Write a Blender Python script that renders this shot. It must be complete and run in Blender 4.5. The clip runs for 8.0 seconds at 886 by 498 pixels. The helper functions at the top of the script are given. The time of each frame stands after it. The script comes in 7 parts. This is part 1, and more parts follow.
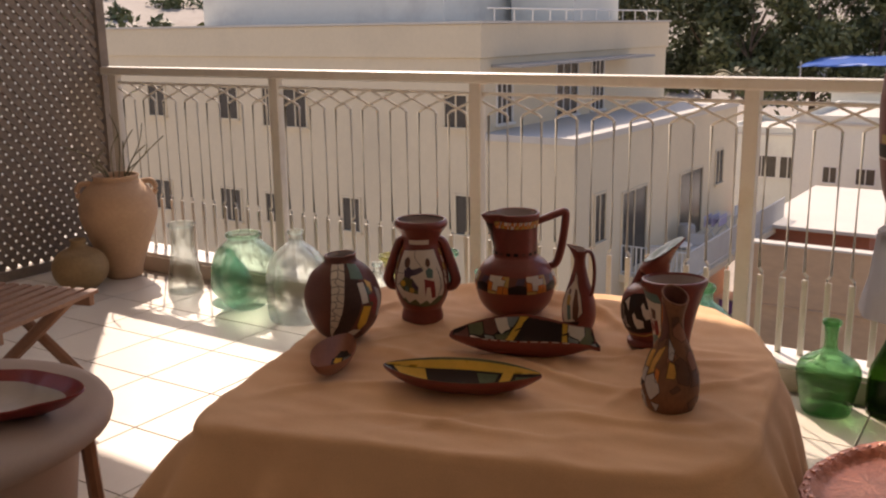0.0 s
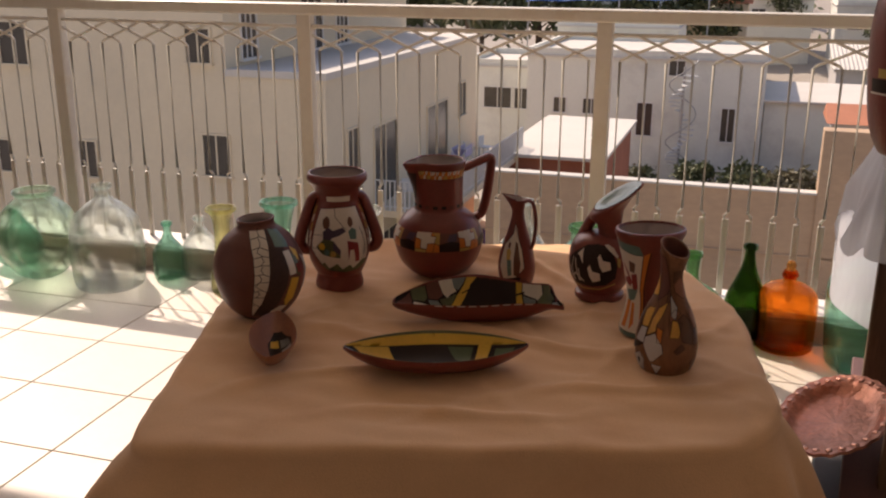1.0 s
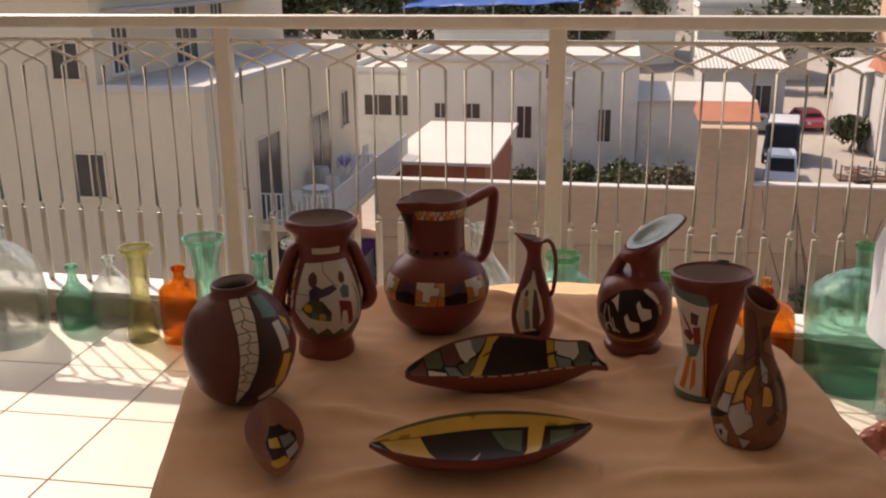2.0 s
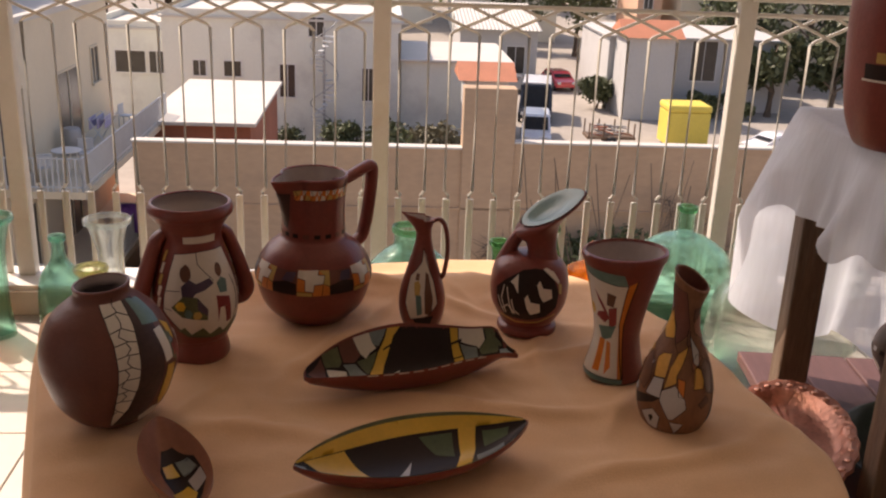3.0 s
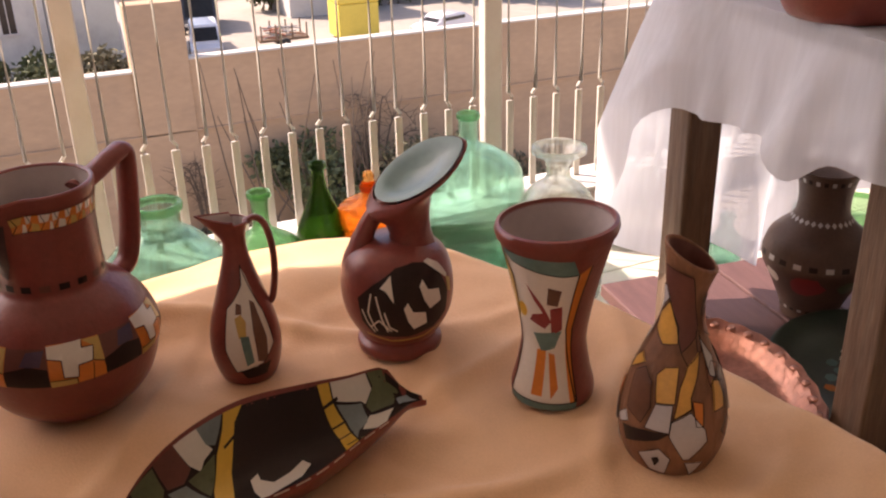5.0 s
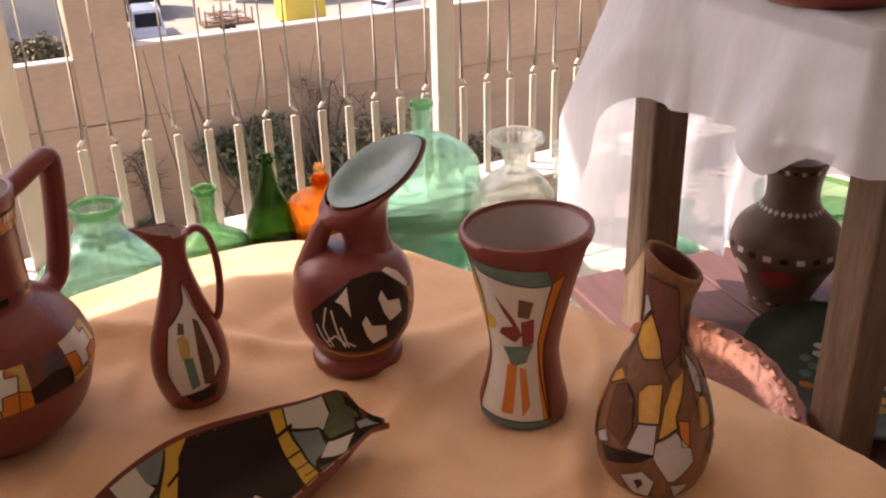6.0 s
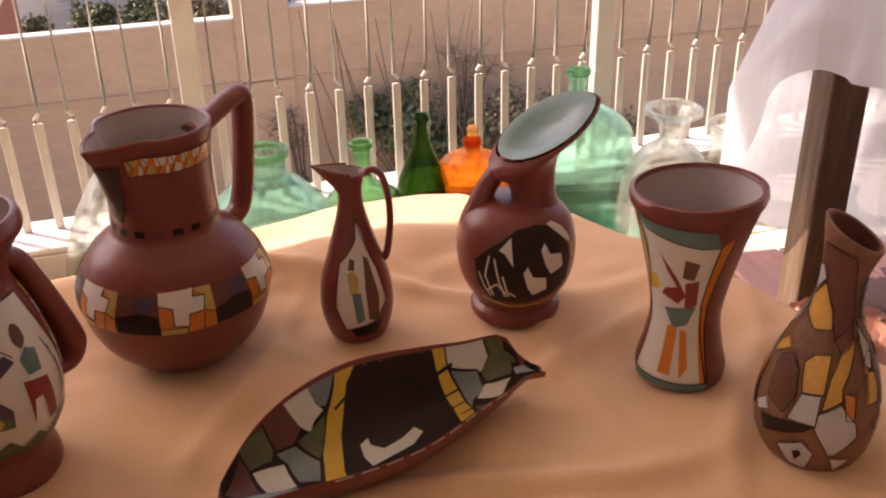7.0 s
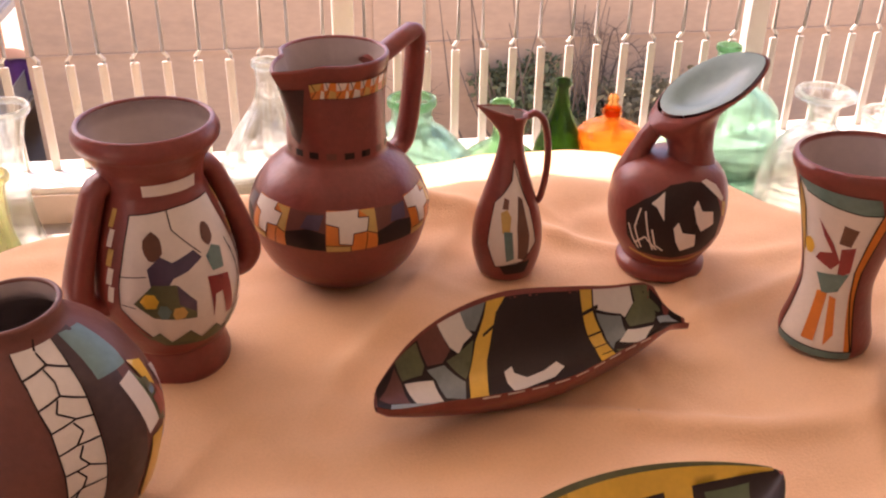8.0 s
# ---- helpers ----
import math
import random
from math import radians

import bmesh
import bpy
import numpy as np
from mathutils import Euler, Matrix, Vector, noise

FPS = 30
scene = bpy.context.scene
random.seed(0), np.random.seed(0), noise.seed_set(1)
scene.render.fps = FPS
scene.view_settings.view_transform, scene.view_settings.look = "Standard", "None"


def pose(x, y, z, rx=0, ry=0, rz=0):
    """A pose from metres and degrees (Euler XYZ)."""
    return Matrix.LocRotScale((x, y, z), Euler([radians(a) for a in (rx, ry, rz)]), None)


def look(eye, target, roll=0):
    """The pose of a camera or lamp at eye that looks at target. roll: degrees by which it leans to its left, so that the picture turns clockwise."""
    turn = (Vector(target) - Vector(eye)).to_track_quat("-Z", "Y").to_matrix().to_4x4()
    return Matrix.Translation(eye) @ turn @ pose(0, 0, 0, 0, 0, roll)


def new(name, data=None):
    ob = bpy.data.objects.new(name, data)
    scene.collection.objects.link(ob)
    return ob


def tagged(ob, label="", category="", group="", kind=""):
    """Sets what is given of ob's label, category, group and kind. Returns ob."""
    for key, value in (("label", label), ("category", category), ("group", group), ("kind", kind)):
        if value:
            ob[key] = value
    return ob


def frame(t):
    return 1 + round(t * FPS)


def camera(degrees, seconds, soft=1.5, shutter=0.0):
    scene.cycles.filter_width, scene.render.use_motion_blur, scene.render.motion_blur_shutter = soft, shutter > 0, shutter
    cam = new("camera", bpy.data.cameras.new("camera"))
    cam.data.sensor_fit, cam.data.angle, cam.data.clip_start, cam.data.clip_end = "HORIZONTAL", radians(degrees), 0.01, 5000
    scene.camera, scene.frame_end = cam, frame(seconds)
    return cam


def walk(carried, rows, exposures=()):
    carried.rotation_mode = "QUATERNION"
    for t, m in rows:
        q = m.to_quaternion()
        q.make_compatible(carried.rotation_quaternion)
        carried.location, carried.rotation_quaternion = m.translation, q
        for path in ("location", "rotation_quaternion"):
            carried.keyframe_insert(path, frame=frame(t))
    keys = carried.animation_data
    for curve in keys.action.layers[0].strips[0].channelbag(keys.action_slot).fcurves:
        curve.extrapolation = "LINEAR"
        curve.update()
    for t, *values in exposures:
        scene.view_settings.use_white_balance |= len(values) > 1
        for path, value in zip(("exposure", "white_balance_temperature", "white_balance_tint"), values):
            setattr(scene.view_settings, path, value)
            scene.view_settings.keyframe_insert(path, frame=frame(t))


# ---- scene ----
cam = camera(50.0, 8.0, soft=2.15)
PATH = [
    (0, (0.0407, 0.026, 1.1989), (-0.0113, 2.2261, 0.6859), -0.8),
    (0.5, (-0.2, 0.1706, 1.2057), (0.2328, 2.3075, 0.6125), -1.4),
    (1, (-0.3028, 0.2972, 1.1831), (0.2384, 2.3888, 0.5198), 0.3),
    (2.5, (-0.4757, 0.7718, 1.1718), (0.5718, 2.6668, 0.5243), 0.4),
    (3, (-0.5209, 0.8498, 1.165), (0.7537, 2.5674, 0.4339), 2.3),
    (3.5, (-0.4373, 0.9752, 1.156), (0.8667, 2.6498, 0.3819), 0.4),
    (4, (-0.3616, 1.0972, 1.1436), (0.9379, 2.7674, 0.3492), -1.1),
    (4.5, (-0.3435, 1.2351, 1.1153), (1.226, 2.6148, 0.2565), -1),
    (6, (-0.2588, 1.3707, 1.0871), (1.4871, 2.4238, 0.1119), -1.5),
    (6.5, (-0.2554, 1.3729, 1.0882), (1.4204, 2.5041, 0.078), -1.6),
    (7, (-0.2972, 1.382, 1.078), (1.2441, 2.677, 0.0509), -1.2),
    (7.5, (-0.3254, 1.3786, 1.0645), (1.0396, 2.8205, -0.0158), -0.3),
    (8, (-0.3571, 1.3797, 1.0656), (0.9786, 2.8465, -0.0181), 0.7),
]
walk(cam, [(t, look(eye, target, roll)) for t, eye, target, roll in PATH], [(0.0, 0.37, 7500, 23), (1.0, 0.23, 7450, 22), (2.5, 0.29, 7350, 21), (3.0, 0.5, 7300, 22), (3.5, 0.62, 7300, 23), (4.5, 1.02, 7300, 26), (6.0, 1.18, 7450, 27), (7.0, 1.24, 7500, 29), (7.5, 1.6, 7500, 33), (8.0, 1.88, 7500, 38)])

# ---- light ----
SUN_AZ, SUN_EL = -15.7, 44.0            # degrees from +y towards +x, and above the horizon
world = bpy.data.worlds.new("sky")
scene.world = world
world.use_nodes = True
_n, _l = world.node_tree.nodes, world.node_tree.links
_sky = _n.new("ShaderNodeTexSky")
_sky.sky_type = "NISHITA"
_sky.sun_disc = False
_sky.sun_elevation, _sky.sun_rotation = radians(SUN_EL), radians(SUN_AZ)
_sky.dust_density = 2.0
_bg = _n["Background"]
_bg.inputs["Strength"].default_value = 0.15
_l.new(_sky.outputs["Color"], _bg.inputs["Color"])
_sun = bpy.data.lights.new("sun", "SUN")
_sun.energy, _sun.angle, _sun.color = 4.3, radians(0.6), (1.0, 0.93, 0.82)
_sun_ob = new("sun", _sun)
_az, _el = radians(SUN_AZ), radians(SUN_EL)
_sun_ob.matrix_world = look((math.sin(_az) * math.cos(_el) * 50, math.cos(_az) * math.cos(_el) * 50, math.sin(_el) * 50), (0, 0, 0))


# ---- materials ----
def material(name, colour, rough=0.6, vary=0.12, scale=6.0, grain=60.0, bump=0.0, metal=0.0, spec=0.5, random_tint=0.0, stain=None, stain_scale=1.2, stain_amount=0.5, stretch=(1, 1, 1), coat=0.0):
    """A Principled surface with broad and fine variation of its colour, and fine relief."""
    m = bpy.data.materials.new(name)
    m.use_nodes = True
    n, l = m.node_tree.nodes, m.node_tree.links
    p = n["Principled BSDF"]
    p.inputs["Roughness"].default_value = rough
    p.inputs["Metallic"].default_value = metal
    p.inputs["Specular IOR Level"].default_value = spec
    p.inputs["Coat Weight"].default_value = coat
    p.inputs["Coat Roughness"].default_value = 0.08
    co = n.new("ShaderNodeTexCoord")
    mp = n.new("ShaderNodeMapping")
    mp.inputs["Scale"].default_value = stretch
    l.new(co.outputs["Object"], mp.inputs["Vector"])
    a, b = n.new("ShaderNodeTexNoise"), n.new("ShaderNodeTexNoise")
    a.inputs["Scale"].default_value, a.inputs["Detail"].default_value = scale, 5
    b.inputs["Scale"].default_value, b.inputs["Detail"].default_value = grain, 4
    for q in (a, b):
        l.new(mp.outputs["Vector"], q.inputs["Vector"])
    mix = n.new("ShaderNodeMix")
    mix.data_type = "FLOAT"
    mix.inputs[0].default_value = 0.4
    l.new(a.outputs["Fac"], mix.inputs[2])
    l.new(b.outputs["Fac"], mix.inputs[3])
    ramp = n.new("ShaderNodeMapRange")
    ramp.inputs["From Min"].default_value, ramp.inputs["From Max"].default_value = 0.3, 0.7
    ramp.inputs["To Min"].default_value, ramp.inputs["To Max"].default_value = 1 - vary, 1 + vary
    l.new(mix.outputs[0], ramp.inputs["Value"])
    value = ramp.outputs["Result"]
    if random_tint:
        info = n.new("ShaderNodeObjectInfo")
        r2 = n.new("ShaderNodeMapRange")
        r2.inputs["To Min"].default_value, r2.inputs["To Max"].default_value = 1 - random_tint, 1 + random_tint
        l.new(info.outputs["Random"], r2.inputs["Value"])
        mul = n.new("ShaderNodeMath")
        mul.operation = "MULTIPLY"
        l.new(value, mul.inputs[0])
        l.new(r2.outputs["Result"], mul.inputs[1])
        value = mul.outputs[0]
    base = n.new("ShaderNodeVectorMath")
    base.operation = "SCALE"
    base.inputs[0].default_value = colour
    l.new(value, base.inputs["Scale"])
    out = base.outputs["Vector"]
    if stain:
        s = n.new("ShaderNodeTexNoise")
        s.inputs["Scale"].default_value, s.inputs["Detail"].default_value = stain_scale, 7
        s.inputs["Roughness"].default_value = 0.65
        l.new(mp.outputs["Vector"], s.inputs["Vector"])
        sr = n.new("ShaderNodeMapRange")
        sr.inputs["From Min"].default_value, sr.inputs["From Max"].default_value = 0.52, 0.72
        sr.inputs["To Max"].default_value = stain_amount
        l.new(s.outputs["Fac"], sr.inputs["Value"])
        sm = n.new("ShaderNodeMix")
        sm.data_type = "RGBA"
        l.new(sr.outputs["Result"], sm.inputs[0])
        l.new(out, sm.inputs[6])
        sm.inputs[7].default_value = (*stain, 1)
        out = sm.outputs[2]
    l.new(out, p.inputs["Base Color"])
    if bump:
        bp = n.new("ShaderNodeBump")
        bp.inputs["Strength"].default_value, bp.inputs["Distance"].default_value = bump, 0.004
        l.new(mix.outputs[0], bp.inputs["Height"])
        l.new(bp.outputs["Normal"], p.inputs["Normal"])
    return m


def glass(name, tint, clear=0.5, rough=0.02):
    """Thick blown glass: a refracting shell mixed with plain see-through, which lets daylight pass."""
    m = bpy.data.materials.new(name)
    m.use_nodes = True
    n, l = m.node_tree.nodes, m.node_tree.links
    p = n["Principled BSDF"]
    p.inputs["Base Color"].default_value = (*tint, 1)
    p.inputs["Roughness"].default_value = rough
    p.inputs["Transmission Weight"].default_value = 1.0
    p.inputs["IOR"].default_value = 1.3
    t = n.new("ShaderNodeBsdfTransparent")
    t.inputs["Color"].default_value = (*[c ** 0.6 for c in tint], 1)
    mix = n.new("ShaderNodeMixShader")
    mix.inputs[0].default_value = 1 - clear
    l.new(t.outputs[0], mix.inputs[1])
    l.new(p.outputs[0], mix.inputs[2])
    l.new(mix.outputs[0], n["Material Output"].inputs["Surface"])
    return m


def sheer(name, colour, open_part):
    """Thin woven cloth that lets some light and sight through."""
    m = bpy.data.materials.new(name)
    m.use_nodes = True
    n, l = m.node_tree.nodes, m.node_tree.links
    n.remove(n["Principled BSDF"])
    d, t, c = n.new("ShaderNodeBsdfDiffuse"), n.new("ShaderNodeBsdfTranslucent"), n.new("ShaderNodeBsdfTransparent")
    co, no = n.new("ShaderNodeTexCoord"), n.new("ShaderNodeTexNoise")
    mp = n.new("ShaderNodeMapping")
    mp.inputs["Scale"].default_value = (1, 1, 0.12)
    no.inputs["Scale"].default_value, no.inputs["Detail"].default_value = 90, 3
    l.new(co.outputs["Object"], mp.inputs["Vector"])
    l.new(mp.outputs["Vector"], no.inputs["Vector"])
    r = n.new("ShaderNodeMapRange")
    r.inputs["To Min"].default_value, r.inputs["To Max"].default_value = open_part * 0.5, open_part * 1.5
    l.new(no.outputs["Fac"], r.inputs["Value"])
    for q in (d, t):
        q.inputs["Color"].default_value = (*colour, 1)
    a, b = n.new("ShaderNodeMixShader"), n.new("ShaderNodeMixShader")
    a.inputs[0].default_value = 0.42
    l.new(d.outputs[0], a.inputs[1])
    l.new(t.outputs[0], a.inputs[2])
    l.new(r.outputs["Result"], b.inputs[0])
    l.new(a.outputs[0], b.inputs[1])
    l.new(c.outputs[0], b.inputs[2])
    l.new(b.outputs[0], n["Material Output"].inputs["Surface"])
    return m


M = {}
M["plaster_cream"] = material("plaster_cream", (0.66, 0.57, 0.42), 0.9, 0.05, 0.5, 8, 0.2, stain=(0.5, 0.44, 0.34), stain_scale=0.35, stain_amount=0.35)
M["plaster_white"] = material("plaster_white", (0.7, 0.7, 0.63), 0.9, 0.05, 0.4, 6, 0.2, stain=(0.4, 0.38, 0.36), stain_scale=0.3, stain_amount=0.55)
M["plaster_grey"] = material("plaster_grey", (0.5, 0.49, 0.47), 0.9, 0.08, 0.4, 6, 0.2, stain=(0.33, 0.31, 0.29), stain_scale=0.4, stain_amount=0.5)
M["wall_ochre"] = material("wall_ochre", (0.485, 0.33, 0.21), 0.9, 0.14, 0.5, 5, 0.3, stain=(0.3, 0.22, 0.16), stain_scale=0.35, stain_amount=0.6, stretch=(0.6, 0.6, 1.4))
# plain colour of the unseen closing walls, chosen for the bounce they give
M["unseen_wall"] = material("unseen_wall", (0.58, 0.49, 0.4), 0.9, 0.05, 2, 40, 0.2)
M["ceiling_white"] = material("ceiling_white", (0.84, 0.8, 0.74), 0.9, 0.04, 2, 40, 0.1)
M["roof_light"] = material("roof_light", (0.56, 0.53, 0.48), 0.85, 0.06, 0.5, 6, 0.1)
M["roof_red"] = material("roof_red", (0.52, 0.2, 0.11), 0.8, 0.15, 0.8, 12, 0.3)
M["brick_red"] = material("brick_red", (0.33, 0.12, 0.07), 0.85, 0.2, 0.8, 10, 0.3)
M["brick_orange"] = material("brick_orange", (0.58, 0.36, 0.24), 0.85, 0.12, 0.6, 10, 0.2)
M["window_dark"] = material("window_dark", (0.05, 0.045, 0.04), 0.25, 0.3, 1.5, 10)
M["shutter_brown"] = material("shutter_brown", (0.16, 0.1, 0.06), 0.6, 0.2, 2, 20)
M["frame_white"] = material("frame_white", (0.7, 0.68, 0.64), 0.5, 0.05, 2, 20)
M["metal_grey"] = material("metal_grey", (0.35, 0.35, 0.35), 0.5, 0.15, 1, 10, metal=0.5)
M["ground"] = material("ground", (0.36, 0.32, 0.275), 0.95, 0.15, 0.12, 1.5, 0.4, stain=(0.24, 0.2, 0.15), stain_scale=0.08, stain_amount=0.6)
M["leaf"] = material("leaf", (0.095, 0.11, 0.045), 0.6, 0.4, 0.7, 3, random_tint=0.25)
M["leaf_dry"] = material("leaf_dry", (0.16, 0.14, 0.075), 0.7, 0.4, 0.7, 3)
M["bark"] = material("bark", (0.14, 0.1, 0.07), 0.9, 0.25, 2, 14, 0.5)
M["tarp_blue"] = material("tarp_blue", (0.05, 0.2, 0.62), 0.5, 0.12, 0.8, 6)
M["yellow_paint"] = material("yellow_paint", (0.7, 0.55, 0.09), 0.5, 0.1, 0.8, 8)
M["car_white"] = material("car_white", (0.75, 0.76, 0.78), 0.25, 0.04, 1, 10, coat=0.6)
M["car_red"] = material("car_red", (0.6, 0.05, 0.06), 0.25, 0.06, 1, 10, coat=0.6)
M["car_dark"] = material("car_dark", (0.035, 0.035, 0.04), 0.3, 0.1, 1, 10, coat=0.5)
M["tyre"] = material("tyre", (0.03, 0.03, 0.03), 0.8, 0.1, 3, 20)
M["rail_paint"] = material("rail_paint", (0.63, 0.6, 0.54), 0.38, 0.05, 8, 70, 0.1, stain=(0.5, 0.42, 0.3), stain_scale=9, stain_amount=0.35)
M["tile"] = material("tile", (0.63, 0.575, 0.505), 0.42, 0.05, 5, 50, 0.05, random_tint=0.05, stain=(0.52, 0.45, 0.37), stain_scale=3, stain_amount=0.35)
M["grout"] = material("grout", (0.34, 0.3, 0.26), 0.95, 0.12, 8, 70, 0.3)
# greyish tint that puts the shade of the marble curb's front into colour
M["curb_front_shade"] = material("curb_front_shade", (0.5, 0.42, 0.35), 0.5, 0.1, 6, 50, 0.1)
M["marble"] = material("marble", (0.74, 0.71, 0.66), 0.35, 0.06, 4, 30, 0.05)
M["lattice"] = material("lattice", (0.23, 0.185, 0.15), 0.7, 0.2, 6, 40, 0.2)
M["cloth_peach"] = material("cloth_peach", (0.8, 0.5, 0.29), 0.95, 0.08, 9, 420, 0.4, spec=0.15, stain=(0.66, 0.35, 0.19), stain_scale=5, stain_amount=0.45)
_p = M["cloth_peach"].node_tree.nodes["Principled BSDF"]
_p.inputs["Sheen Weight"].default_value = 0.35
_p.inputs["Sheen Roughness"].default_value = 0.45
_p.inputs["Sheen Tint"].default_value = (1.0, 0.82, 0.66, 1)
M["cloth_beige"] = material("cloth_beige", (0.43, 0.345, 0.3), 0.95, 0.06, 5, 300, 0.3, spec=0.15)
M["cloth_sheer"] = sheer("cloth_sheer", (0.84, 0.88, 0.95), 0.17)
M["clay"] = material("clay", (0.225, 0.052, 0.039), 0.31, 0.16, 12, 180, 0.25, spec=0.4, stain=(0.15, 0.04, 0.03), stain_scale=18, stain_amount=0.5)
M["clay_dark"] = material("clay_dark", (0.16, 0.055, 0.04), 0.45, 0.15, 12, 180, 0.25, spec=0.4)
M["clay_inside"] = material("clay_inside", (0.46, 0.385, 0.36), 0.55, 0.1, 12, 120, 0.15)
M["glaze_white"] = material("glaze_white", (0.72, 0.66, 0.58), 0.3, 0.06, 30, 200, 0.05)
M["glaze_amber"] = material("glaze_amber", (0.68, 0.36, 0.08), 0.3, 0.18, 30, 200, 0.08, spec=0.4)
M["glaze_black"] = material("glaze_black", (0.03, 0.018, 0.015), 0.42, 0.2, 30, 200, 0.05, spec=0.2)
M["glaze_brown"] = material("glaze_brown", (0.14, 0.06, 0.035), 0.3, 0.2, 40, 200, 0.05)
M["carved_brown"] = material("carved_brown", (0.23, 0.105, 0.055), 0.5, 0.3, 25, 220, 0.6, spec=0.35, stretch=(1, 1, 0.35))
M["clay_umber"] = material("clay_umber", (0.105, 0.062, 0.045), 0.45, 0.2, 12, 180, 0.3, spec=0.4, stain=(0.06, 0.04, 0.03), stain_scale=14, stain_amount=0.5)
M["clay_pale"] = material("clay_pale", (0.33, 0.135, 0.08), 0.4, 0.18, 14, 160, 0.25, spec=0.4)
M["glaze_yellow"] = material("glaze_yellow", (0.72, 0.43, 0.05), 0.28, 0.1, 30, 200, 0.05)
M["glaze_orange"] = material("glaze_orange", (0.66, 0.2, 0.03), 0.28, 0.12, 30, 200, 0.05)
M["glaze_green"] = material("glaze_green", (0.07, 0.1, 0.045), 0.28, 0.25, 40, 200, 0.05)
M["glaze_teal"] = material("glaze_teal", (0.11, 0.2, 0.18), 0.28, 0.2, 40, 200, 0.05)
M["glaze_grey"] = material("glaze_grey", (0.2, 0.22, 0.22), 0.28, 0.15, 40, 200, 0.05)
M["glaze_aqua"] = material("glaze_aqua", (0.22, 0.34, 0.34), 0.3, 0.1, 20, 150, 0.05)
M["glaze_night"] = material("glaze_night", (0.03, 0.045, 0.032), 0.3, 0.25, 30, 200, 0.05)
M["lilac_cloth"] = material("lilac_cloth", (0.42, 0.38, 0.55), 0.9, 0.1, 4, 60)
M["rail_pale"] = material("rail_pale", (0.55, 0.56, 0.56), 0.55, 0.08, 2, 20)
M["glaze_umber"] = material("glaze_umber", (0.062, 0.034, 0.03), 0.38, 0.3, 20, 160, 0.1, spec=0.3)
M["glaze_plum"] = material("glaze_plum", (0.075, 0.05, 0.085), 0.3, 0.2, 30, 200, 0.05)
M["glaze_olive"] = material("glaze_olive", (0.11, 0.12, 0.055), 0.3, 0.25, 30, 200, 0.05)
M["glaze_slate"] = material("glaze_slate", (0.2, 0.235, 0.23), 0.3, 0.18, 30, 200, 0.05)
M["glaze_mist"] = material("glaze_mist", (0.3, 0.36, 0.38), 0.3, 0.15, 30, 200, 0.05)
M["glaze_red"] = material("glaze_red", (0.26, 0.03, 0.03), 0.28, 0.15, 30, 200, 0.05)
M["glaze_ochre"] = material("glaze_ochre", (0.55, 0.36, 0.1), 0.28, 0.12, 30, 200, 0.05)
M["glaze_lilac"] = material("glaze_lilac", (0.5, 0.47, 0.46), 0.3, 0.08, 30, 200, 0.05)
M["terracotta"] = material("terracotta", (0.52, 0.34, 0.22), 0.9, 0.12, 6, 60, 0.4, stain=(0.36, 0.25, 0.17), stain_scale=5, stain_amount=0.4)
M["gourd"] = material("gourd", (0.3, 0.2, 0.1), 0.7, 0.2, 8, 60, 0.3)
M["wood_dark"] = material("wood_dark", (0.15, 0.09, 0.055), 0.65, 0.5, 9, 70, 0.7, stretch=(6, 6, 0.5), stain=(0.3, 0.24, 0.18), stain_scale=5, stain_amount=0.5)
M["wood_red"] = material("wood_red", (0.125, 0.06, 0.055), 0.6, 0.2, 8, 60, 0.3, stretch=(1, 8, 1))
M["wood_chair"] = material("wood_chair", (0.24, 0.12, 0.07), 0.55, 0.2, 8, 60, 0.3, stretch=(1, 8, 1))
M["copper"] = material("copper", (0.64, 0.32, 0.225), 0.34, 0.3, 20, 110, 0.9, metal=1.0)
M["iron"] = material("iron", (0.04, 0.04, 0.04), 0.6, 0.2, 20, 100, 0.2)
M["purple"] = material("purple", (0.35, 0.15, 0.5), 0.8, 0.1, 3, 20)
M["glass_clear"] = glass("glass_clear", (0.93, 0.97, 0.95), 0.45)
M["glass_green"] = glass("glass_green", (0.44, 0.72, 0.46), 0.4)
M["glass_deep"] = glass("glass_deep", (0.13, 0.25, 0.07), 0.36)
M["glass_aqua"] = glass("glass_aqua", (0.6, 0.87, 0.77), 0.42)
M["glass_amber"] = glass("glass_amber", (0.92, 0.46, 0.14), 0.5)
M["glass_pale"] = glass("glass_pale", (0.82, 0.95, 0.86), 0.4)
M["glass_olive"] = glass("glass_olive", (0.88, 0.86, 0.6), 0.4)
M["glass_pane"] = glass("glass_pane", (0.5, 0.55, 0.55), 0.3)


# ---- builders ----
def finish(bm, smooth=None):
    """Normals outward, and smooth shading below the given angle."""
    bmesh.ops.recalc_face_normals(bm, faces=bm.faces)
    if smooth is not None:
        for f in bm.faces:
            f.smooth = True
        for e in bm.edges:
            if len(e.link_faces) == 2 and e.calc_face_angle(0) > radians(smooth):
                e.smooth = False
    return bm


def part(name, bm, mat, parent=None, label="", m=None, smooth=None):
    """Links a bmesh as one mesh object, under a thing or a part."""
    finish(bm, smooth)
    me = bpy.data.meshes.new(name)
    bm.to_mesh(me)
    bm.free()
    for q in (mat if isinstance(mat, (list, tuple)) else [mat]):
        me.materials.append(q)
    ob = new(name, me)
    if parent is not None:
        ob.parent = parent
    if m is not None:
        ob.matrix_basis = m
    if label:
        ob["label"] = label
    return ob


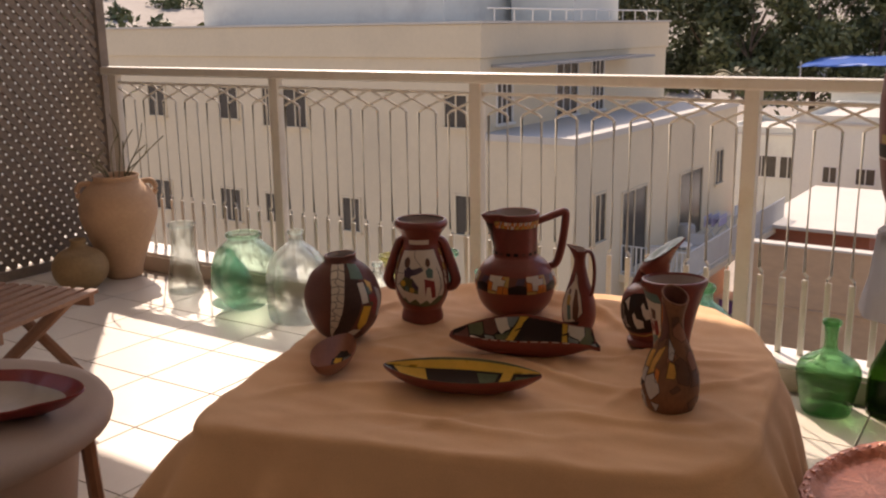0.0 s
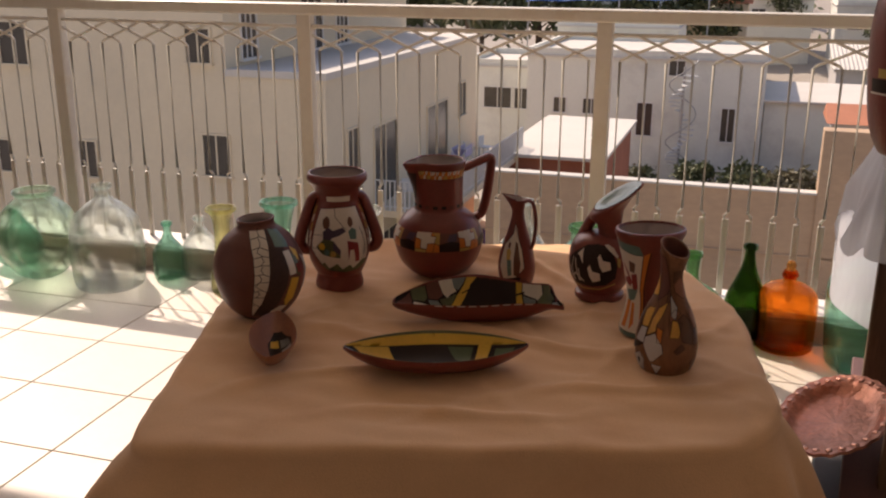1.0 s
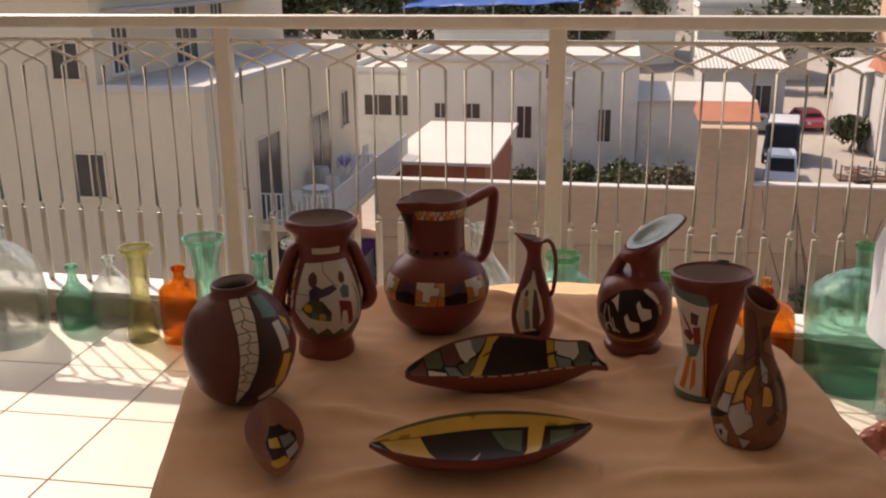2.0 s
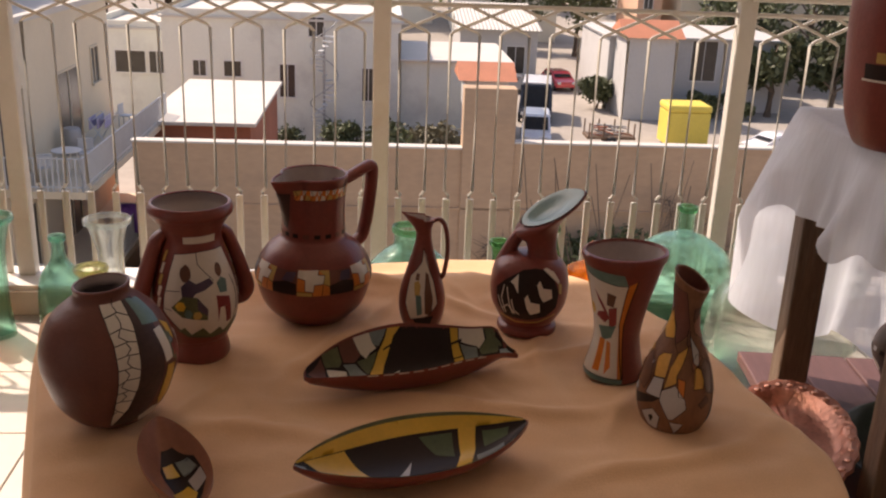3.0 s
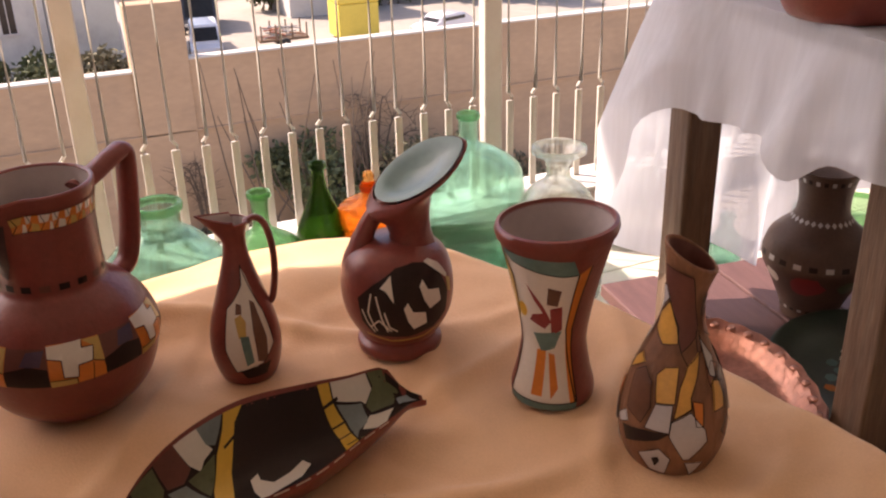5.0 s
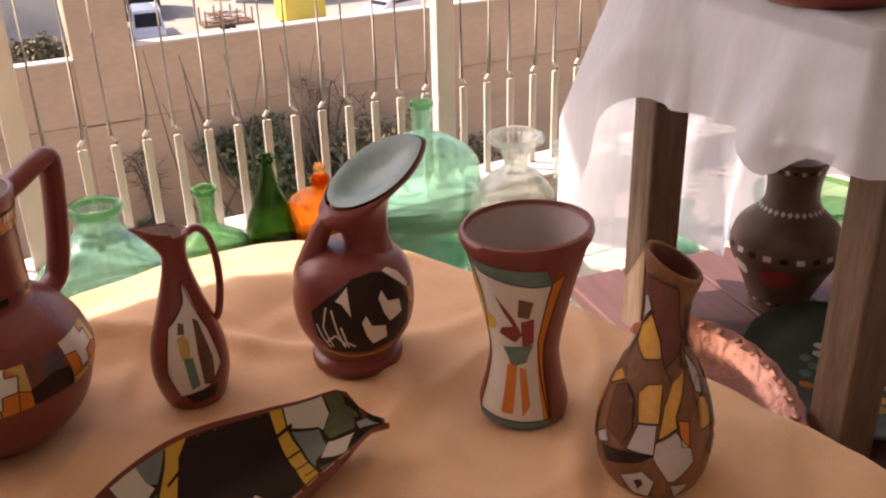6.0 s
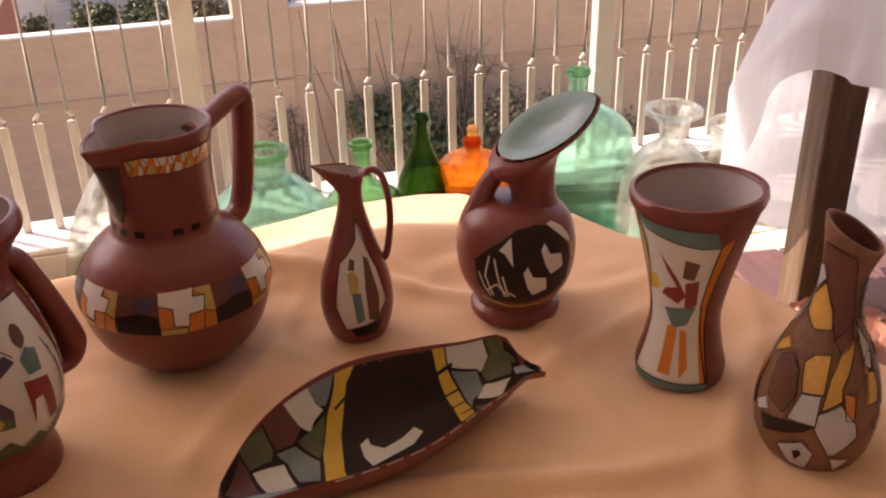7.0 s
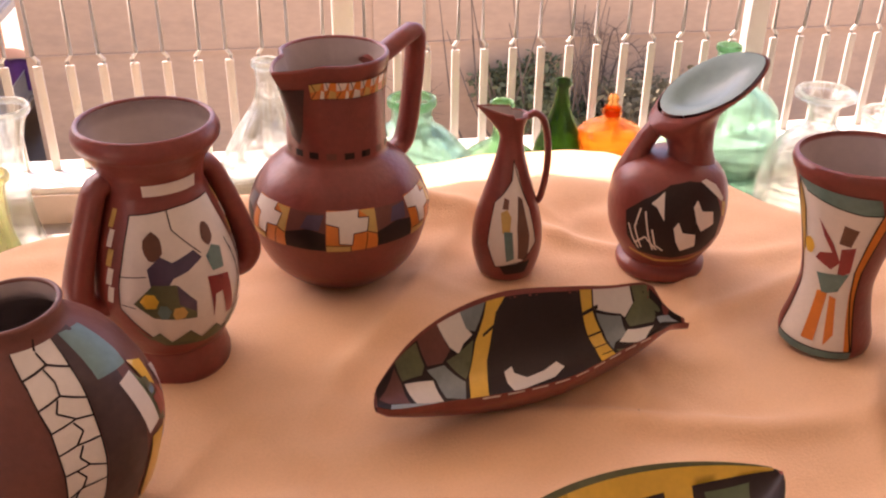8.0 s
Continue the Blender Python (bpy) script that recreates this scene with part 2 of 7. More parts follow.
def thing(name, label, category, m=None, group="", kind=""):
    """An Empty at a thing's base that holds its parts."""
    ob = new(name)
    ob.empty_display_size = 0.05
    if m is not None:
        ob.matrix_basis = m
    return tagged(ob, label, category, group, kind)


def box(bm, x0, y0, z0, x1, y1, z1, bevel=0.0, m=None):
    r = bmesh.ops.create_cube(bm, size=1)
    vs = r["verts"]
    for v in vs:
        v.co = Vector(((x0 + x1) / 2 + v.co.x * (x1 - x0), (y0 + y1) / 2 + v.co.y * (y1 - y0), (z0 + z1) / 2 + v.co.z * (z1 - z0)))
    if m is not None:
        bmesh.ops.transform(bm, matrix=m, verts=vs)
    if bevel:
        es = {e for v in vs for e in v.link_edges}
        bmesh.ops.bevel(bm, geom=list(es), offset=bevel, segments=2, affect="EDGES", profile=0.5)
    return bm


def boxed(*a, **k):
    return box(bmesh.new(), *a, **k)


def tube(bm, path, radius, seg=8, squash=1.0, up=(0, 0, 1), cap=True):
    """A tube along points; radius: a number or one for each point; squash: its width across up."""
    path = [Vector(p) for p in path]
    rings = []
    for i, p in enumerate(path):
        t = (path[min(i + 1, len(path) - 1)] - path[max(i - 1, 0)]).normalized()
        a = t.cross(Vector(up))
        if a.length < 1e-4:
            a = t.cross(Vector((1, 0, 0)))
        a.normalize()
        b = a.cross(t)
        r = radius[i] if isinstance(radius, (list, tuple)) else radius
        rings.append([bm.verts.new(p + a * math.cos(2 * math.pi * k / seg) * r * squash + b * math.sin(2 * math.pi * k / seg) * r) for k in range(seg)])
    for q, w in zip(rings, rings[1:]):
        for k in range(seg):
            bm.faces.new((q[k], q[(k + 1) % seg], w[(k + 1) % seg], w[k]))
    if cap:
        bm.faces.new(rings[0][::-1])
        bm.faces.new(rings[-1])
    return bm


def spline(pts, n=6):
    """A smooth curve through points of any dimension."""
    pts = [np.array(p, float) for p in pts]
    out = []
    for i in range(len(pts) - 1):
        p0, p1, p2, p3 = pts[max(i - 1, 0)], pts[i], pts[i + 1], pts[min(i + 2, len(pts) - 1)]
        for k in range(n):
            t = k / n
            out.append(0.5 * (2 * p1 + (p2 - p0) * t + (2 * p0 - 5 * p1 + 4 * p2 - p3) * t * t + (3 * p1 - p0 - 3 * p2 + p3) * t ** 3))
    return out + [pts[-1]]


def lathe(bm, profile, seg=40, shape=None, close=False):
    """Turns a profile of (radius, height) round z. shape(point) may move each vertex."""
    rings = []
    for r, z in profile:
        if r < 1e-5:
            v = Vector((0, 0, z))
            rings.append([bm.verts.new(shape(v) if shape else v)])
        else:
            ring = []
            for k in range(seg):
                a = 2 * math.pi * k / seg
                v = Vector((r * math.cos(a), r * math.sin(a), z))
                ring.append(bm.verts.new(shape(v) if shape else v))
            rings.append(ring)
    for q, w in zip(rings, rings[1:]):
        for k in range(seg):
            j = (k + 1) % seg
            if len(q) == 1 and len(w) == 1:
                continue
            if len(q) == 1:
                bm.faces.new((q[0], w[j], w[k]))
            elif len(w) == 1:
                bm.faces.new((q[k], q[j], w[0]))
            else:
                bm.faces.new((q[k], q[j], w[j], w[k]))
    return bm


def turned(profile, wall, n=5, floor_at=None):
    """The outline of a hollow vessel: outside up, over a rounded lip, and down the inside."""
    out = [(max(0.0, float(a)), float(b)) for a, b in spline(profile, n)]
    z0 = out[0][1]
    top = out[-1]
    inside = []
    for (r, z) in reversed(out):
        if r - wall > 0.004 and z > z0 + wall * 1.6:
            inside.append((r - wall, z))
    lip = [(top[0] - wall * 0.15, top[1] + wall * 0.35), (top[0] - wall * 0.5, top[1] + wall * 0.5), (top[0] - wall * 0.85, top[1] + wall * 0.35)]
    return [(0, z0)] + out + lip + inside + [(0, inside[-1][1])]


def facing(at, eye):
    """The turn about z, in radians, that looks from a place to an eye."""
    return math.atan2(eye[1] - at[1], eye[0] - at[0])


# The frame of the terrace: u along the railing, n inward from it; world turn -32.45 degrees.
RAIL = pose(0.095, 3.842, 0, 0, 0, -32.447)          # local x along the railing, local y outward
FAR = pose(-0.3, 0.8, 0, 0, 0, -32.447)              # local x along the street, local y away


# ---- the terrace ----
GROUND = -11.5
bm = bmesh.new()
bm.faces.new([bm.verts.new((x, y, 0)) for x, y in ((-900, -900), (900, -900), (900, 900), (-900, 900))])
bmesh.ops.subdivide_edges(bm, edges=bm.edges[:], cuts=70, use_grid_fill=True)
for v in bm.verts:
    d = math.hypot(v.co.x, v.co.y)
    v.co.z = GROUND + max(0.0, d - 125) * 0.16 * (1 + 0.35 * noise.noise(v.co * 0.006))
tagged(part("ground", bm, M["ground"], smooth=60), "pale dusty concrete and earth ground of the town", "ground", kind="structure")



def prism(poly, z0, z1):
    """An upright block on a many-cornered plan."""
    q = bmesh.new()
    low = [q.verts.new((x, y, z0)) for x, y in poly]
    top = [q.verts.new((x, y, z1)) for x, y in poly]
    q.faces.new(low[::-1])
    q.faces.new(top)
    for k in range(len(poly)):
        j = (k + 1) % len(poly)
        q.faces.new((low[k], low[j], top[j], top[k]))
    return q


def strip(inner, outer):
    """The plan of a strip along the railing, which turns outward a little at its third post."""
    return [(-2.75, inner), (2.174, inner), (7.2, inner + 0.151), (7.2, outer + 0.151), (2.174, outer), (-2.75, outer)]


def deck(outer):
    return [(-2.75, -4.75), (7.2, -4.75), (7.2, outer + 0.151), (2.174, outer), (-2.75, outer)]


slab = part("floor", prism(deck(0.05), -0.25, -0.008), M["grout"], m=RAIL)
tagged(slab, "terrace floor of pale square tiles with grey joints", "floor", kind="structure")
# added out of view: sets how much light reaches the cloth's front
back = part("wall_house", boxed(-2.75, -4.75, -0.25, 7.2, -4.6, 2.7), M["unseen_wall"], m=RAIL)
tagged(back, "plain unseen wall added behind the terrace to set the bounced light", "wall", kind="structure")
# added out of view at the right end, to cut skylight from that side
end = part("wall_end", boxed(5.6, -4.6, -0.25, 5.75, -0.4, 2.7), M["unseen_wall"], m=RAIL)
tagged(end, "plain unseen wall added at the terrace end to hold back skylight", "wall", kind="structure")
# unseen slab; its front edge is placed to end the sun across the table
roof = part("ceiling", boxed(-2.9, -4.75, 2.7, 7.2, 0.20, 2.88), M["ceiling_white"], m=RAIL)
tagged(roof, "plain off-white unseen slab over the terrace that keeps sun off the table", "ceiling", kind="structure")
own = part("wall_below", prism(deck(0.03), GROUND - 0.3, -0.25), M["plaster_cream"], m=RAIL)
tagged(own, "cream plastered wall of the storeys under the terrace", "wall", kind="structure")
curb = part("curb", prism(strip(-0.11, 0.06), -0.0075, 0.085), M["marble"], m=RAIL)
tagged(curb, "low white marble curb under the railing", "curb", kind="structure")
# thin strip over the curb's front that carries its painted shade
skirt = part("baseboard", prism(strip(-0.122, -0.1105), -0.006, 0.07), M["curb_front_shade"], m=RAIL)
tagged(skirt, "greyish strip on the marble curb's front, tinted as if shaded", "baseboard", kind="structure")


# ---- the railing ----
def railing():
    t = thing("balcony_railing", "cream painted steel balcony railing with crossed rod tops", "railing", RAIL)
    P = 1.087
    def bend(x):
        return max(0.0, x - 2.174) * 0.03

    knee = pose(2.174, 0, 0, 0, 0, math.degrees(math.atan(0.03)))
    part("top_rail", boxed(-2.3, -0.035, 0.982, 2.172, 0.035, 1.024, bevel=0.008), M["rail_paint"], t)
    part("top_rail", boxed(0.0, -0.035, 0.982, 5.0, 0.035, 1.024, bevel=0.008), M["rail_paint"], t, m=knee)
    part("rod", tube(bmesh.new(), [(-2.28, 0, 0.942), (2.174, 0, 0.942), (7.2, bend(7.2), 0.942)], 0.007, 8), M["rail_paint"], t)
    posts = [-2.228] + [k * P for k in range(-1, 3)] + [2 * P + k * 1.142 for k in range(1, 5)]
    for x in posts:
        w = 0.026 if x > -2 else 0.03
        part("post", boxed(x - w, bend(x) - 0.022, 0.085, x + w, bend(x) + 0.022, 0.984, bevel=0.004), M["rail_paint"], t)
    meshes = {}
    for b in range(len(posts) - 1):
        x0, x1 = posts[b], posts[b + 1]
        for i in range(14):
            x = x0 + ((0.0585 + i * 0.0748) if 0 < b < 4 else 0.063 + i * 0.0775)
            side = 1 if i % 2 == 0 else -1
            if side not in meshes:
                bm = bmesh.new()
                box(bm, -0.0105, -0.004, 0.085, 0.0105, 0.004, 0.353, bevel=0.002)
                tube(bm, [(0.004 * side, 0, 0.343), (0.005 * side, 0, 0.363), (-0.006 * side, 0, 0.378), (-0.006 * side, 0, 0.856), (0.004 * side, 0, 0.866), (0.172 * side, 0.004 * side, 0.939)], 0.0052, 6)
                finish(bm, 40)
                mesh = bpy.data.meshes.new("baluster")
                bm.to_mesh(mesh)
                bm.free()
                mesh.materials.append(M["rail_paint"])
                meshes[side] = mesh
            ob = new("baluster", meshes[side])
            ob.parent = t
            ob.location = (x, bend(x), 0)
            ob.rotation_euler.z = math.atan(0.03) if x > 2.174 else 0
    return t


railing()


# ---- the lattice screen at the end of the terrace ----
def lattice_screen():
    t = thing("lattice_screen", "dark brown diagonal wooden lattice screen closing the terrace end", "screen", RAIL @ pose(-2.36, 0, 0))
    y0, y1, z0, z1 = -3.2, 0.0, 0.05, 2.3
    part("frame", box(box(box(box(bmesh.new(), -0.03, y0 - 0.05, 0, 0.03, y0, z1 + 0.05), -0.03, y1, 0, 0.03, y1 + 0.05, z1 + 0.05), -0.03, y0, z1, 0.03, y1, z1 + 0.05), -0.03, y0, 0, 0.03, y1, z0), M["lattice"], t)
    step = 0.062
    H = z1 - z0
    for sgn, xo in ((1, -0.007), (-1, 0.007)):
        n = int((y1 - y0 + H) / step)
        for i in range(n):
            c = y0 - H + i * step if sgn > 0 else y0 + i * step
            a0, a1 = c, c + sgn * H
            dy = a1 - a0
            t0 = (y0 - a0) / dy
            t1 = (y1 - a0) / dy
            lo, hi = max(0, min(t0, t1)), min(1, max(t0, t1))
            if hi - lo < 0.02:
                continue
            p, q = Vector((xo, a0 + dy * lo, z0 + H * lo)), Vector((xo, a0 + dy * hi, z0 + H * hi))
            L = (q - p).length
            bm = boxed(-0.003, -0.0152, 0, 0.003, 0.0152, L)
            ang = math.degrees(math.atan2(q.y - p.y, q.z - p.z))
            part("slat", bm, M["lattice"], t, m=Matrix.Translation(p) @ pose(0, 0, 0, -ang, 0, 0))
    return t


lattice_screen()
# made-up pale backdrop, so that the lattice holes show bright
near = thing("lattice_backdrop", "plain pale block added behind the lattice screen to lighten its holes", "house", RAIL)
part("wall", boxed(-12.0, -9.0, GROUND - 0.3, -8.0, 3.7, 3.6), M["plaster_white"], near)
part("roof", boxed(-12.1, -9.1, 3.6, -7.9, 3.8, 3.8, bevel=0.03), M["roof_light"], near)


# ---- the town ----
def window_in(parent, x, y, z, w, h, face, frame_mat, bars=1, shutter=False, depth=0.12):
    """A framed window in a face: 'front' looks along -y, 'right' along +x; (x, y, z) is its lower middle on the face."""
    turn = 0 if face == "front" else 90
    m = pose(x, y, z, 0, 0, turn)
    win = part("window", boxed(-w / 2, -0.004, 0, w / 2, 0.10, h), M["shutter_brown"] if shutter else M["window_dark"], parent, m=m)
    fr = bmesh.new()
    f = 0.06
    for a in ((-w / 2 - f, 0, -w / 2, h), (w / 2, 0, w / 2 + f, h), (-w / 2 - f, h, w / 2 + f, h + f)):
        box(fr, a[0], -0.05, a[1], a[2], 0.02, a[3])
    for k in range(bars):
        xx = -w / 2 + w * (k + 1) / (bars + 1)
        box(fr, xx - 0.025, -0.03, 0, xx + 0.025, 0.01, h)
    part("window_frame", fr, frame_mat, win)
    part("window_sill", boxed(-w / 2 - 0.1, -0.12, -0.08, w / 2 + 0.1, 0.02, 0), frame_mat, win)
    return win


def apartment_block():
    t = thing("apartment_building", "cream plastered apartment block with a stepped flat roof and small windows", "building", FAR)
    x1, y0 = -11.04, 23.8
    part("wall", boxed(-34, y0, GROUND - 0.5, x1, y0 + 15.2, -2.1), M["plaster_cream"], t)
    part("upper_storey", boxed(-34, y0 + 0.003, -2.1, x1 - 3.1, y0 + 15.0, 0.3), M["plaster_cream"], t)
    part("parapet", boxed(-34.05, y0 - 0.08, 0.3, x1 - 3.02, y0 + 15.1, 1.3, bevel=0.03), M["plaster_cream"], t)
    part("coping", boxed(-34.1, y0 - 0.14, 1.3, x1 - 2.96, y0 + 15.16, 1.37), M["roof_light"], t)
    part("terrace_edge", boxed(x1 - 3.1, y0 - 0.06, -2.1, x1 + 0.06, y0 + 15.2, -1.9), M["roof_light"], t)
    part("canopy", boxed(x1 - 3.02, y0 + 0.5, 0.02, x1 - 2.0, y0 + 11, 0.1), M["metal_grey"], t)
    part("penthouse", boxed(-30, y0 + 4, 1.3, x1 - 7, y0 + 12, 3.9, bevel=0.03), M["plaster_white"], t)
    part("tank_room", boxed(x1 - 6.6, y0 + 8, 1.3, x1 - 4, y0 + 12, 3.0), M["plaster_white"], t)
    rl = bmesh.new()
    for k in range(12):
        tube(rl, [(x1 - 3.2, y0 + 1 + k * 1.2, 1.37), (x1 - 3.2, y0 + 1 + k * 1.2, 1.75)], 0.02, 5)
    tube(rl, [(x1 - 3.2, y0 + 0.6, 1.75), (x1 - 3.2, y0 + 14.6, 1.75)], 0.025, 5)
    part("roof_rail", rl, M["frame_white"], t)
    for x, z, w, h in ((-24.68, -1.86, 0.9, 1.08), (-22.83, -2.03, 0.3, 1.3), (-21.5, -2.02, 1.0, 1.25), (-15.0, -1.75, 0.78, 0.95), (-24.85, -5.6, 1.0, 1.15), (-22.6, -5.45, 0.95, 1.0), (-19.2, -5.4, 0.7, 1.1), (-14.6, -5.05, 0.85, 1.2),
                       (-24.7, -8.9, 0.9, 1.1), (-21.4, -8.9, 1.0, 1.2), (-15.0, -8.7, 0.8, 1.0), (-28.5, -1.9, 0.9, 1.1), (-28.5, -5.5, 0.9, 1.1), (-13.0, -8.7, 0.6, 1.0)):
        window_in(t, x, y0, z, w, h, "front", M["plaster_cream"], 1)
    # the dark panes at 28.3 and 33.7 stand for dim open loggias
    for y, z, w, h, r in ((25.6, -5.2, 0.75, 1.45, 0), (28.3, -6.6, 2.0, 2.6, 0), (33.7, -6.6, 2.4, 2.5, 0), (36.9, -5.0, 0.9, 1.3, 0), (28.5, -9.9, 2.0, 2.3, 1), (33.0, -9.9, 2.0, 2.3, 1)):
        window_in(t, x1, y, z, w, h, "right", M["plaster_cream"], 1)
    for y, z, w, h in ((25.2, -1.7, 0.9, 1.4), (29.5, -1.8, 1.6, 1.8), (32.0, -1.8, 1.0, 1.8)):
        window_in(t, x1 - 3.1, y, z, w, h, "right", M["frame_white"], 2)
    for zf in (-6.85, -10.1):
        part("balcony", boxed(x1 + 0.002, 27.2, zf, x1 + 2.3, 38.6, zf + 0.22), M["plaster_cream"], t)
        bal = bmesh.new()
        for a, b in (((x1 + 2.22, 27.25), (x1 + 2.22, 38.55)), ((x1 + 0.05, 27.25), (x1 + 2.22, 27.25))):
            L = math.hypot(b[0] - a[0], b[1] - a[1])
            for zz in (0.35, 1.2):
                tube(bal, [(a[0], a[1], zf + zz), (b[0], b[1], zf + zz)], 0.025, 5)
            for k in range(int(L / 0.16) + 1):
                q = k / int(L / 0.16)
                xx, yy = a[0] + (b[0] - a[0]) * q, a[1] + (b[1] - a[1]) * q
                box(bal, xx - 0.02, yy - 0.02, zf + 0.22, xx + 0.02, yy + 0.02, zf + 1.2)
        part("balcony_rail", bal, M["rail_pale"], t)
    return t


apartment_block()


def lattice_table(x, y, z):
    t = thing("garden_table", "small grey plastic table on a neighbour's balcony", "table", FAR @ pose(x, y, z))
    part("tabletop", lathe(bmesh.new(), [(0, 0.70), (0.45, 0.70), (0.47, 0.72), (0.45, 0.74), (0, 0.74)], 20), M["frame_white"], t)
    for a in range(4):
        part("leg", tube(bmesh.new(), [(0.3 * math.cos(a * 1.57), 0.3 * math.sin(a * 1.57), 0.7), (0.36 * math.cos(a * 1.57), 0.36 * math.sin(a * 1.57), 0)], 0.025, 6), M["frame_white"], t)
    return t


lattice_table(-9.9, 29.4, -6.63)


def plastic_chair(x, y, z, turn, label):
    t = thing("plastic_chair", label, "chair", FAR @ pose(x, y, z, 0, 0, turn))
    part("seat", boxed(-0.24, -0.24, 0.40, 0.24, 0.24, 0.44, bevel=0.015), M["rail_pale"], t)
    part("backrest", boxed(-0.24, 0.20, 0.46, 0.24, 0.24, 0.86, bevel=0.015), M["rail_pale"], t)
    for px in (-0.21, 0.21):
        for py in (-0.21, 0.21):
            part("leg", boxed(px - 0.02, py - 0.02, 0, px + 0.02, py + 0.02, 0.4), M["rail_pale"], t)
    return t


plastic_chair(-9.6, 30.4, -6.63, 20, "grey plastic chair beside a balcony table")
plastic_chair(-10.3, 28.5, -6.63, 200, "grey plastic chair on a neighbour's balcony")
plastic_chair(-9.9, 36.6, -6.63, 80, "grey plastic chair at the far end of the balcony")
rack = thing("drying_rack", "folding drying rack with pale lilac washing on a balcony", "drying rack", FAR @ pose(-9.9, 33.6, -6.63))
for py in (-0.8, 0.8):
    for sx in (-1, 1):
        part("leg", tube(bmesh.new(), [(sx * 0.35, py, 0), (-sx * 0.3, py, 1.0)], 0.02, 5), M["rail_pale"], rack)
for k in range(5):
    part("rod", tube(bmesh.new(), [(-0.3 + k * 0.15, -0.85, 1.0), (-0.3 + k * 0.15, 0.85, 1.0)], 0.012, 5), M["rail_pale"], rack)
for k in range(3):
    bm = bmesh.new()
    box(bm, -0.32 + k * 0.22, -0.7 + k * 0.15, 0.62, -0.29 + k * 0.22, 0.1 + k * 0.2, 1.02, bevel=0.01)
    part("washing", bm, M["lilac_cloth"], rack)
barrel = thing("plastic_barrel", "dark grey plastic barrel on a balcony", "barrel", FAR @ pose(-10.5, 31.9, -6.63))
part("body", lathe(bmesh.new(), [(0, 0), (0.27, 0), (0.3, 0.1), (0.31, 0.45), (0.3, 0.8), (0.25, 0.9), (0, 0.9)], 20), M["metal_grey"], barrel, smooth=50)
bag = thing("laundry", "purple cloth hung over a ground-floor railing", "laundry", FAR @ pose(-9.0, 32.5, -9.0))
bm = bmesh.new()
for i in range(9):
    for j in range(7):
        bm.verts.new((i * 0.1 - 0.4, 0.05 * math.sin(i * 1.3 + j * 0.3), j * 0.18 - 0.6))
bm.verts.ensure_lookup_table()
for i in range(8):
    for j in range(6):
        bm.faces.new([bm.verts[k] for k in (i * 7 + j, i * 7 + 7 + j, i * 7 + 8 + j, i * 7 + j + 1)])
bmesh.ops.solidify(bm, geom=bm.faces[:], thickness=0.02)
part("cloth", bm, M["purple"], bag, smooth=60)
part("pole", tube(bmesh.new(), [(-0.5, 0, 0.5), (0.5, 0, 0.5)], 0.02, 6), M["metal_grey"], bag)
part("stand", tube(bmesh.new(), [(0.5, 0, 0.5), (0.5, 0, GROUND + 9.0)], 0.03, 6), M["metal_grey"], bag)

# the boundary wall below, with its raised pier
bw = thing("boundary_wall", "tall ochre plastered boundary wall with stains and a square pier", "wall", FAR)
part("wall", boxed(-7.7, 28.7, GROUND - 0.3, 2.33, 29.0, -5.42), M["wall_ochre"], bw)
part("side_wall", boxed(-7.7, 29.0, GROUND - 0.3, -7.4, 36.5, -7.2), M["wall_ochre"], bw)
part("wall", boxed(3.96, 28.7, GROUND - 0.3, 45, 29.0, -5.2), M["wall_ochre"], bw)
part("coping", boxed(-7.75, 28.64, -5.42, 2.33, 29.06, -5.36), M["roof_light"], bw)
part("coping", boxed(3.96, 28.64, -5.2, 45, 29.06, -5.14), M["roof_light"], bw)
part("pier", boxed(2.33, 28.62, GROUND - 0.3, 3.96, 29.3, -3.5, bevel=0.03), M["wall_ochre"], bw)
for z in (-7.35,):
    part("ledge", boxed(-7.7, 28.62, z, 45, 28.7, z + 0.05), M["wall_ochre"], bw)


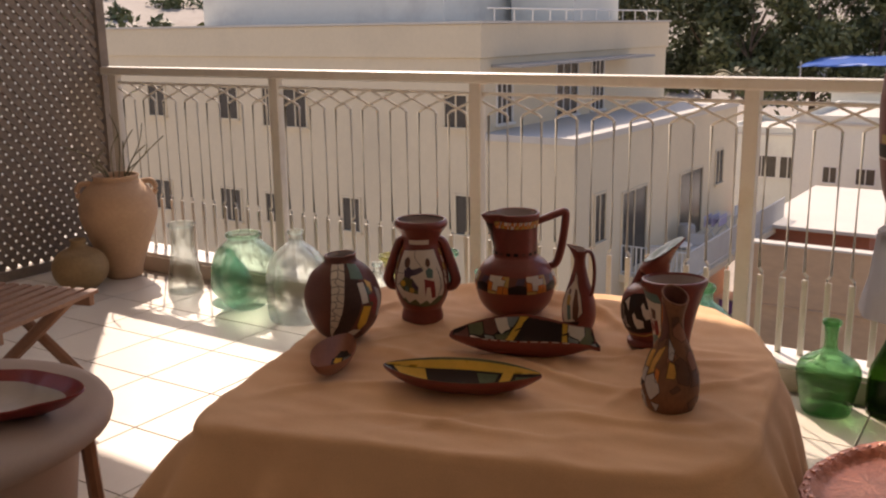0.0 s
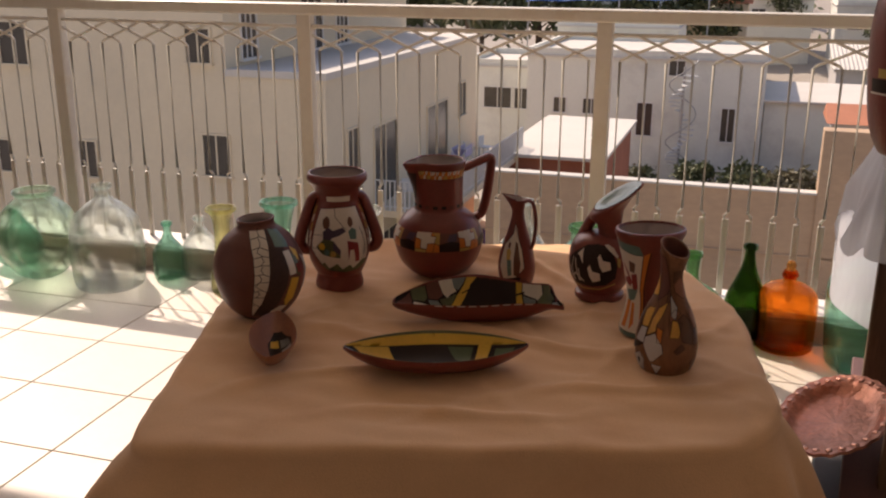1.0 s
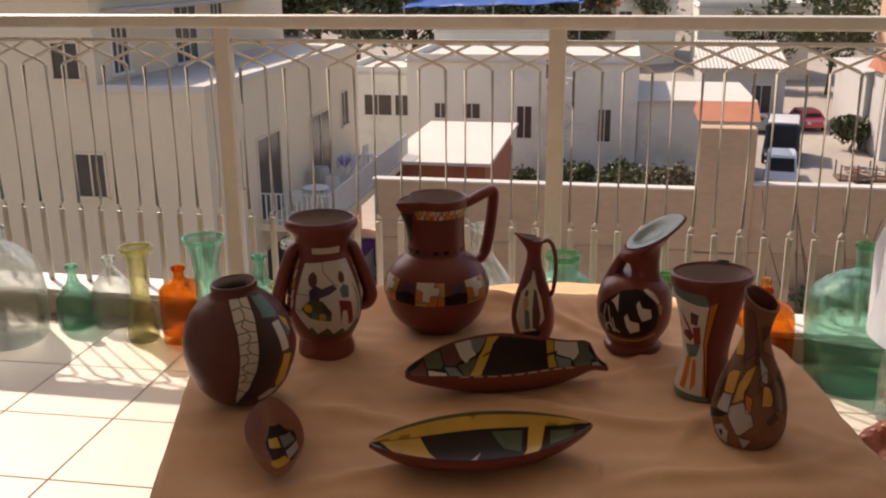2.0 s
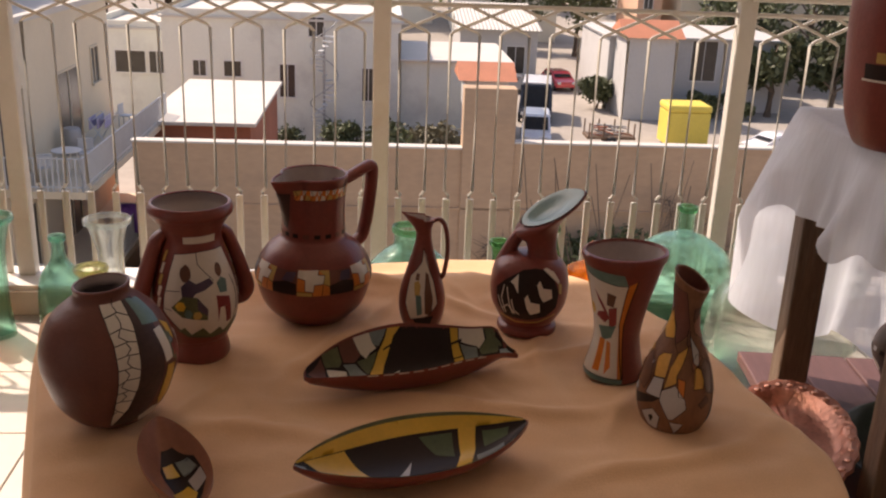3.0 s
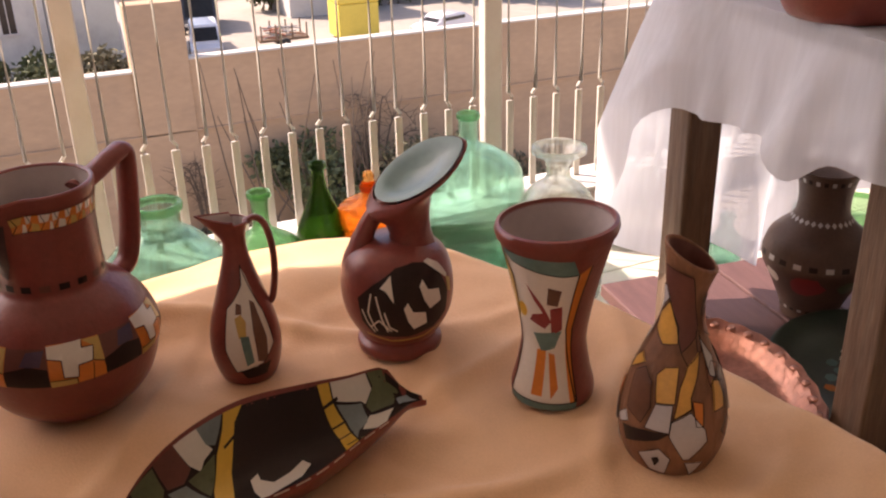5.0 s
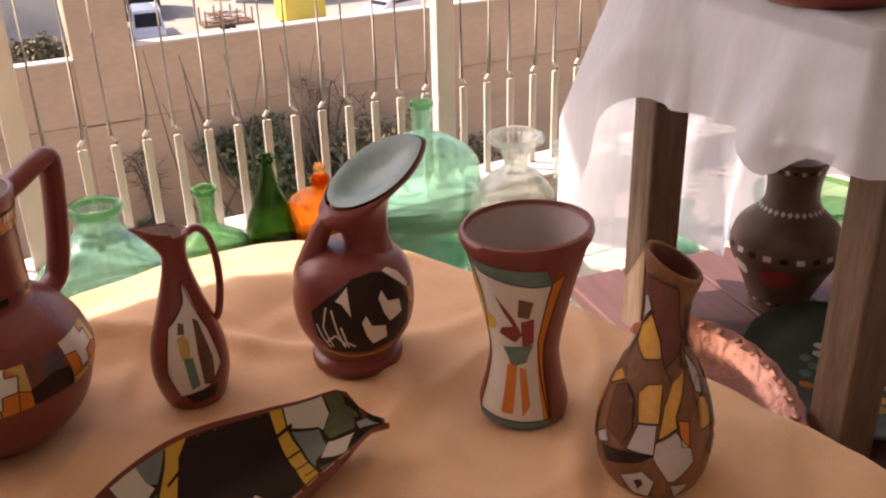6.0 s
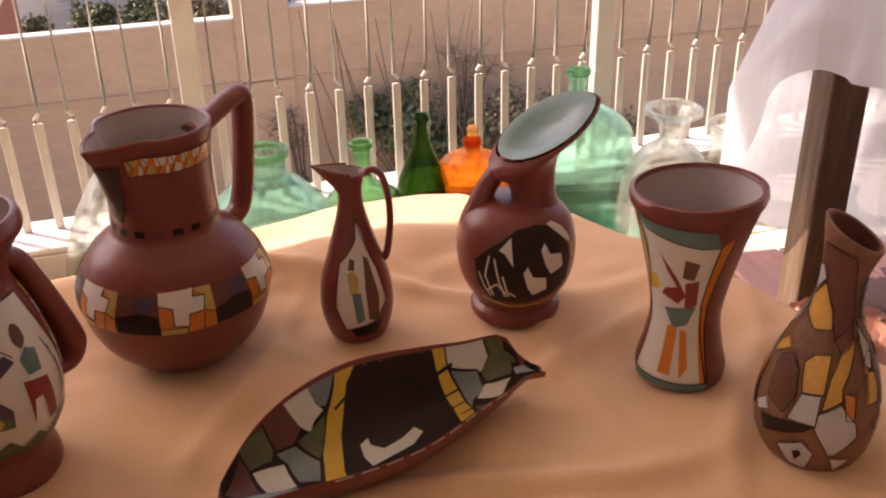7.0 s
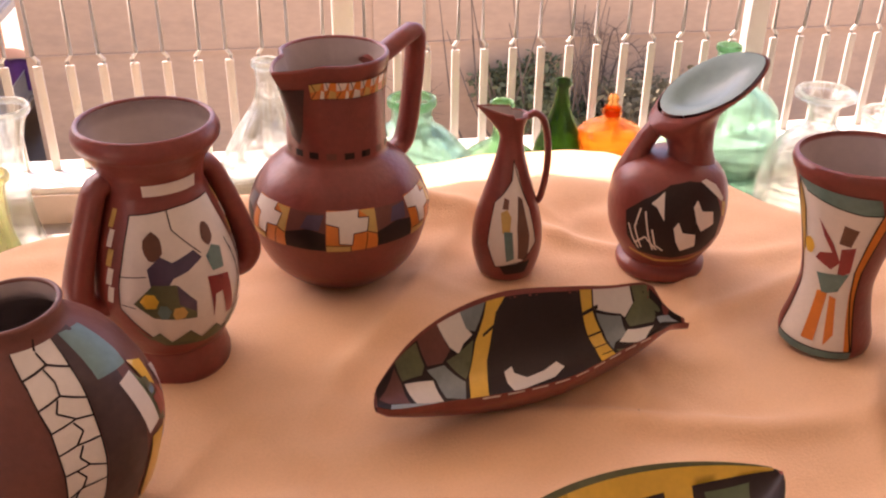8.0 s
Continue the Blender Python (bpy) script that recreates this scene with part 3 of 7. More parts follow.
def simple_house(name, label, x0, y0, x1, y1, z1, wall, windows=(), roof="flat", roof_mat=None, category="house"):
    t = thing(name, label, category, FAR)
    part("wall", boxed(x0, y0, GROUND - 0.3, x1, y1, z1), wall, t)
    if roof == "flat":
        part("roof", boxed(x0 - 0.15, y0 - 0.15, z1, x1 + 0.15, y1 + 0.15, z1 + 0.12), roof_mat or M["roof_light"], t)
        pb = bmesh.new()
        for a in ((x0, y0, x1, y0 + 0.18), (x0, y1 - 0.18, x1, y1), (x0, y0 + 0.18, x0 + 0.18, y1 - 0.18), (x1 - 0.18, y0 + 0.18, x1, y1 - 0.18)):
            box(pb, a[0], a[1], z1 + 0.12, a[2], a[3], z1 + 0.5)
        part("parapet", pb, wall, t)
    elif roof == "slab":
        part("roof", boxed(x0 - 0.25, y0 - 0.35, z1, x1 + 0.25, y1 + 0.25, z1 + 0.15, bevel=0.03), roof_mat or M["roof_light"], t)
    else:
        bm = bmesh.new()
        ym, h = (y0 + y1) / 2, (y1 - y0) * 0.28
        o = 0.4
        v = [bm.verts.new(p) for p in ((x0 - o, y0 - o, z1), (x1 + o, y0 - o, z1), (x1 + o, y1 + o, z1), (x0 - o, y1 + o, z1), (x0 - o, ym, z1 + h), (x1 + o, ym, z1 + h))]
        for f in ((0, 1, 5, 4), (2, 3, 4, 5), (1, 2, 5), (3, 0, 4), (3, 2, 1, 0)):
            bm.faces.new([v[k] for k in f])
        part("roof", bm, roof_mat or M["roof_red"], t)
    for w in windows:
        window_in(t, w[0], y0, w[1], w[2], w[3], "front", M["frame_white"], 1)
    return t


shed = simple_house("shed", "shed with a flat white roof and dark red walls", -9.3, 37.2, -5.3, 47, -6.62, M["brick_red"], (), "slab")
simple_house("white_house", "weathered white two-storey house with a flat roof", -12.5, 55, 0.9, 66, -4.3, M["plaster_white"], ((-10.5, -7.5, 0.7, 0.85), (-8.64, -7.5, 0.95, 0.85), (-5.55, -8.6, 0.85, 1.85), (-0.93, -8.7, 0.7, 1.85), (-3.9, -5.12, 0.85, 1.05)))
simple_house("house_extension", "low grey-white house extension with a small dark door", 0.95, 55.4, 7.2, 64, -6.4, M["plaster_white"], ((5.6, -11.0, 0.9, 2.1),), "slab")
simple_house("gable_shed", "small shed with an orange-red gable end", 4.3, 50.4, 6.6, 53.2, -6.6, M["plaster_grey"], ((5.2, -11.2, 0.9, 2.1),), "gable", M["roof_red"])
simple_house("roof_room", "white rooftop room behind a parapet", -13.2, 67, -4.9, 74, -3.4, M["plaster_white"], ())
simple_house("grey_house", "grey rendered house with an arched dark window", 16.5, 70, 30, 80, -6.2, M["plaster_grey"], ((23.7, -9.2, 1.9, 2.9), (27.5, -9.2, 1.2, 1.6)), "slab", M["plaster_grey"])
simple_house("red_roof_annex", "white annex with an orange-red tiled roof", 16.9, 66.0, 20.4, 69.8, -5.75, M["plaster_grey"], (), "gable", M["roof_red"])
simple_house("brick_tower", "tall building with orange brick panels and white edges", 23.6, 90, 25.9, 98, 6.0, M["brick_orange"], ((24.6, -2, 0.8, 1.6), (24.6, -6, 0.8, 1.6)))
simple_house("white_tower", "tall pale apartment building in the distance", 27.4, 89, 46, 100, 7.0, M["plaster_cream"], ((30, -1.5, 1.2, 1.6), (34, -1.5, 1.2, 1.6), (30, -5, 1.2, 1.6), (34, -5, 1.2, 1.6), (38, -1.5, 1.2, 1.6)))
ch = simple_house("corrugated_shed", "open shed with a corrugated pale metal roof", 6.3, 80, 12.8, 88, -7.1, M["plaster_grey"], ((8, -10.5, 1.5, 2.2), (11, -10.5, 1.5, 2.2)), "slab", M["plaster_grey"])
bm = bmesh.new()
cols = 44
g = [[bm.verts.new((6.0 + i * 7.0 / cols, 79 + j * 9, -6.9 + j * 1.5 + (0.07 if i % 2 else 0))) for j in (0, 1)] for i in range(cols + 1)]
for i in range(cols):
    bm.faces.new((g[i][0], g[i + 1][0], g[i + 1][1], g[i][1]))
part("corrugated_sheet", bm, M["roof_light"], ch)
simple_house("left_low_house", "low white house with a dark veranda", -18, 60, -13.3, 68, -5.6, M["plaster_white"], ((-15.6, -8.2, 1.8, 1.3), (-14.0, -8.2, 0.9, 1.3)))
simple_house("far_block", "distant pale apartment block", -8, 120, 6, 130, -3.4, M["plaster_white"], ((-5, -6, 1.5, 1.6), (0, -6, 1.5, 1.6), (3, -6, 1.5, 1.6)))
simple_house("far_red_house", "distant low house with a red tiled roof", -7, 105, -1, 112, -3.2, M["plaster_cream"], ((-4, -6, 1.2, 1.4),), "gable")
simple_house("far_white_house", "distant white house with a flat roof", 8, 112, 20, 122, -3.6, M["plaster_white"], ((10, -6, 1.5, 1.6), (16, -6, 1.5, 1.6)))
simple_house("far_cream_house", "distant cream house with a flat roof", 46, 78, 60, 90, -4.5, M["plaster_cream"], ((49, -8, 1.4, 1.6), (54, -8, 1.4, 1.6)))
simple_house("far_terrace_house", "distant white terrace house", -34, 150, -14, 160, 0.5, M["plaster_white"], ((-30, -3, 1.6, 1.8), (-24, -3, 1.6, 1.8), (-18, -3, 1.6, 1.8)))

st = thing("spiral_staircase", "grey metal spiral staircase against a white house", "staircase", FAR @ pose(-3.4, 53.9, GROUND))
part("pole", tube(bmesh.new(), [(0, 0, 0), (0, 0, 7.0)], 0.07, 8), M["metal_grey"], st)
for i in range(26):
    part("tread", boxed(0, -0.13, 0, 0.75, 0.13, 0.06), M["rail_pale"], st, m=pose(0, 0, 0.25 + i * 0.25, 0, 0, i * 28))
part("handrail", tube(bmesh.new(), [(0.78 * math.cos(radians(i * 28)), 0.78 * math.sin(radians(i * 28)), 1.15 + i * 0.25) for i in range(26)], 0.03, 5), M["metal_grey"], st)

tp = thing("blue_tarpaulin", "bright blue tarpaulin stretched over a yard on poles", "tarpaulin", FAR)
bm = bmesh.new()
g = [[bm.verts.new((-17.2 + i * 1.0, 74 + j * 2, -2.05 + 0.03 * i + 0.13 * j + 0.05 * math.sin(i * 1.7 + j))) for j in range(5)] for i in range(15)]
for i in range(14):
    for j in range(4):
        bm.faces.new((g[i][j], g[i + 1][j], g[i + 1][j + 1], g[i][j + 1]))
bmesh.ops.solidify(bm, geom=bm.faces[:], thickness=0.05)
part("sheet", bm, M["tarp_blue"], tp, smooth=60)
for x in (-17, -10, -3.4):
    part("pole", tube(bmesh.new(), [(x, 74.2, GROUND), (x, 74.2, -1.6)], 0.06, 6), M["metal_grey"], tp)

yb = thing("yellow_container", "bright yellow metal waste container standing in a yard", "container", FAR @ pose(18.7, 57.6, GROUND))
part("body", boxed(-1.3, -1.1, 0.25, 1.3, 1.1, 2.3, bevel=0.06), M["yellow_paint"], yb)
part("lid", boxed(-1.36, -1.16, 2.3, 1.36, 1.16, 2.75, bevel=0.15), M["yellow_paint"], yb)
for x in (-1, 1):
    for y in (-0.8, 0.8):
        part("wheel", lathe(bmesh.new(), [(0, -0.06), (0.14, -0.06), (0.15, 0), (0.14, 0.06), (0, 0.06)], 12), M["tyre"], yb, m=pose(x, y, 0.15, 0, 90, 0))


def vehicle(name, label, at, turn, L, W, H, paint, roof_paint=None, van=False):
    t = thing(name, label, "car", FAR @ pose(at[0], at[1], GROUND, 0, 0, turn))
    bm = bmesh.new()
    side = [(-L / 2, 0.35), (-L / 2, 0.8), (-L / 2 + 0.9, 0.95), (-L / 2 + 1.5, H), (L / 2 - (0.15 if van else 0.7), H), (L / 2, 0.95), (L / 2, 0.35)]
    a = [bm.verts.new((x, -W / 2 * (0.86 if z > 1.0 else 1), z)) for x, z in side]
    b = [bm.verts.new((x, W / 2 * (0.86 if z > 1.0 else 1), z)) for x, z in side]
    bm.faces.new(a)
    bm.faces.new(b[::-1])
    for k in range(len(side)):
        j = (k + 1) % len(side)
        bm.faces.new((a[k], b[k], b[j], a[j]))
    bmesh.ops.bevel(bm, geom=bm.edges[:], offset=0.07, segments=2, affect="EDGES")
    part("body", bm, paint, t, smooth=40)
    if roof_paint:
        part("roof", boxed(-L / 2 + 1.5, -W * 0.42, H + 0.004, L / 2 - 0.2, W * 0.42, H + 0.12, bevel=0.04), roof_paint, t)
    x0, x1 = -L / 2 + 0.98, -L / 2 + 1.42
    bm = bmesh.new()
    v = [bm.verts.new(p) for p in ((x0 - 0.03, -W * 0.4, 1.08), (x0 - 0.03, W * 0.4, 1.08), (x1 - 0.02, W * 0.38, H - 0.12), (x1 - 0.02, -W * 0.38, H - 0.12))]
    bm.faces.new(v)
    bmesh.ops.solidify(bm, geom=bm.faces[:], thickness=0.03)
    part("windscreen", bm, M["window_dark"], t)
    for s in (-1, 1):
        part("side_window", boxed(-L / 2 + 1.55, s * W * 0.465 - 0.02, 1.05, L / 2 - 0.75, s * W * 0.465 + 0.02, H - 0.15), M["window_dark"], t)
        part("headlight", boxed(-L / 2 - 0.02, s * W * 0.36 - 0.14, 0.62, -L / 2 + 0.05, s * W * 0.36 + 0.14, 0.8, bevel=0.02), M["frame_white"], t)
        for x in (-L / 2 + 0.8, L / 2 - 0.8):
            w = part("wheel", lathe(bmesh.new(), [(0.16, -0.1), (0.3, -0.1), (0.33, -0.06), (0.33, 0.06), (0.3, 0.1), (0.16, 0.1)], 18), M["tyre"], t, m=pose(x, s * W * 0.46, 0.33, 90, 0, 0))
            part("rim", lathe(bmesh.new(), [(0, -0.07), (0.16, -0.09), (0.17, 0), (0.16, 0.09), (0, 0.07)], 14), M["metal_grey"], w)
    return t


vehicle("van", "small white van parked in the yard below", (9.4, 57.5), 82, 4.2, 1.8, 1.9, M["car_white"], van=True)
vehicle("truck", "dark truck with a white roof parked in the yard", (10.7, 66), 80, 5.5, 2.3, 2.5, M["car_dark"], M["car_white"], van=True)
vehicle("car", "red car parked beside a hedge in the lane", (14.6, 79), 100, 4.0, 1.75, 1.5, M["car_red"])
vehicle("car", "white car parked by a wall in the yard", (23.8, 55.5), 20, 4.0, 1.7, 1.4, M["car_white"])
vehicle("car", "grey car parked in front of a shed", (10.5, 76.5), 170, 3.9, 1.7, 1.4, M["metal_grey"])

tr = thing("scrap_trailer", "rusty reddish trailer frame with scrap metal in the yard", "trailer", FAR @ pose(14.0, 57.5, GROUND))
part("bed", boxed(-1.5, -0.8, 0.5, 1.5, 0.8, 0.65), M["shutter_brown"], tr)
rng = random.Random(31)
for k in range(18):
    bm = boxed(-0.5, -0.04, -0.03, 0.5, 0.04, 0.03)
    part("scrap_bar", bm, M["metal_grey"] if k % 3 else M["brick_red"], tr, m=pose(rng.uniform(-0.9, 0.9), rng.uniform(-0.5, 0.5), 0.72 + 0.03 * k, rng.uniform(-8, 8), rng.uniform(-12, 12), rng.uniform(-40, 40)))
for x in (-1.4, -0.5, 0.5, 1.4):
    for y in (-0.75, 0.75):
        part("stake", boxed(x - 0.04, y - 0.04, 0.65, x + 0.04, y + 0.04, 1.5), M["shutter_brown"], tr)
for s in (-1, 1):
    part("wheel", lathe(bmesh.new(), [(0.1, -0.1), (0.32, -0.1), (0.35, 0), (0.32, 0.1), (0.1, 0.1)], 16), M["tyre"], tr, m=pose(0, s * 0.9, 0.35, 90, 0, 0))


def foliage(bm, centre, radius, count, leaf, rng, squash=0.8):
    """Many small leaf blades scattered in an uneven clump."""
    for _ in range(count):
        d = Vector((rng.gauss(0, 1), rng.gauss(0, 1), rng.gauss(0, 1))).normalized()
        r = radius * (0.45 + 0.55 * rng.random()) * (0.8 + 0.4 * noise.noise(d * 2.3 + Vector(centre) * 0.7))
        p = Vector(centre) + Vector((d.x * r, d.y * r, d.z * r * squash))
        a = Vector((rng.gauss(0, 1), rng.gauss(0, 1), rng.gauss(0, 1))).normalized()
        b = a.cross(Vector((rng.gauss(0, 1), rng.gauss(0, 1), rng.gauss(0, 1)))).normalized()
        s = leaf * (0.6 + 0.8 * rng.random())
        vs = [bm.verts.new(p + q) for q in (-a * s, b * s * 0.45, a * s, -b * s * 0.45)]
        bm.faces.new(vs)


def bush(name, label, at, w, h, count, leaf, mat, seed):
    rng = random.Random(seed)
    t = thing(name, label, "bush", FAR @ pose(*at))
    bm = bmesh.new()
    for k in range(7):
        c = (rng.uniform(-0.5, 0.5) * w, rng.uniform(-0.25, 0.25) * w, h * rng.uniform(0.3, 0.65))
        foliage(bm, c, min(w, h) * rng.uniform(0.32, 0.5), count // 7, leaf, rng)
    part("crown", bm, mat, t)
    st = bmesh.new()
    for k in range(5):
        tube(st, [(rng.uniform(-0.2, 0.2) * w, 0, 0), (rng.uniform(-0.35, 0.35) * w, rng.uniform(-0.2, 0.2) * w, h * 0.6)], [0.06, 0.02], 5)
    part("stems", st, M["bark"], t)
    return t


def tree(name, label, at, H, R, count, leaf, seed, mat=None):
    rng = random.Random(seed)
    t = thing(name, label, "tree", FAR @ pose(*at))
    tk = bmesh.new()
    tube(tk, [(0, 0, 0), (0.1, 0.05, H * 0.3), (-0.05, 0.1, H * 0.6), (0.1, 0, H * 0.85)], [0.3, 0.24, 0.15, 0.05], 8)
    cr = bmesh.new()
    for k in range(11):
        a = k * 2.4
        z = H * rng.uniform(0.4, 0.95)
        q = (math.cos(a) * R * rng.uniform(0.3, 0.8), math.sin(a) * R * rng.uniform(0.3, 0.8), z)
        tube(tk, [(0, 0, z * 0.7), (q[0] * 0.6, q[1] * 0.6, z * 0.9), q], [0.1, 0.06, 0.02], 5)
        foliage(cr, q, R * rng.uniform(0.35, 0.55), count // 11, leaf, rng, 0.9)
    part("trunk", tk, M["bark"], t, smooth=60)
    part("crown", cr, mat or M["leaf"], t)
    return t


bush("bush", "dark green rounded shrub in front of a white house", (-1.2, 50, GROUND), 4.0, 3.1, 2600, 0.17, M["leaf"], 1)
bush("bush", "grey-green loose shrub beside a low house", (2.7, 50.2, GROUND), 3.2, 3.7, 2000, 0.17, M["leaf_dry"], 2)
bush("bush", "dark shrub at the foot of a white house", (-5.4, 51, GROUND), 2.4, 2.4, 1300, 0.16, M["leaf"], 3)
bush("bush", "green hedge beside the lane", (16.3, 70, GROUND), 3.0, 4.2, 2600, 0.2, M["leaf"], 4)
bush("bush", "dark hedge along a grey house", (24.5, 67.5, GROUND), 9.0, 2.0, 2600, 0.2, M["leaf"], 5)
bush("bush", "dry tangled bush at the foot of the ochre wall", (10.2, 27.4, GROUND), 3.4, 4.3, 1700, 0.12, M["leaf_dry"], 6)
bush("bush", "dark green bush growing against the ochre wall", (7.6, 27.6, GROUND), 3.2, 4.7, 4200, 0.12, M["leaf"], 7)
bush("bush", "dry bush against the ochre wall", (13.2, 27.6, GROUND), 3.4, 3.2, 1500, 0.12, M["leaf_dry"], 8)


def bare_shrub(label, at, reach, height, count, seed):
    """Leafless stems that rise, arch over and end in thin twigs."""
    rng = random.Random(seed)
    t = thing("bare_shrub", label, "shrub", FAR @ pose(*at))
    tw = bmesh.new()
    for k in range(count):
        s = rng.uniform(-1, 1) * reach
        h = height * rng.uniform(0.65, 1.0)
        d = rng.uniform(-0.25, 0.25)
        arc = spline([(s * 0.1, 0, 0), (s * 0.3, d * 0.4, h * 0.7), (s * 0.6, d, h), (s, d * 1.3, h * rng.uniform(0.7, 1.02))], 5)
        part("stem", tube(bmesh.new(), arc, [0.045 - 0.036 * j / (len(arc) - 1) for j in range(len(arc))], 5), M["bark"], t)
        for j in range(len(arc) // 3, len(arc)):
            p = arc[j]
            for m in range(2):
                q = (p[0] + rng.uniform(-0.5, 0.5), p[1] + rng.uniform(-0.15, 0.15), p[2] + rng.uniform(-0.3, 0.45))
                tube(tw, [p, q], [0.012, 0.005], 4)
    tagged(part("brushwood", tw, M["bark"], t), kind="stuff")
    return t


bare_shrub("bare arching brown stems against the ochre wall", (3.9, 28.2, GROUND), 1.4, 3.3, 5, 21)
bare_shrub("tall dry bare shrub with drooping fronds by the ochre wall", (9.3, 28.15, GROUND), 1.8, 4.7, 8, 22)
bush("bush", "low green weeds below the ochre wall", (2.2, 27.6, GROUND), 4.0, 1.5, 1500, 0.11, M["leaf"], 9)

br = thing("dry_branches", "bare dry branches in front of the ochre wall", "branches", FAR @ pose(8.3, 27.0, GROUND))
rng = random.Random(11)
for k in range(16):
    x = rng.uniform(-3.2, 3.5)
    bm = bmesh.new()
    lean = rng.uniform(-1.2, 1.2)
    pts = [(x, 0, 0), (x + lean * 0.3, rng.uniform(-0.2, 0.2), 1.4), (x + lean * 0.9, rng.uniform(-0.3, 0.3), 2.7), (x + lean * 1.6, 0, rng.uniform(4.6, 6.6))]
    tube(bm, spline(pts, 4), [0.05 - 0.003 * i for i in range(13)], 5)
    part("branch", bm, M["bark"], br)

for k, (x, y, H, R, s) in enumerate(((-36, 94, 19, 7, 20), (-30, 92, 18, 6.5, 21), (-25, 89, 17, 6, 22), (-20, 92, 17.5, 6, 23), (-15, 95, 16, 6, 24), (-10, 99, 15, 5.5, 25), (-33, 102, 20, 7, 26), (-22, 100, 19, 7, 27), (-4.5, 104, 14, 5, 28))):
    tree("tree", "tall dark green tree behind the flat-roofed buildings", (x, y, GROUND), H, R, 5200, 0.34, s)
for k, (x, y, H, R, s) in enumerate(((2, 122, 10, 5, 31), (14, 104, 9, 4, 32), (20, 100, 10, 4.5, 33), (31, 84, 9, 4, 34), (36, 80, 10, 4.5, 35), (28.5, 68.5, 6.2, 2.6, 36), (32.0, 66.0, 7.5, 3.2, 37), (36.5, 68.0, 8.0, 3.4, 38))):
    tree("tree", "green tree among the far houses", (x, y, GROUND), H, R, 2400, 0.28, s)
pm = thing("palm_tree", "small yellow-green palm beside the dark trees", "palm", FAR @ pose(-22.5, 76, GROUND))
part("trunk", tube(bmesh.new(), [(0, 0, 0), (0.1, 0, 4), (0, 0, 8.6)], [0.25, 0.2, 0.17], 8), M["bark"], pm)
rng = random.Random(5)
for k in range(22):
    a, drop = k * 2.4, rng.uniform(-0.2, 1.6)
    bm = bmesh.new()
    prev = None
    for i in range(9):
        q = i / 8
        r = 2.2 * q
        c = Vector((math.cos(a) * r, math.sin(a) * r, 8.6 + 1.2 * q * (1.6 - drop) - 1.8 * q * q))
        w = 0.35 * math.sin(math.pi * min(1, q * 0.9 + 0.1))
        s = Vector((-math.sin(a), math.cos(a), -0.4)) * w
        cur = (bm.verts.new(c - s), bm.verts.new(c + Vector((0, 0, 0.08))), bm.verts.new(c + Vector((math.sin(a), -math.cos(a), -0.4)) * w))
        if prev:
            bm.faces.new((prev[0], cur[0], cur[1], prev[1]))
            bm.faces.new((prev[1], cur[1], cur[2], prev[2]))
        prev = cur
    part("frond", bm, M["leaf_dry"], pm)


def hillside_woods():
    """Scrub and woods over the rising ground behind the town."""
    rng = random.Random(77)
    bm = bmesh.new()
    for k in range(420):
        az = radians(rng.uniform(-25, 85))
        d = rng.uniform(135, 260)
        x, y = d * math.sin(az), d * math.cos(az)
        z = GROUND + max(0.0, d - 125) * 0.16
        foliage(bm, (x, y, z + 2.0), rng.uniform(2.5, 5.5), 70, 0.9, rng, 0.8)
    ob = part("hillside_woods", bm, M["leaf"])
    tagged(ob, "dark green scrub and trees covering the far hillside", "woods", kind="stuff")


hillside_woods()


# ---- the display table ----
TOP = 0.563                                  # height of the cloth
EYE = (-0.30, 0.95)                          # about where one stands to look at the table


def rounded_square(a, hx, hy, r):
    """The edge of a rounded rectangle in the direction a."""
    c, s = math.cos(a), math.sin(a)
    k = min(hx / max(abs(c), 1e-6), hy / max(abs(s), 1e-6))
    x, y = c * k, s * k
    cx, cy = hx - r, hy - r
    if abs(x) > cx and abs(y) > cy:
        ox, oy = math.copysign(cx, x), math.copysign(cy, y)
        # meet the ray with the corner circle
        b = c * ox + s * oy
        d = b * b - (ox * ox + oy * oy - r * r)
        k = b + math.sqrt(max(d, 0))
        x, y = c * k, s * k
    return x, y


TABLE = pose(0.12, 1.845, 0, 0, 0, -15)


def display_table():
    t = thing("display_table", "low square table hidden under a peach cloth", "table", TABLE)
    part("tabletop", boxed(-0.40, -0.40, 0.50, 0.40, 0.38, 0.545, bevel=0.01), M["wood_red"], t)
    for x in (-0.36, 0.36):
        for y in (-0.36, 0.34):
            part("leg", boxed(x - 0.025, y - 0.025, 0, x + 0.025, y + 0.025, 0.5, bevel=0.004), M["wood_red"], t)


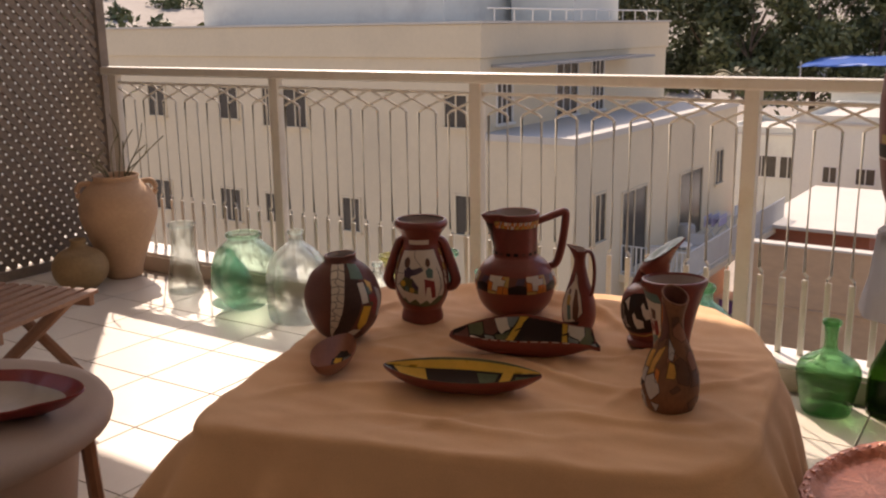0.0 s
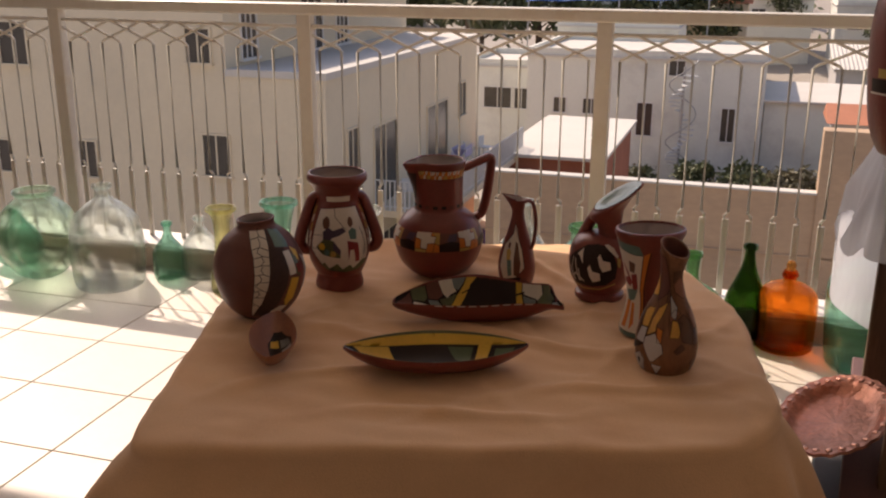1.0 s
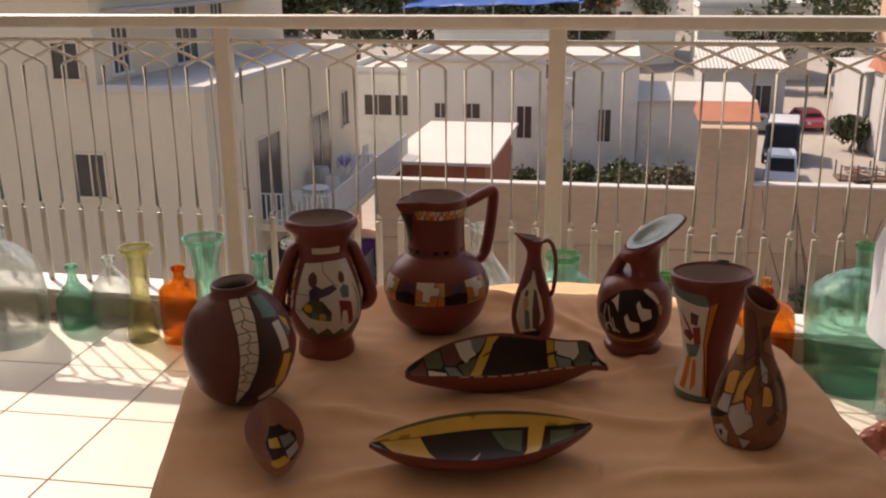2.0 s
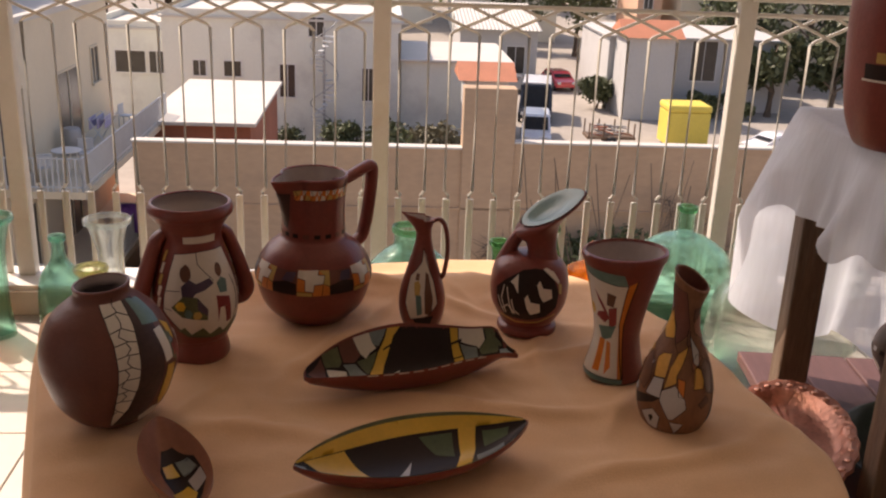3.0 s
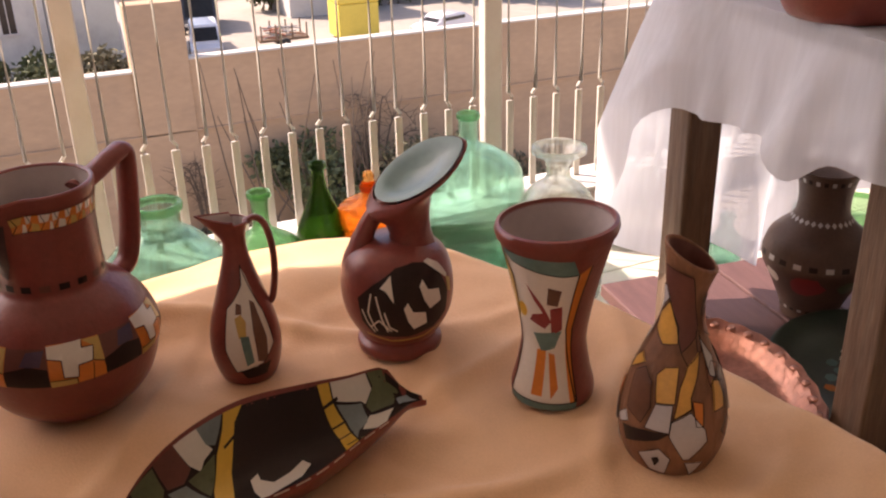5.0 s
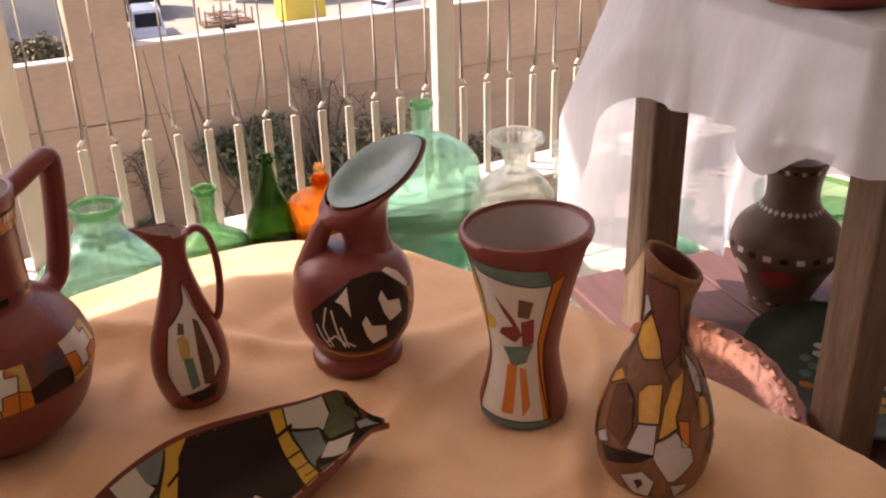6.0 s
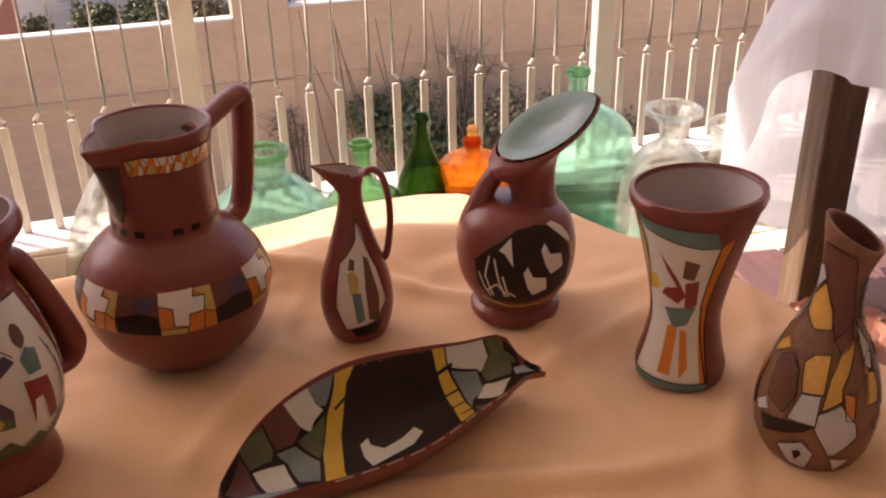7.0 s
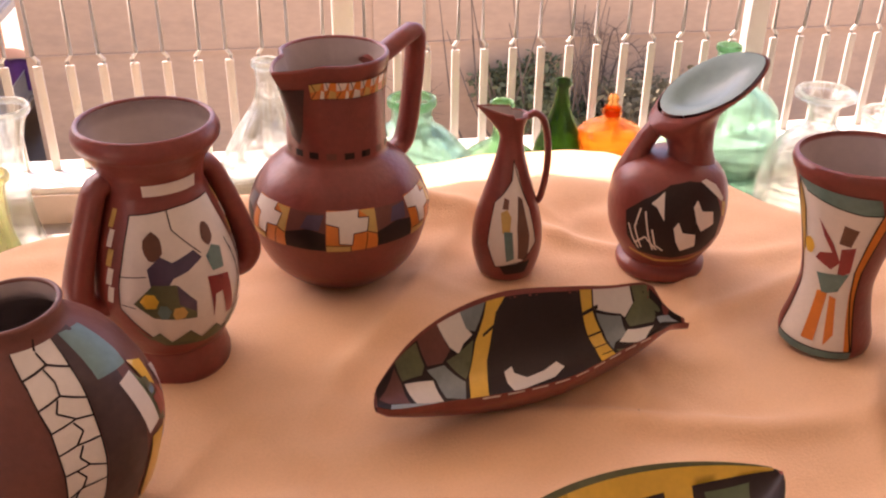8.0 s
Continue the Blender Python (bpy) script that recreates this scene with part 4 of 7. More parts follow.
def peach_cloth():
    seg = 340
    rng = random.Random(52)
    creases = [(rng.uniform(-0.42, 0.5), rng.uniform(-0.46, 0.42), rng.uniform(0, 3.14), rng.uniform(0.0012, 0.0034), rng.uniform(0.05, 0.16), rng.uniform(0.008, 0.018)) for _ in range(34)]
    bm = bmesh.new()
    rows = [(0.02 + 0.95 * i / 84, 0.0, 0) for i in range(85)]
    rows += [(0.985, 0.0015, 0), (1.0, 0.006, 0), (1.008, 0.016, 0)]
    rows += [(1.012, 0.03 + 0.45 * i / 16, i / 16) for i in range(17)]
    rings = []
    for s, drop, hang in rows:
        ring = []
        for k in range(seg):
            a = 2 * math.pi * k / seg
            x, y = rounded_square(a, 0.475, 0.47, {(1, 1): 0.26, (1, -1): 0.19, (-1, -1): 0.06, (-1, 1): 0.15}[(1 if math.cos(a) > 0 else -1, 1 if math.sin(a) > 0 else -1)])
            if x > 0:
                x *= 1.01 + 0.09 * math.exp(-((y - 0.04) / 0.2) ** 2)
            else:
                x *= 0.93
            if y < 0:
                y *= 1.035
            x, y = x * s, y * s
            z = TOP - drop
            w = noise.noise(Vector((x * 4, y * 4, 2)))
            if drop < 0.01:
                z += 0.006 * noise.noise(Vector((x * 5 + y * 3, y * 9, 0))) + 0.0045 * noise.noise(Vector((x * 9 - y * 7, x * 7 + y * 20, 3))) + 0.0012 * noise.noise(Vector((x * 22, y * 22, 5)))
                z += 0.029 * math.exp(-((y - 0.37 + 0.12 * x + 0.03 * math.sin(x * 8)) / 0.055) ** 2) * max(0.0, 1 - ((x - 0.05) / 0.34) ** 2)
                for px, py, turn, size in ((-0.2, -0.25, 0.5, 0.003), (0.1, -0.1, -0.35, 0.0035), (0.25, -0.3, 0.2, 0.003), (-0.05, 0.12, 0.9, 0.0025), (0.3, 0.1, 1.2, 0.003), (-0.35, 0.2, 1.35, 0.003), (0.0, -0.38, 0.05, 0.003), (0.36, -0.12, 0.75, 0.003), (0.2, 0.22, 2.5, 0.003), (0.1, 0.02, 2.0, 0.002), (-0.12, -0.12, 2.75, 0.0025), (0.33, 0.02, 0.3, 0.002)):
                    along, off = (x - px) * math.cos(turn) + (y - py) * math.sin(turn), -(x - px) * math.sin(turn) + (y - py) * math.cos(turn)
                    z += 3.0 * size * math.exp(-((off + 0.02 * math.sin(along * 14)) / 0.014) ** 2 - (along / 0.17) ** 2)
            if drop < 0.01:
                for px, py, turn, size, long, wide in creases:
                    along, off = (x - px) * math.cos(turn) + (y - py) * math.sin(turn), -(x - px) * math.sin(turn) + (y - py) * math.cos(turn)
                    if abs(along) < 2.5 * long and abs(off) < 3 * wide:
                        z += size * math.exp(-((off + 0.012 * math.sin(along * 20)) / wide) ** 2 - (along / long) ** 2)
            if hang > 0:
                corner = max(0.0, math.sin(2 * a) ** 2 - 0.55) / 0.45
                f = 0.5 + 0.5 * math.sin(a * 9 + 1.5 * math.sin(a * 3))
                near_left = max(0.0, math.cos(a - radians(225))) ** 8 + 0.55 * max(0.0, math.cos(a - radians(330))) ** 7
                out = 0.03 * hang * f + (0.10 * corner + 0.22 * near_left) * hang ** 0.7 * (0.75 + 0.25 * math.sin(a * 30)) + 0.02 * hang
                out += 0.05 * max(0.0, math.cos(a - radians(5))) ** 14 * hang ** 0.5 * (1 - 0.4 * hang)
                L = math.hypot(x, y)
                x, y = x * (1 + out / L), y * (1 + out / L)
                z += 0.03 * hang * w
            ring.append(bm.verts.new((x, y, z)))
        rings.append(ring)
    c = bm.verts.new((0, 0, TOP))
    for k in range(seg):
        bm.faces.new((c, rings[0][k], rings[0][(k + 1) % seg]))
    for q, w in zip(rings, rings[1:]):
        for k in range(seg):
            j = (k + 1) % seg
            bm.faces.new((q[k], w[k], w[j], q[j]))
    ob = part("tablecloth", bm, M["cloth_peach"], None, m=TABLE, smooth=80)
    return tagged(ob, "plain peach-orange cotton cloth draped over the display table", "tablecloth")


display_table()
peach_cloth()
crumb = bmesh.new()
bmesh.ops.create_icosphere(crumb, subdivisions=2, radius=0.004)
for v in crumb.verts:
    v.co = Vector((v.co.x * 1.5, v.co.y, v.co.z * 0.55)) * (1 + 0.5 * noise.noise(v.co * 400))
tagged(part("clay_crumb", crumb, M["clay_dark"], m=pose(0.189, 1.736, TOP + 0.003, 0, 0, 20)), "tiny dark crumb of clay lying on the peach cloth", "crumb")


# ---- painted earthenware ----
class Vessel:
    """A turned vessel in its own frame: local -y looks to the viewer, local x to the right."""

    def __init__(self, name, label, at, profile, wall=0.005, eye=EYE, category="vase", clay="clay", shape=None, z=TOP, turn=0.0, seg=56, tall=1.0, closed=False):
        a = math.degrees(facing(at, eye)) + 90 + turn
        self.thing = thing(name, label, category, pose(at[0], at[1], z, 0, 0, a) @ Matrix.Diagonal((1, 1, tall, 1)), group="painted earthenware")
        self.shape = shape
        line = spline(profile, 6)
        self.rs = np.array([max(p[0], 0.001) for p in line])
        self.zs = np.array([p[1] for p in line])
        for i in range(1, len(self.zs)):
            self.zs[i] = max(self.zs[i], self.zs[i - 1] + 1e-6)
        full = [(0, profile[0][1])] + [(max(0.0, float(p[0])), float(p[1])) for p in spline(profile, 5)] if closed else turned(profile, wall)
        bm = lathe(bmesh.new(), full, seg, shape)
        self.body = part("body", bm, [M[clay], M["clay_inside"]], self.thing, smooth=50)
        # the faces of the hollow take the unglazed lining
        k = len(spline(profile, 5)) + 3
        me = self.body.data
        rows = len(full) - 1
        count = 0
        for r in range(rows):
            for _ in range(seg):
                if count < len(me.polygons) and r > k:
                    me.polygons[count].material_index = 1
                count += 1

    def point(self, u, z, off=0.0007):
        r = float(np.interp(z, self.zs, self.rs)) + off
        a = radians(u)
        v = Vector((r * math.sin(a), -r * math.cos(a), z))
        return self.shape(v) if self.shape else v

    def patch(self, poly, mat, off=0.0007, name="patch", parent=None, du=7.0, dz=0.008):
        """A glazed field: a polygon of (degrees round, height) laid on the wall."""
        bm = bmesh.new()
        f = bm.faces.new([bm.verts.new((u, z * 1000, 0)) for u, z in poly])
        us, zs = [p[0] for p in poly], [p[1] for p in poly]
        g = math.ceil(min(us) / du) * du
        while g < max(us):
            bmesh.ops.bisect_plane(bm, geom=bm.verts[:] + bm.edges[:] + bm.faces[:], plane_co=(g, 0, 0), plane_no=(1, 0, 0))
            g += du
        g = math.ceil(min(zs) / dz) * dz
        while g < max(zs):
            bmesh.ops.bisect_plane(bm, geom=bm.verts[:] + bm.edges[:] + bm.faces[:], plane_co=(0, g * 1000, 0), plane_no=(0, 1, 0))
            g += dz
        bmesh.ops.triangulate(bm, faces=[q for q in bm.faces if len(q.verts) > 4])
        for v in bm.verts:
            v.co = self.point(v.co.x, v.co.y / 1000, off)
        return part(name, bm, M[mat], self.body if parent is None else parent, smooth=60)

    def lines(self, paths, mat="glaze_black", width=0.0013, off=0.0012, name="outline"):
        """Thin brushed lines on the wall, all in one part."""
        bm = bmesh.new()
        for path in paths:
            for (u0, z0), (u1, z1) in zip(path, path[1:]):
                r = float(np.interp((z0 + z1) / 2, self.zs, self.rs))
                dx, dy = radians(u1 - u0) * r, z1 - z0
                L = max(math.hypot(dx, dy), 1e-6)
                nx, ny = -dy / L * width / 2, dx / L * width / 2
                n = max(1, int(L / 0.006))
                prev = None
                for i in range(n + 1):
                    q = i / n
                    u, z = u0 + (u1 - u0) * q, z0 + (z1 - z0) * q
                    ex = math.degrees(nx / max(r, 0.004))
                    cur = (bm.verts.new(self.point(u + ex, z + ny, off)), bm.verts.new(self.point(u - ex, z - ny, off)))
                    if prev:
                        bm.faces.new((prev[0], cur[0], cur[1], prev[1]))
                    prev = cur
        return tagged(part(name, bm, M[mat], self.body), kind="stuff")


def blob(u, z, ru, rz, n=12, seed=0, rough=0.15):
    """An uneven rounded outline."""
    rng = random.Random(seed)
    return [(u + ru * math.cos(2 * math.pi * i / n) * (1 + rough * rng.uniform(-1, 1)), z + rz * math.sin(2 * math.pi * i / n) * (1 + rough * rng.uniform(-1, 1))) for i in range(n)]


def strip(points, w):
    """A narrow field along points of (degrees, height), w degrees wide."""
    return [(u - w / 2, z) for u, z in points] + [(u + w / 2, z) for u, z in reversed(points)]


# the big jug
def jug_shape(v):
    """The rim is drawn out into a pinched beak on one side."""
    a = math.degrees(math.atan2(v.y, v.x))
    d = abs((a - 196 + 180) % 360 - 180)
    up = max(0.0, min(1.0, (v.z - 0.172) / 0.083))
    k = max(0.0, 1 - d / 34) ** 1.2 * up ** 1.3
    r = math.hypot(v.x, v.y)
    q = 1 + 0.024 * k / max(r, 0.02) - 0.06 * up * math.exp(-((d - 40) / 14) ** 2)
    return Vector((v.x * q, v.y * q, v.z - 0.003 * k))


jug = Vessel("painted_jug", "large red-brown clay jug with a mosaic band and angular handle", (0.154, 2.099),
             [(0.030, 0), (0.038, 0.002), (0.058, 0.014), (0.079, 0.04), (0.0905, 0.082), (0.0875, 0.103), (0.074, 0.13), (0.057, 0.146), (0.0495, 0.153), (0.0488, 0.165), (0.0485, 0.20), (0.0495, 0.232), (0.0525, 0.247), (0.0535, 0.255)],
             shape=jug_shape, seg=112, eye=(-0.08, 0.3), category="jug", tall=0.93, z=0.560)
way = spline([(0.044, 0, 0.232), (0.070, 0, 0.241), (0.098, 0, 0.2525)], 3)[:-1] + spline([(0.1085, 0, 0.2555), (0.1125, 0, 0.2495), (0.1115, 0, 0.225), (0.1065, 0, 0.185), (0.100, 0, 0.15), (0.091, 0, 0.128), (0.072, 0, 0.120)], 4)
bm = tube(bmesh.new(), way, 0.0125, 14, squash=0.72, up=(0, 1, 0.01))
bmesh.ops.rotate(bm, cent=(0, 0, 0), matrix=Matrix.Rotation(radians(13), 3, "Z"), verts=bm.verts[:])
part("handle", bm, M["clay"], jug.thing, smooth=60)
for c, mosaic in ((-137, 1), (-108.5, 0), (-79, 1), (-50.5, 0), (-21.5, 1), (7, 0), (36, 1), (64, 0), (92, 1), (120, 0), (149, 1)):
    z0, z1 = 0.077, 0.118
    if not mosaic:
        jug.patch([(c - 13, z0 + 0.002), (c + 13, z0 + 0.001), (c + 13, z0 + 0.020), (c + 2, z0 + 0.024), (c - 13, z0 + 0.018)], "glaze_black")
        jug.patch([(c - 13, z0 + 0.018), (c + 2, z0 + 0.024), (c + 13, z0 + 0.020), (c + 12.5, z1 - 0.002), (c - 12.5, z1 - 0.001)], "clay_dark", 0.0006)
        jug.patch([(c - 3, z0 + 0.024), (c + 9, z0 + 0.023), (c + 12, z1 - 0.003), (c + 1, z1 - 0.004)], "glaze_plum", 0.001)
        continue
    w = 15.5
    jug.patch([(c - w, z0), (c + w, z0 + 0.001), (c + w + 1, z1), (c - w, z1 + 0.001)], "glaze_orange")
    jug.patch([(c - w, z1), (c + w * 0.36, z1 + 0.001), (c + w * 0.3, z1 - 0.006), (c + w * 0.75, z1 - 0.007), (c + w * 0.6, z1 - 0.020), (c + 1, z1 - 0.021), (c, z0 + 0.008), (c - w * 0.5, z0 + 0.010), (c - w * 0.5, z1 - 0.014), (c - w, z1 - 0.011)], "glaze_white", 0.0011)
    jug.patch([(c + w * 0.36, z1 + 0.0005), (c + w + 1, z1 - 0.0005), (c + w, z1 - 0.024), (c + w * 0.6, z1 - 0.020), (c + w * 0.75, z1 - 0.007)], "glaze_ochre", 0.0013)
    jug.patch([(c - w, z0 + 0.0005), (c - 1, z0 + 0.0005), (c - 1, z0 + 0.007), (c - w, z0 + 0.008)], "glaze_ochre", 0.0013)
    jug.lines([[(c - w, z0 + 0.008), (c - 1, z0 + 0.007), (c - 1, z0)], [(c - w, z1 - 0.011), (c - w * 0.5, z1 - 0.014), (c - w * 0.5, z0 + 0.010), (c, z0 + 0.008), (c + 1, z1 - 0.021), (c + w * 0.6, z1 - 0.020), (c + w * 0.75, z1 - 0.007), (c + w * 0.3, z1 - 0.006), (c + w * 0.36, z1)], [(c + w * 0.6, z1 - 0.020), (c + w, z1 - 0.024)], [(c + w * 0.6, z1 - 0.022), (c + w * 0.5, z0)]], width=0.0009, off=0.0016)
for k in range(13):
    u = -52 + k * 13
    rng = random.Random(k)
    jug.patch([(u, 0.224), (u + 13, 0.224), (u + 13, 0.241), (u, 0.241)], "glaze_orange")
    cut_at = u + rng.uniform(3, 9)
    jug.patch([(u, 0.232), (cut_at, 0.233), (cut_at + 3, 0.241), (u, 0.241)], rng.choice(["glaze_white", "glaze_ochre", "glaze_white"]), 0.0011)
    jug.patch([(cut_at, 0.224), (u + 12.6, 0.224), (u + 12.6, 0.231), (cut_at + 2, 0.233)], rng.choice(["glaze_white", "glaze_ochre", "glaze_ochre"]), 0.0011)
jug.lines([[(-52, 0.224), (117, 0.224)], [(-52, 0.241), (117, 0.241)]] + [[(-52 + k * 13, 0.224), (-47 + k * 13, 0.232), (-50 + k * 13, 0.241)] for k in range(14)], width=0.0006, off=0.0015)
for k in range(16):
    u = -160 + k * 20
    jug.patch([(u, 0.159), (u + 11, 0.159), (u + 11, 0.166), (u, 0.166)], "glaze_black" if k % 3 else "clay_dark", 0.0008)
# the beak is painted dark below its lip
jug.patch([(-96, 0.236), (-84, 0.178), (-72, 0.172), (-64, 0.19), (-56, 0.236)], "glaze_umber", 0.0016, du=3.0)
jug.patch([(-92, 0.232), (-83, 0.20), (-76, 0.196), (-76, 0.232)], "clay_dark", 0.0024, du=3.0)

# the urn with lug handles
urn = Vessel("painted_urn", "red-brown clay urn with two lug handles and a white painted panel", (-0.055, 2.066),
             [(0.040, 0), (0.045, 0.003), (0.0465, 0.015), (0.043, 0.036), (0.046, 0.043), (0.056, 0.068), (0.0605, 0.095), (0.0595, 0.125), (0.052, 0.165), (0.0435, 0.192), (0.0405, 0.205), (0.043, 0.222), (0.052, 0.238), (0.0575, 0.246), (0.058, 0.254), (0.0555, 0.260)],
             eye=(-0.42, 0.78), tall=0.885, z=0.560, turn=10)
for s in (-1, 1):
    way = spline([(s * 0.034, 0, 0.214), (s * 0.0475, 0, 0.206), (s * 0.0565, 0, 0.182), (s * 0.066, 0, 0.150), (s * 0.0735, 0, 0.120), (s * 0.0745, 0, 0.104), (s * 0.067, 0, 0.092), (s * 0.052, 0, 0.090)], 4)
    bm = tube(bmesh.new(), way, [float(np.interp(k, [0, 6, 18, 28], [0.0135, 0.0145, 0.0185, 0.0165])) for k in range(len(way))], 14, squash=0.66, up=(0, 1, 0.01))
    part("handle", bm, M["clay"], urn.thing, smooth=60)
rim = [(-47, 0.190), (0, 0.194), (46, 0.194), (48, 0.174), (57, 0.134), (60, 0.09), (54, 0.066), (40, 0.055), (10, 0.052), (-28, 0.058), (-58, 0.102), (-57, 0.126), (-51, 0.166)]
urn.patch(rim, "glaze_white")
urn.patch([(-32, 0.206), (31, 0.206), (31, 0.218), (-32, 0.217)], "glaze_white")
# plain fields of colour on the panel
urn.patch(blob(-27, 0.163, 8, 0.013, 12, 3, 0.1), "glaze_brown", 0.0012)
urn.patch([(-33, 0.143), (-22, 0.154), (-13, 0.147), (6, 0.154), (12, 0.145), (-2, 0.136), (-14, 0.132), (-20, 0.122), (-31, 0.124)], "glaze_plum", 0.0012)
urn.patch([(-46, 0.109), (-30, 0.128), (-13, 0.126), (1, 0.105), (0, 0.087), (-16, 0.09), (-32, 0.094)], "glaze_olive", 0.0013)
urn.patch([(-12, 0.126), (1, 0.105), (0, 0.094), (-12, 0.106)], "glaze_plum", 0.0015)
urn.patch(blob(-33, 0.112, 7, 0.009, 6, 4), "glaze_yellow", 0.0018)
urn.patch(blob(-13, 0.096, 6, 0.007, 6, 5), "glaze_ochre", 0.0018)
urn.patch(blob(-24, 0.1, 5, 0.008, 6, 6), "glaze_teal", 0.0018)
urn.patch(blob(22, 0.164, 6, 0.011, 11, 7, 0.1), "glaze_brown", 0.0012)
urn.patch([(16, 0.144), (24, 0.152), (33, 0.146), (31, 0.126), (19, 0.128)], "glaze_teal", 0.0012)
urn.patch([(13, 0.125), (34, 0.118), (38, 0.076), (29, 0.075), (25, 0.104), (18, 0.104), (15, 0.08)], "glaze_red", 0.0013)
urn.patch([(-50, 0.082), (-40, 0.068), (-30, 0.076), (-22, 0.062), (-6, 0.074), (4, 0.06), (18, 0.07), (26, 0.06), (44, 0.078), (58, 0.078), (54, 0.066), (40, 0.055), (10, 0.052), (-28, 0.058)], "glaze_olive", 0.0014)
urn.patch([(-28, 0.064), (0, 0.057), (36, 0.06), (10, 0.053), (-24, 0.058)], "glaze_green", 0.0018)
urn.lines([[(-10, 0.193), (-9, 0.176), (12, 0.149)], [(-57, 0.134), (-34, 0.136)], [(-56, 0.106), (-45, 0.104)], [(42, 0.15), (50, 0.12), (48, 0.09)], [(46, 0.14), (52, 0.10), (44, 0.08)], rim + [rim[0]]], width=0.001)
for s in (-1, 1):
    for k in range(5):
        urn.patch([(s * 68 - 3, 0.105 + k * 0.018), (s * 68 + 3, 0.105 + k * 0.018), (s * 65 + 3, 0.1215 + k * 0.018), (s * 65 - 3, 0.1215 + k * 0.018)], ("glaze_white", "glaze_ochre")[(k + s) % 2 and k > 1])

# the small ewer
def ewer_shape(v):
    k = max(0.0, min(1.0, (v.z - 0.165) / 0.028))
    a = math.degrees(math.atan2(v.y, v.x))
    d = abs((a - 180 + 180) % 360 - 180)
    q = k * max(0.0, 1 - d / 70)
    return Vector((v.x - 0.021 * q, v.y * (1 - 0.3 * q), v.z + 0.006 * q - 0.004 * k * (1 if v.x > 0 else 0)))


ewer = Vessel("painted_ewer", "small slim red-brown ewer with a thin looped handle", (0.284, 1.985),
              [(0.025, 0), (0.029, 0.003), (0.0345, 0.022), (0.0365, 0.042), (0.034, 0.068), (0.0255, 0.10), (0.0172, 0.13), (0.0125, 0.152), (0.012, 0.17), (0.0145, 0.184), (0.0165, 0.190)],
              0.003, (-0.27, 1.36), shape=ewer_shape, category="jug", tall=0.93)
part("handle", tube(bmesh.new(), spline([(0.012, 0, 0.183), (0.022, 0, 0.188), (0.031, 0, 0.180), (0.0365, 0, 0.155), (0.037, 0, 0.125), (0.033, 0, 0.095), (0.029, 0, 0.086)], 5), 0.0048, 10, squash=0.75, up=(0, 1, 0.01)), M["clay"], ewer.thing, smooth=60)
ewer.patch([(-36, 0.05), (-22, 0.022), (-4, 0.022), (22, 0.03), (46, 0.05), (40, 0.09), (20, 0.13), (8, 0.142), (2, 0.12), (-20, 0.104), (-34, 0.096)], "glaze_white")
ewer.patch([(-16, 0.09), (-14, 0.102), (-3, 0.1), (-4, 0.09)], "glaze_brown", 0.001)
ewer.patch([(-18, 0.086), (-6, 0.09), (2, 0.082), (0, 0.066), (-12, 0.064)], "glaze_ochre", 0.001)
ewer.patch([(-10, 0.066), (4, 0.066), (8, 0.034), (-4, 0.03)], "glaze_teal", 0.001)
ewer.patch([(16, 0.104), (26, 0.1), (34, 0.06), (30, 0.03), (14, 0.034), (12, 0.07)], "glaze_brown", 0.001)
ewer.patch([(-6, 0.012), (30, 0.014), (36, 0.03), (-16, 0.024)], "glaze_black", 0.0012)
ewer.lines([[(-36, 0.05), (-22, 0.022), (22, 0.03), (46, 0.05), (40, 0.09), (8, 0.142), (2, 0.12), (-20, 0.104), (-34, 0.096), (-36, 0.05)]], width=0.001)

# the vase with a slanted open mouth
bird = Vessel("slanted_mouth_vase", "red-brown vase with a slanted grey-blue mouth and pierced neck", (0.418, 1.885),
              [(0.040, 0), (0.0455, 0.003), (0.046, 0.012), (0.040, 0.018), (0.046, 0.027), (0.0575, 0.050), (0.0608, 0.078), (0.0575, 0.102), (0.049, 0.117), (0.033, 0.127), (0.012, 0.131), (0.0, 0.1312)],
              eye=(-0.255, 1.37), wall=0.004, closed=True, z=0.562)


def lofted(rings, mat, parent, name, close_last=False):
    bm = bmesh.new()
    made = [[bm.verts.new(p) for p in r] for r in rings]
    for q, w in zip(made, made[1:]):
        n = len(q)
        for k in range(n):
            bm.faces.new((q[k], q[(k + 1) % n], w[(k + 1) % n], w[k]))
    bm.faces.new(made[0][::-1])
    return part(name, bm, mat, parent, smooth=50)


def oval(c, ax, ay, tilt, n=28, tip=0.0, lean=0.0):
    """An ellipse whose long axis ax leans by tilt degrees in the x-z plane; tip draws its far end out; lean turns it to the viewer."""
    out = []
    t, q = radians(tilt), radians(lean)
    for k in range(n):
        a = 2 * math.pi * k / n
        x, y = ax * math.cos(a), ay * math.sin(a)
        if tip:
            y *= 1 - tip * max(0, math.cos(a)) ** 3
        out.append(Vector((c[0] + x * math.cos(t) - y * math.sin(q) * math.sin(t), c[1] + y * math.cos(q), c[2] + x * math.sin(t) + y * math.sin(q) * math.cos(t))))
    return out


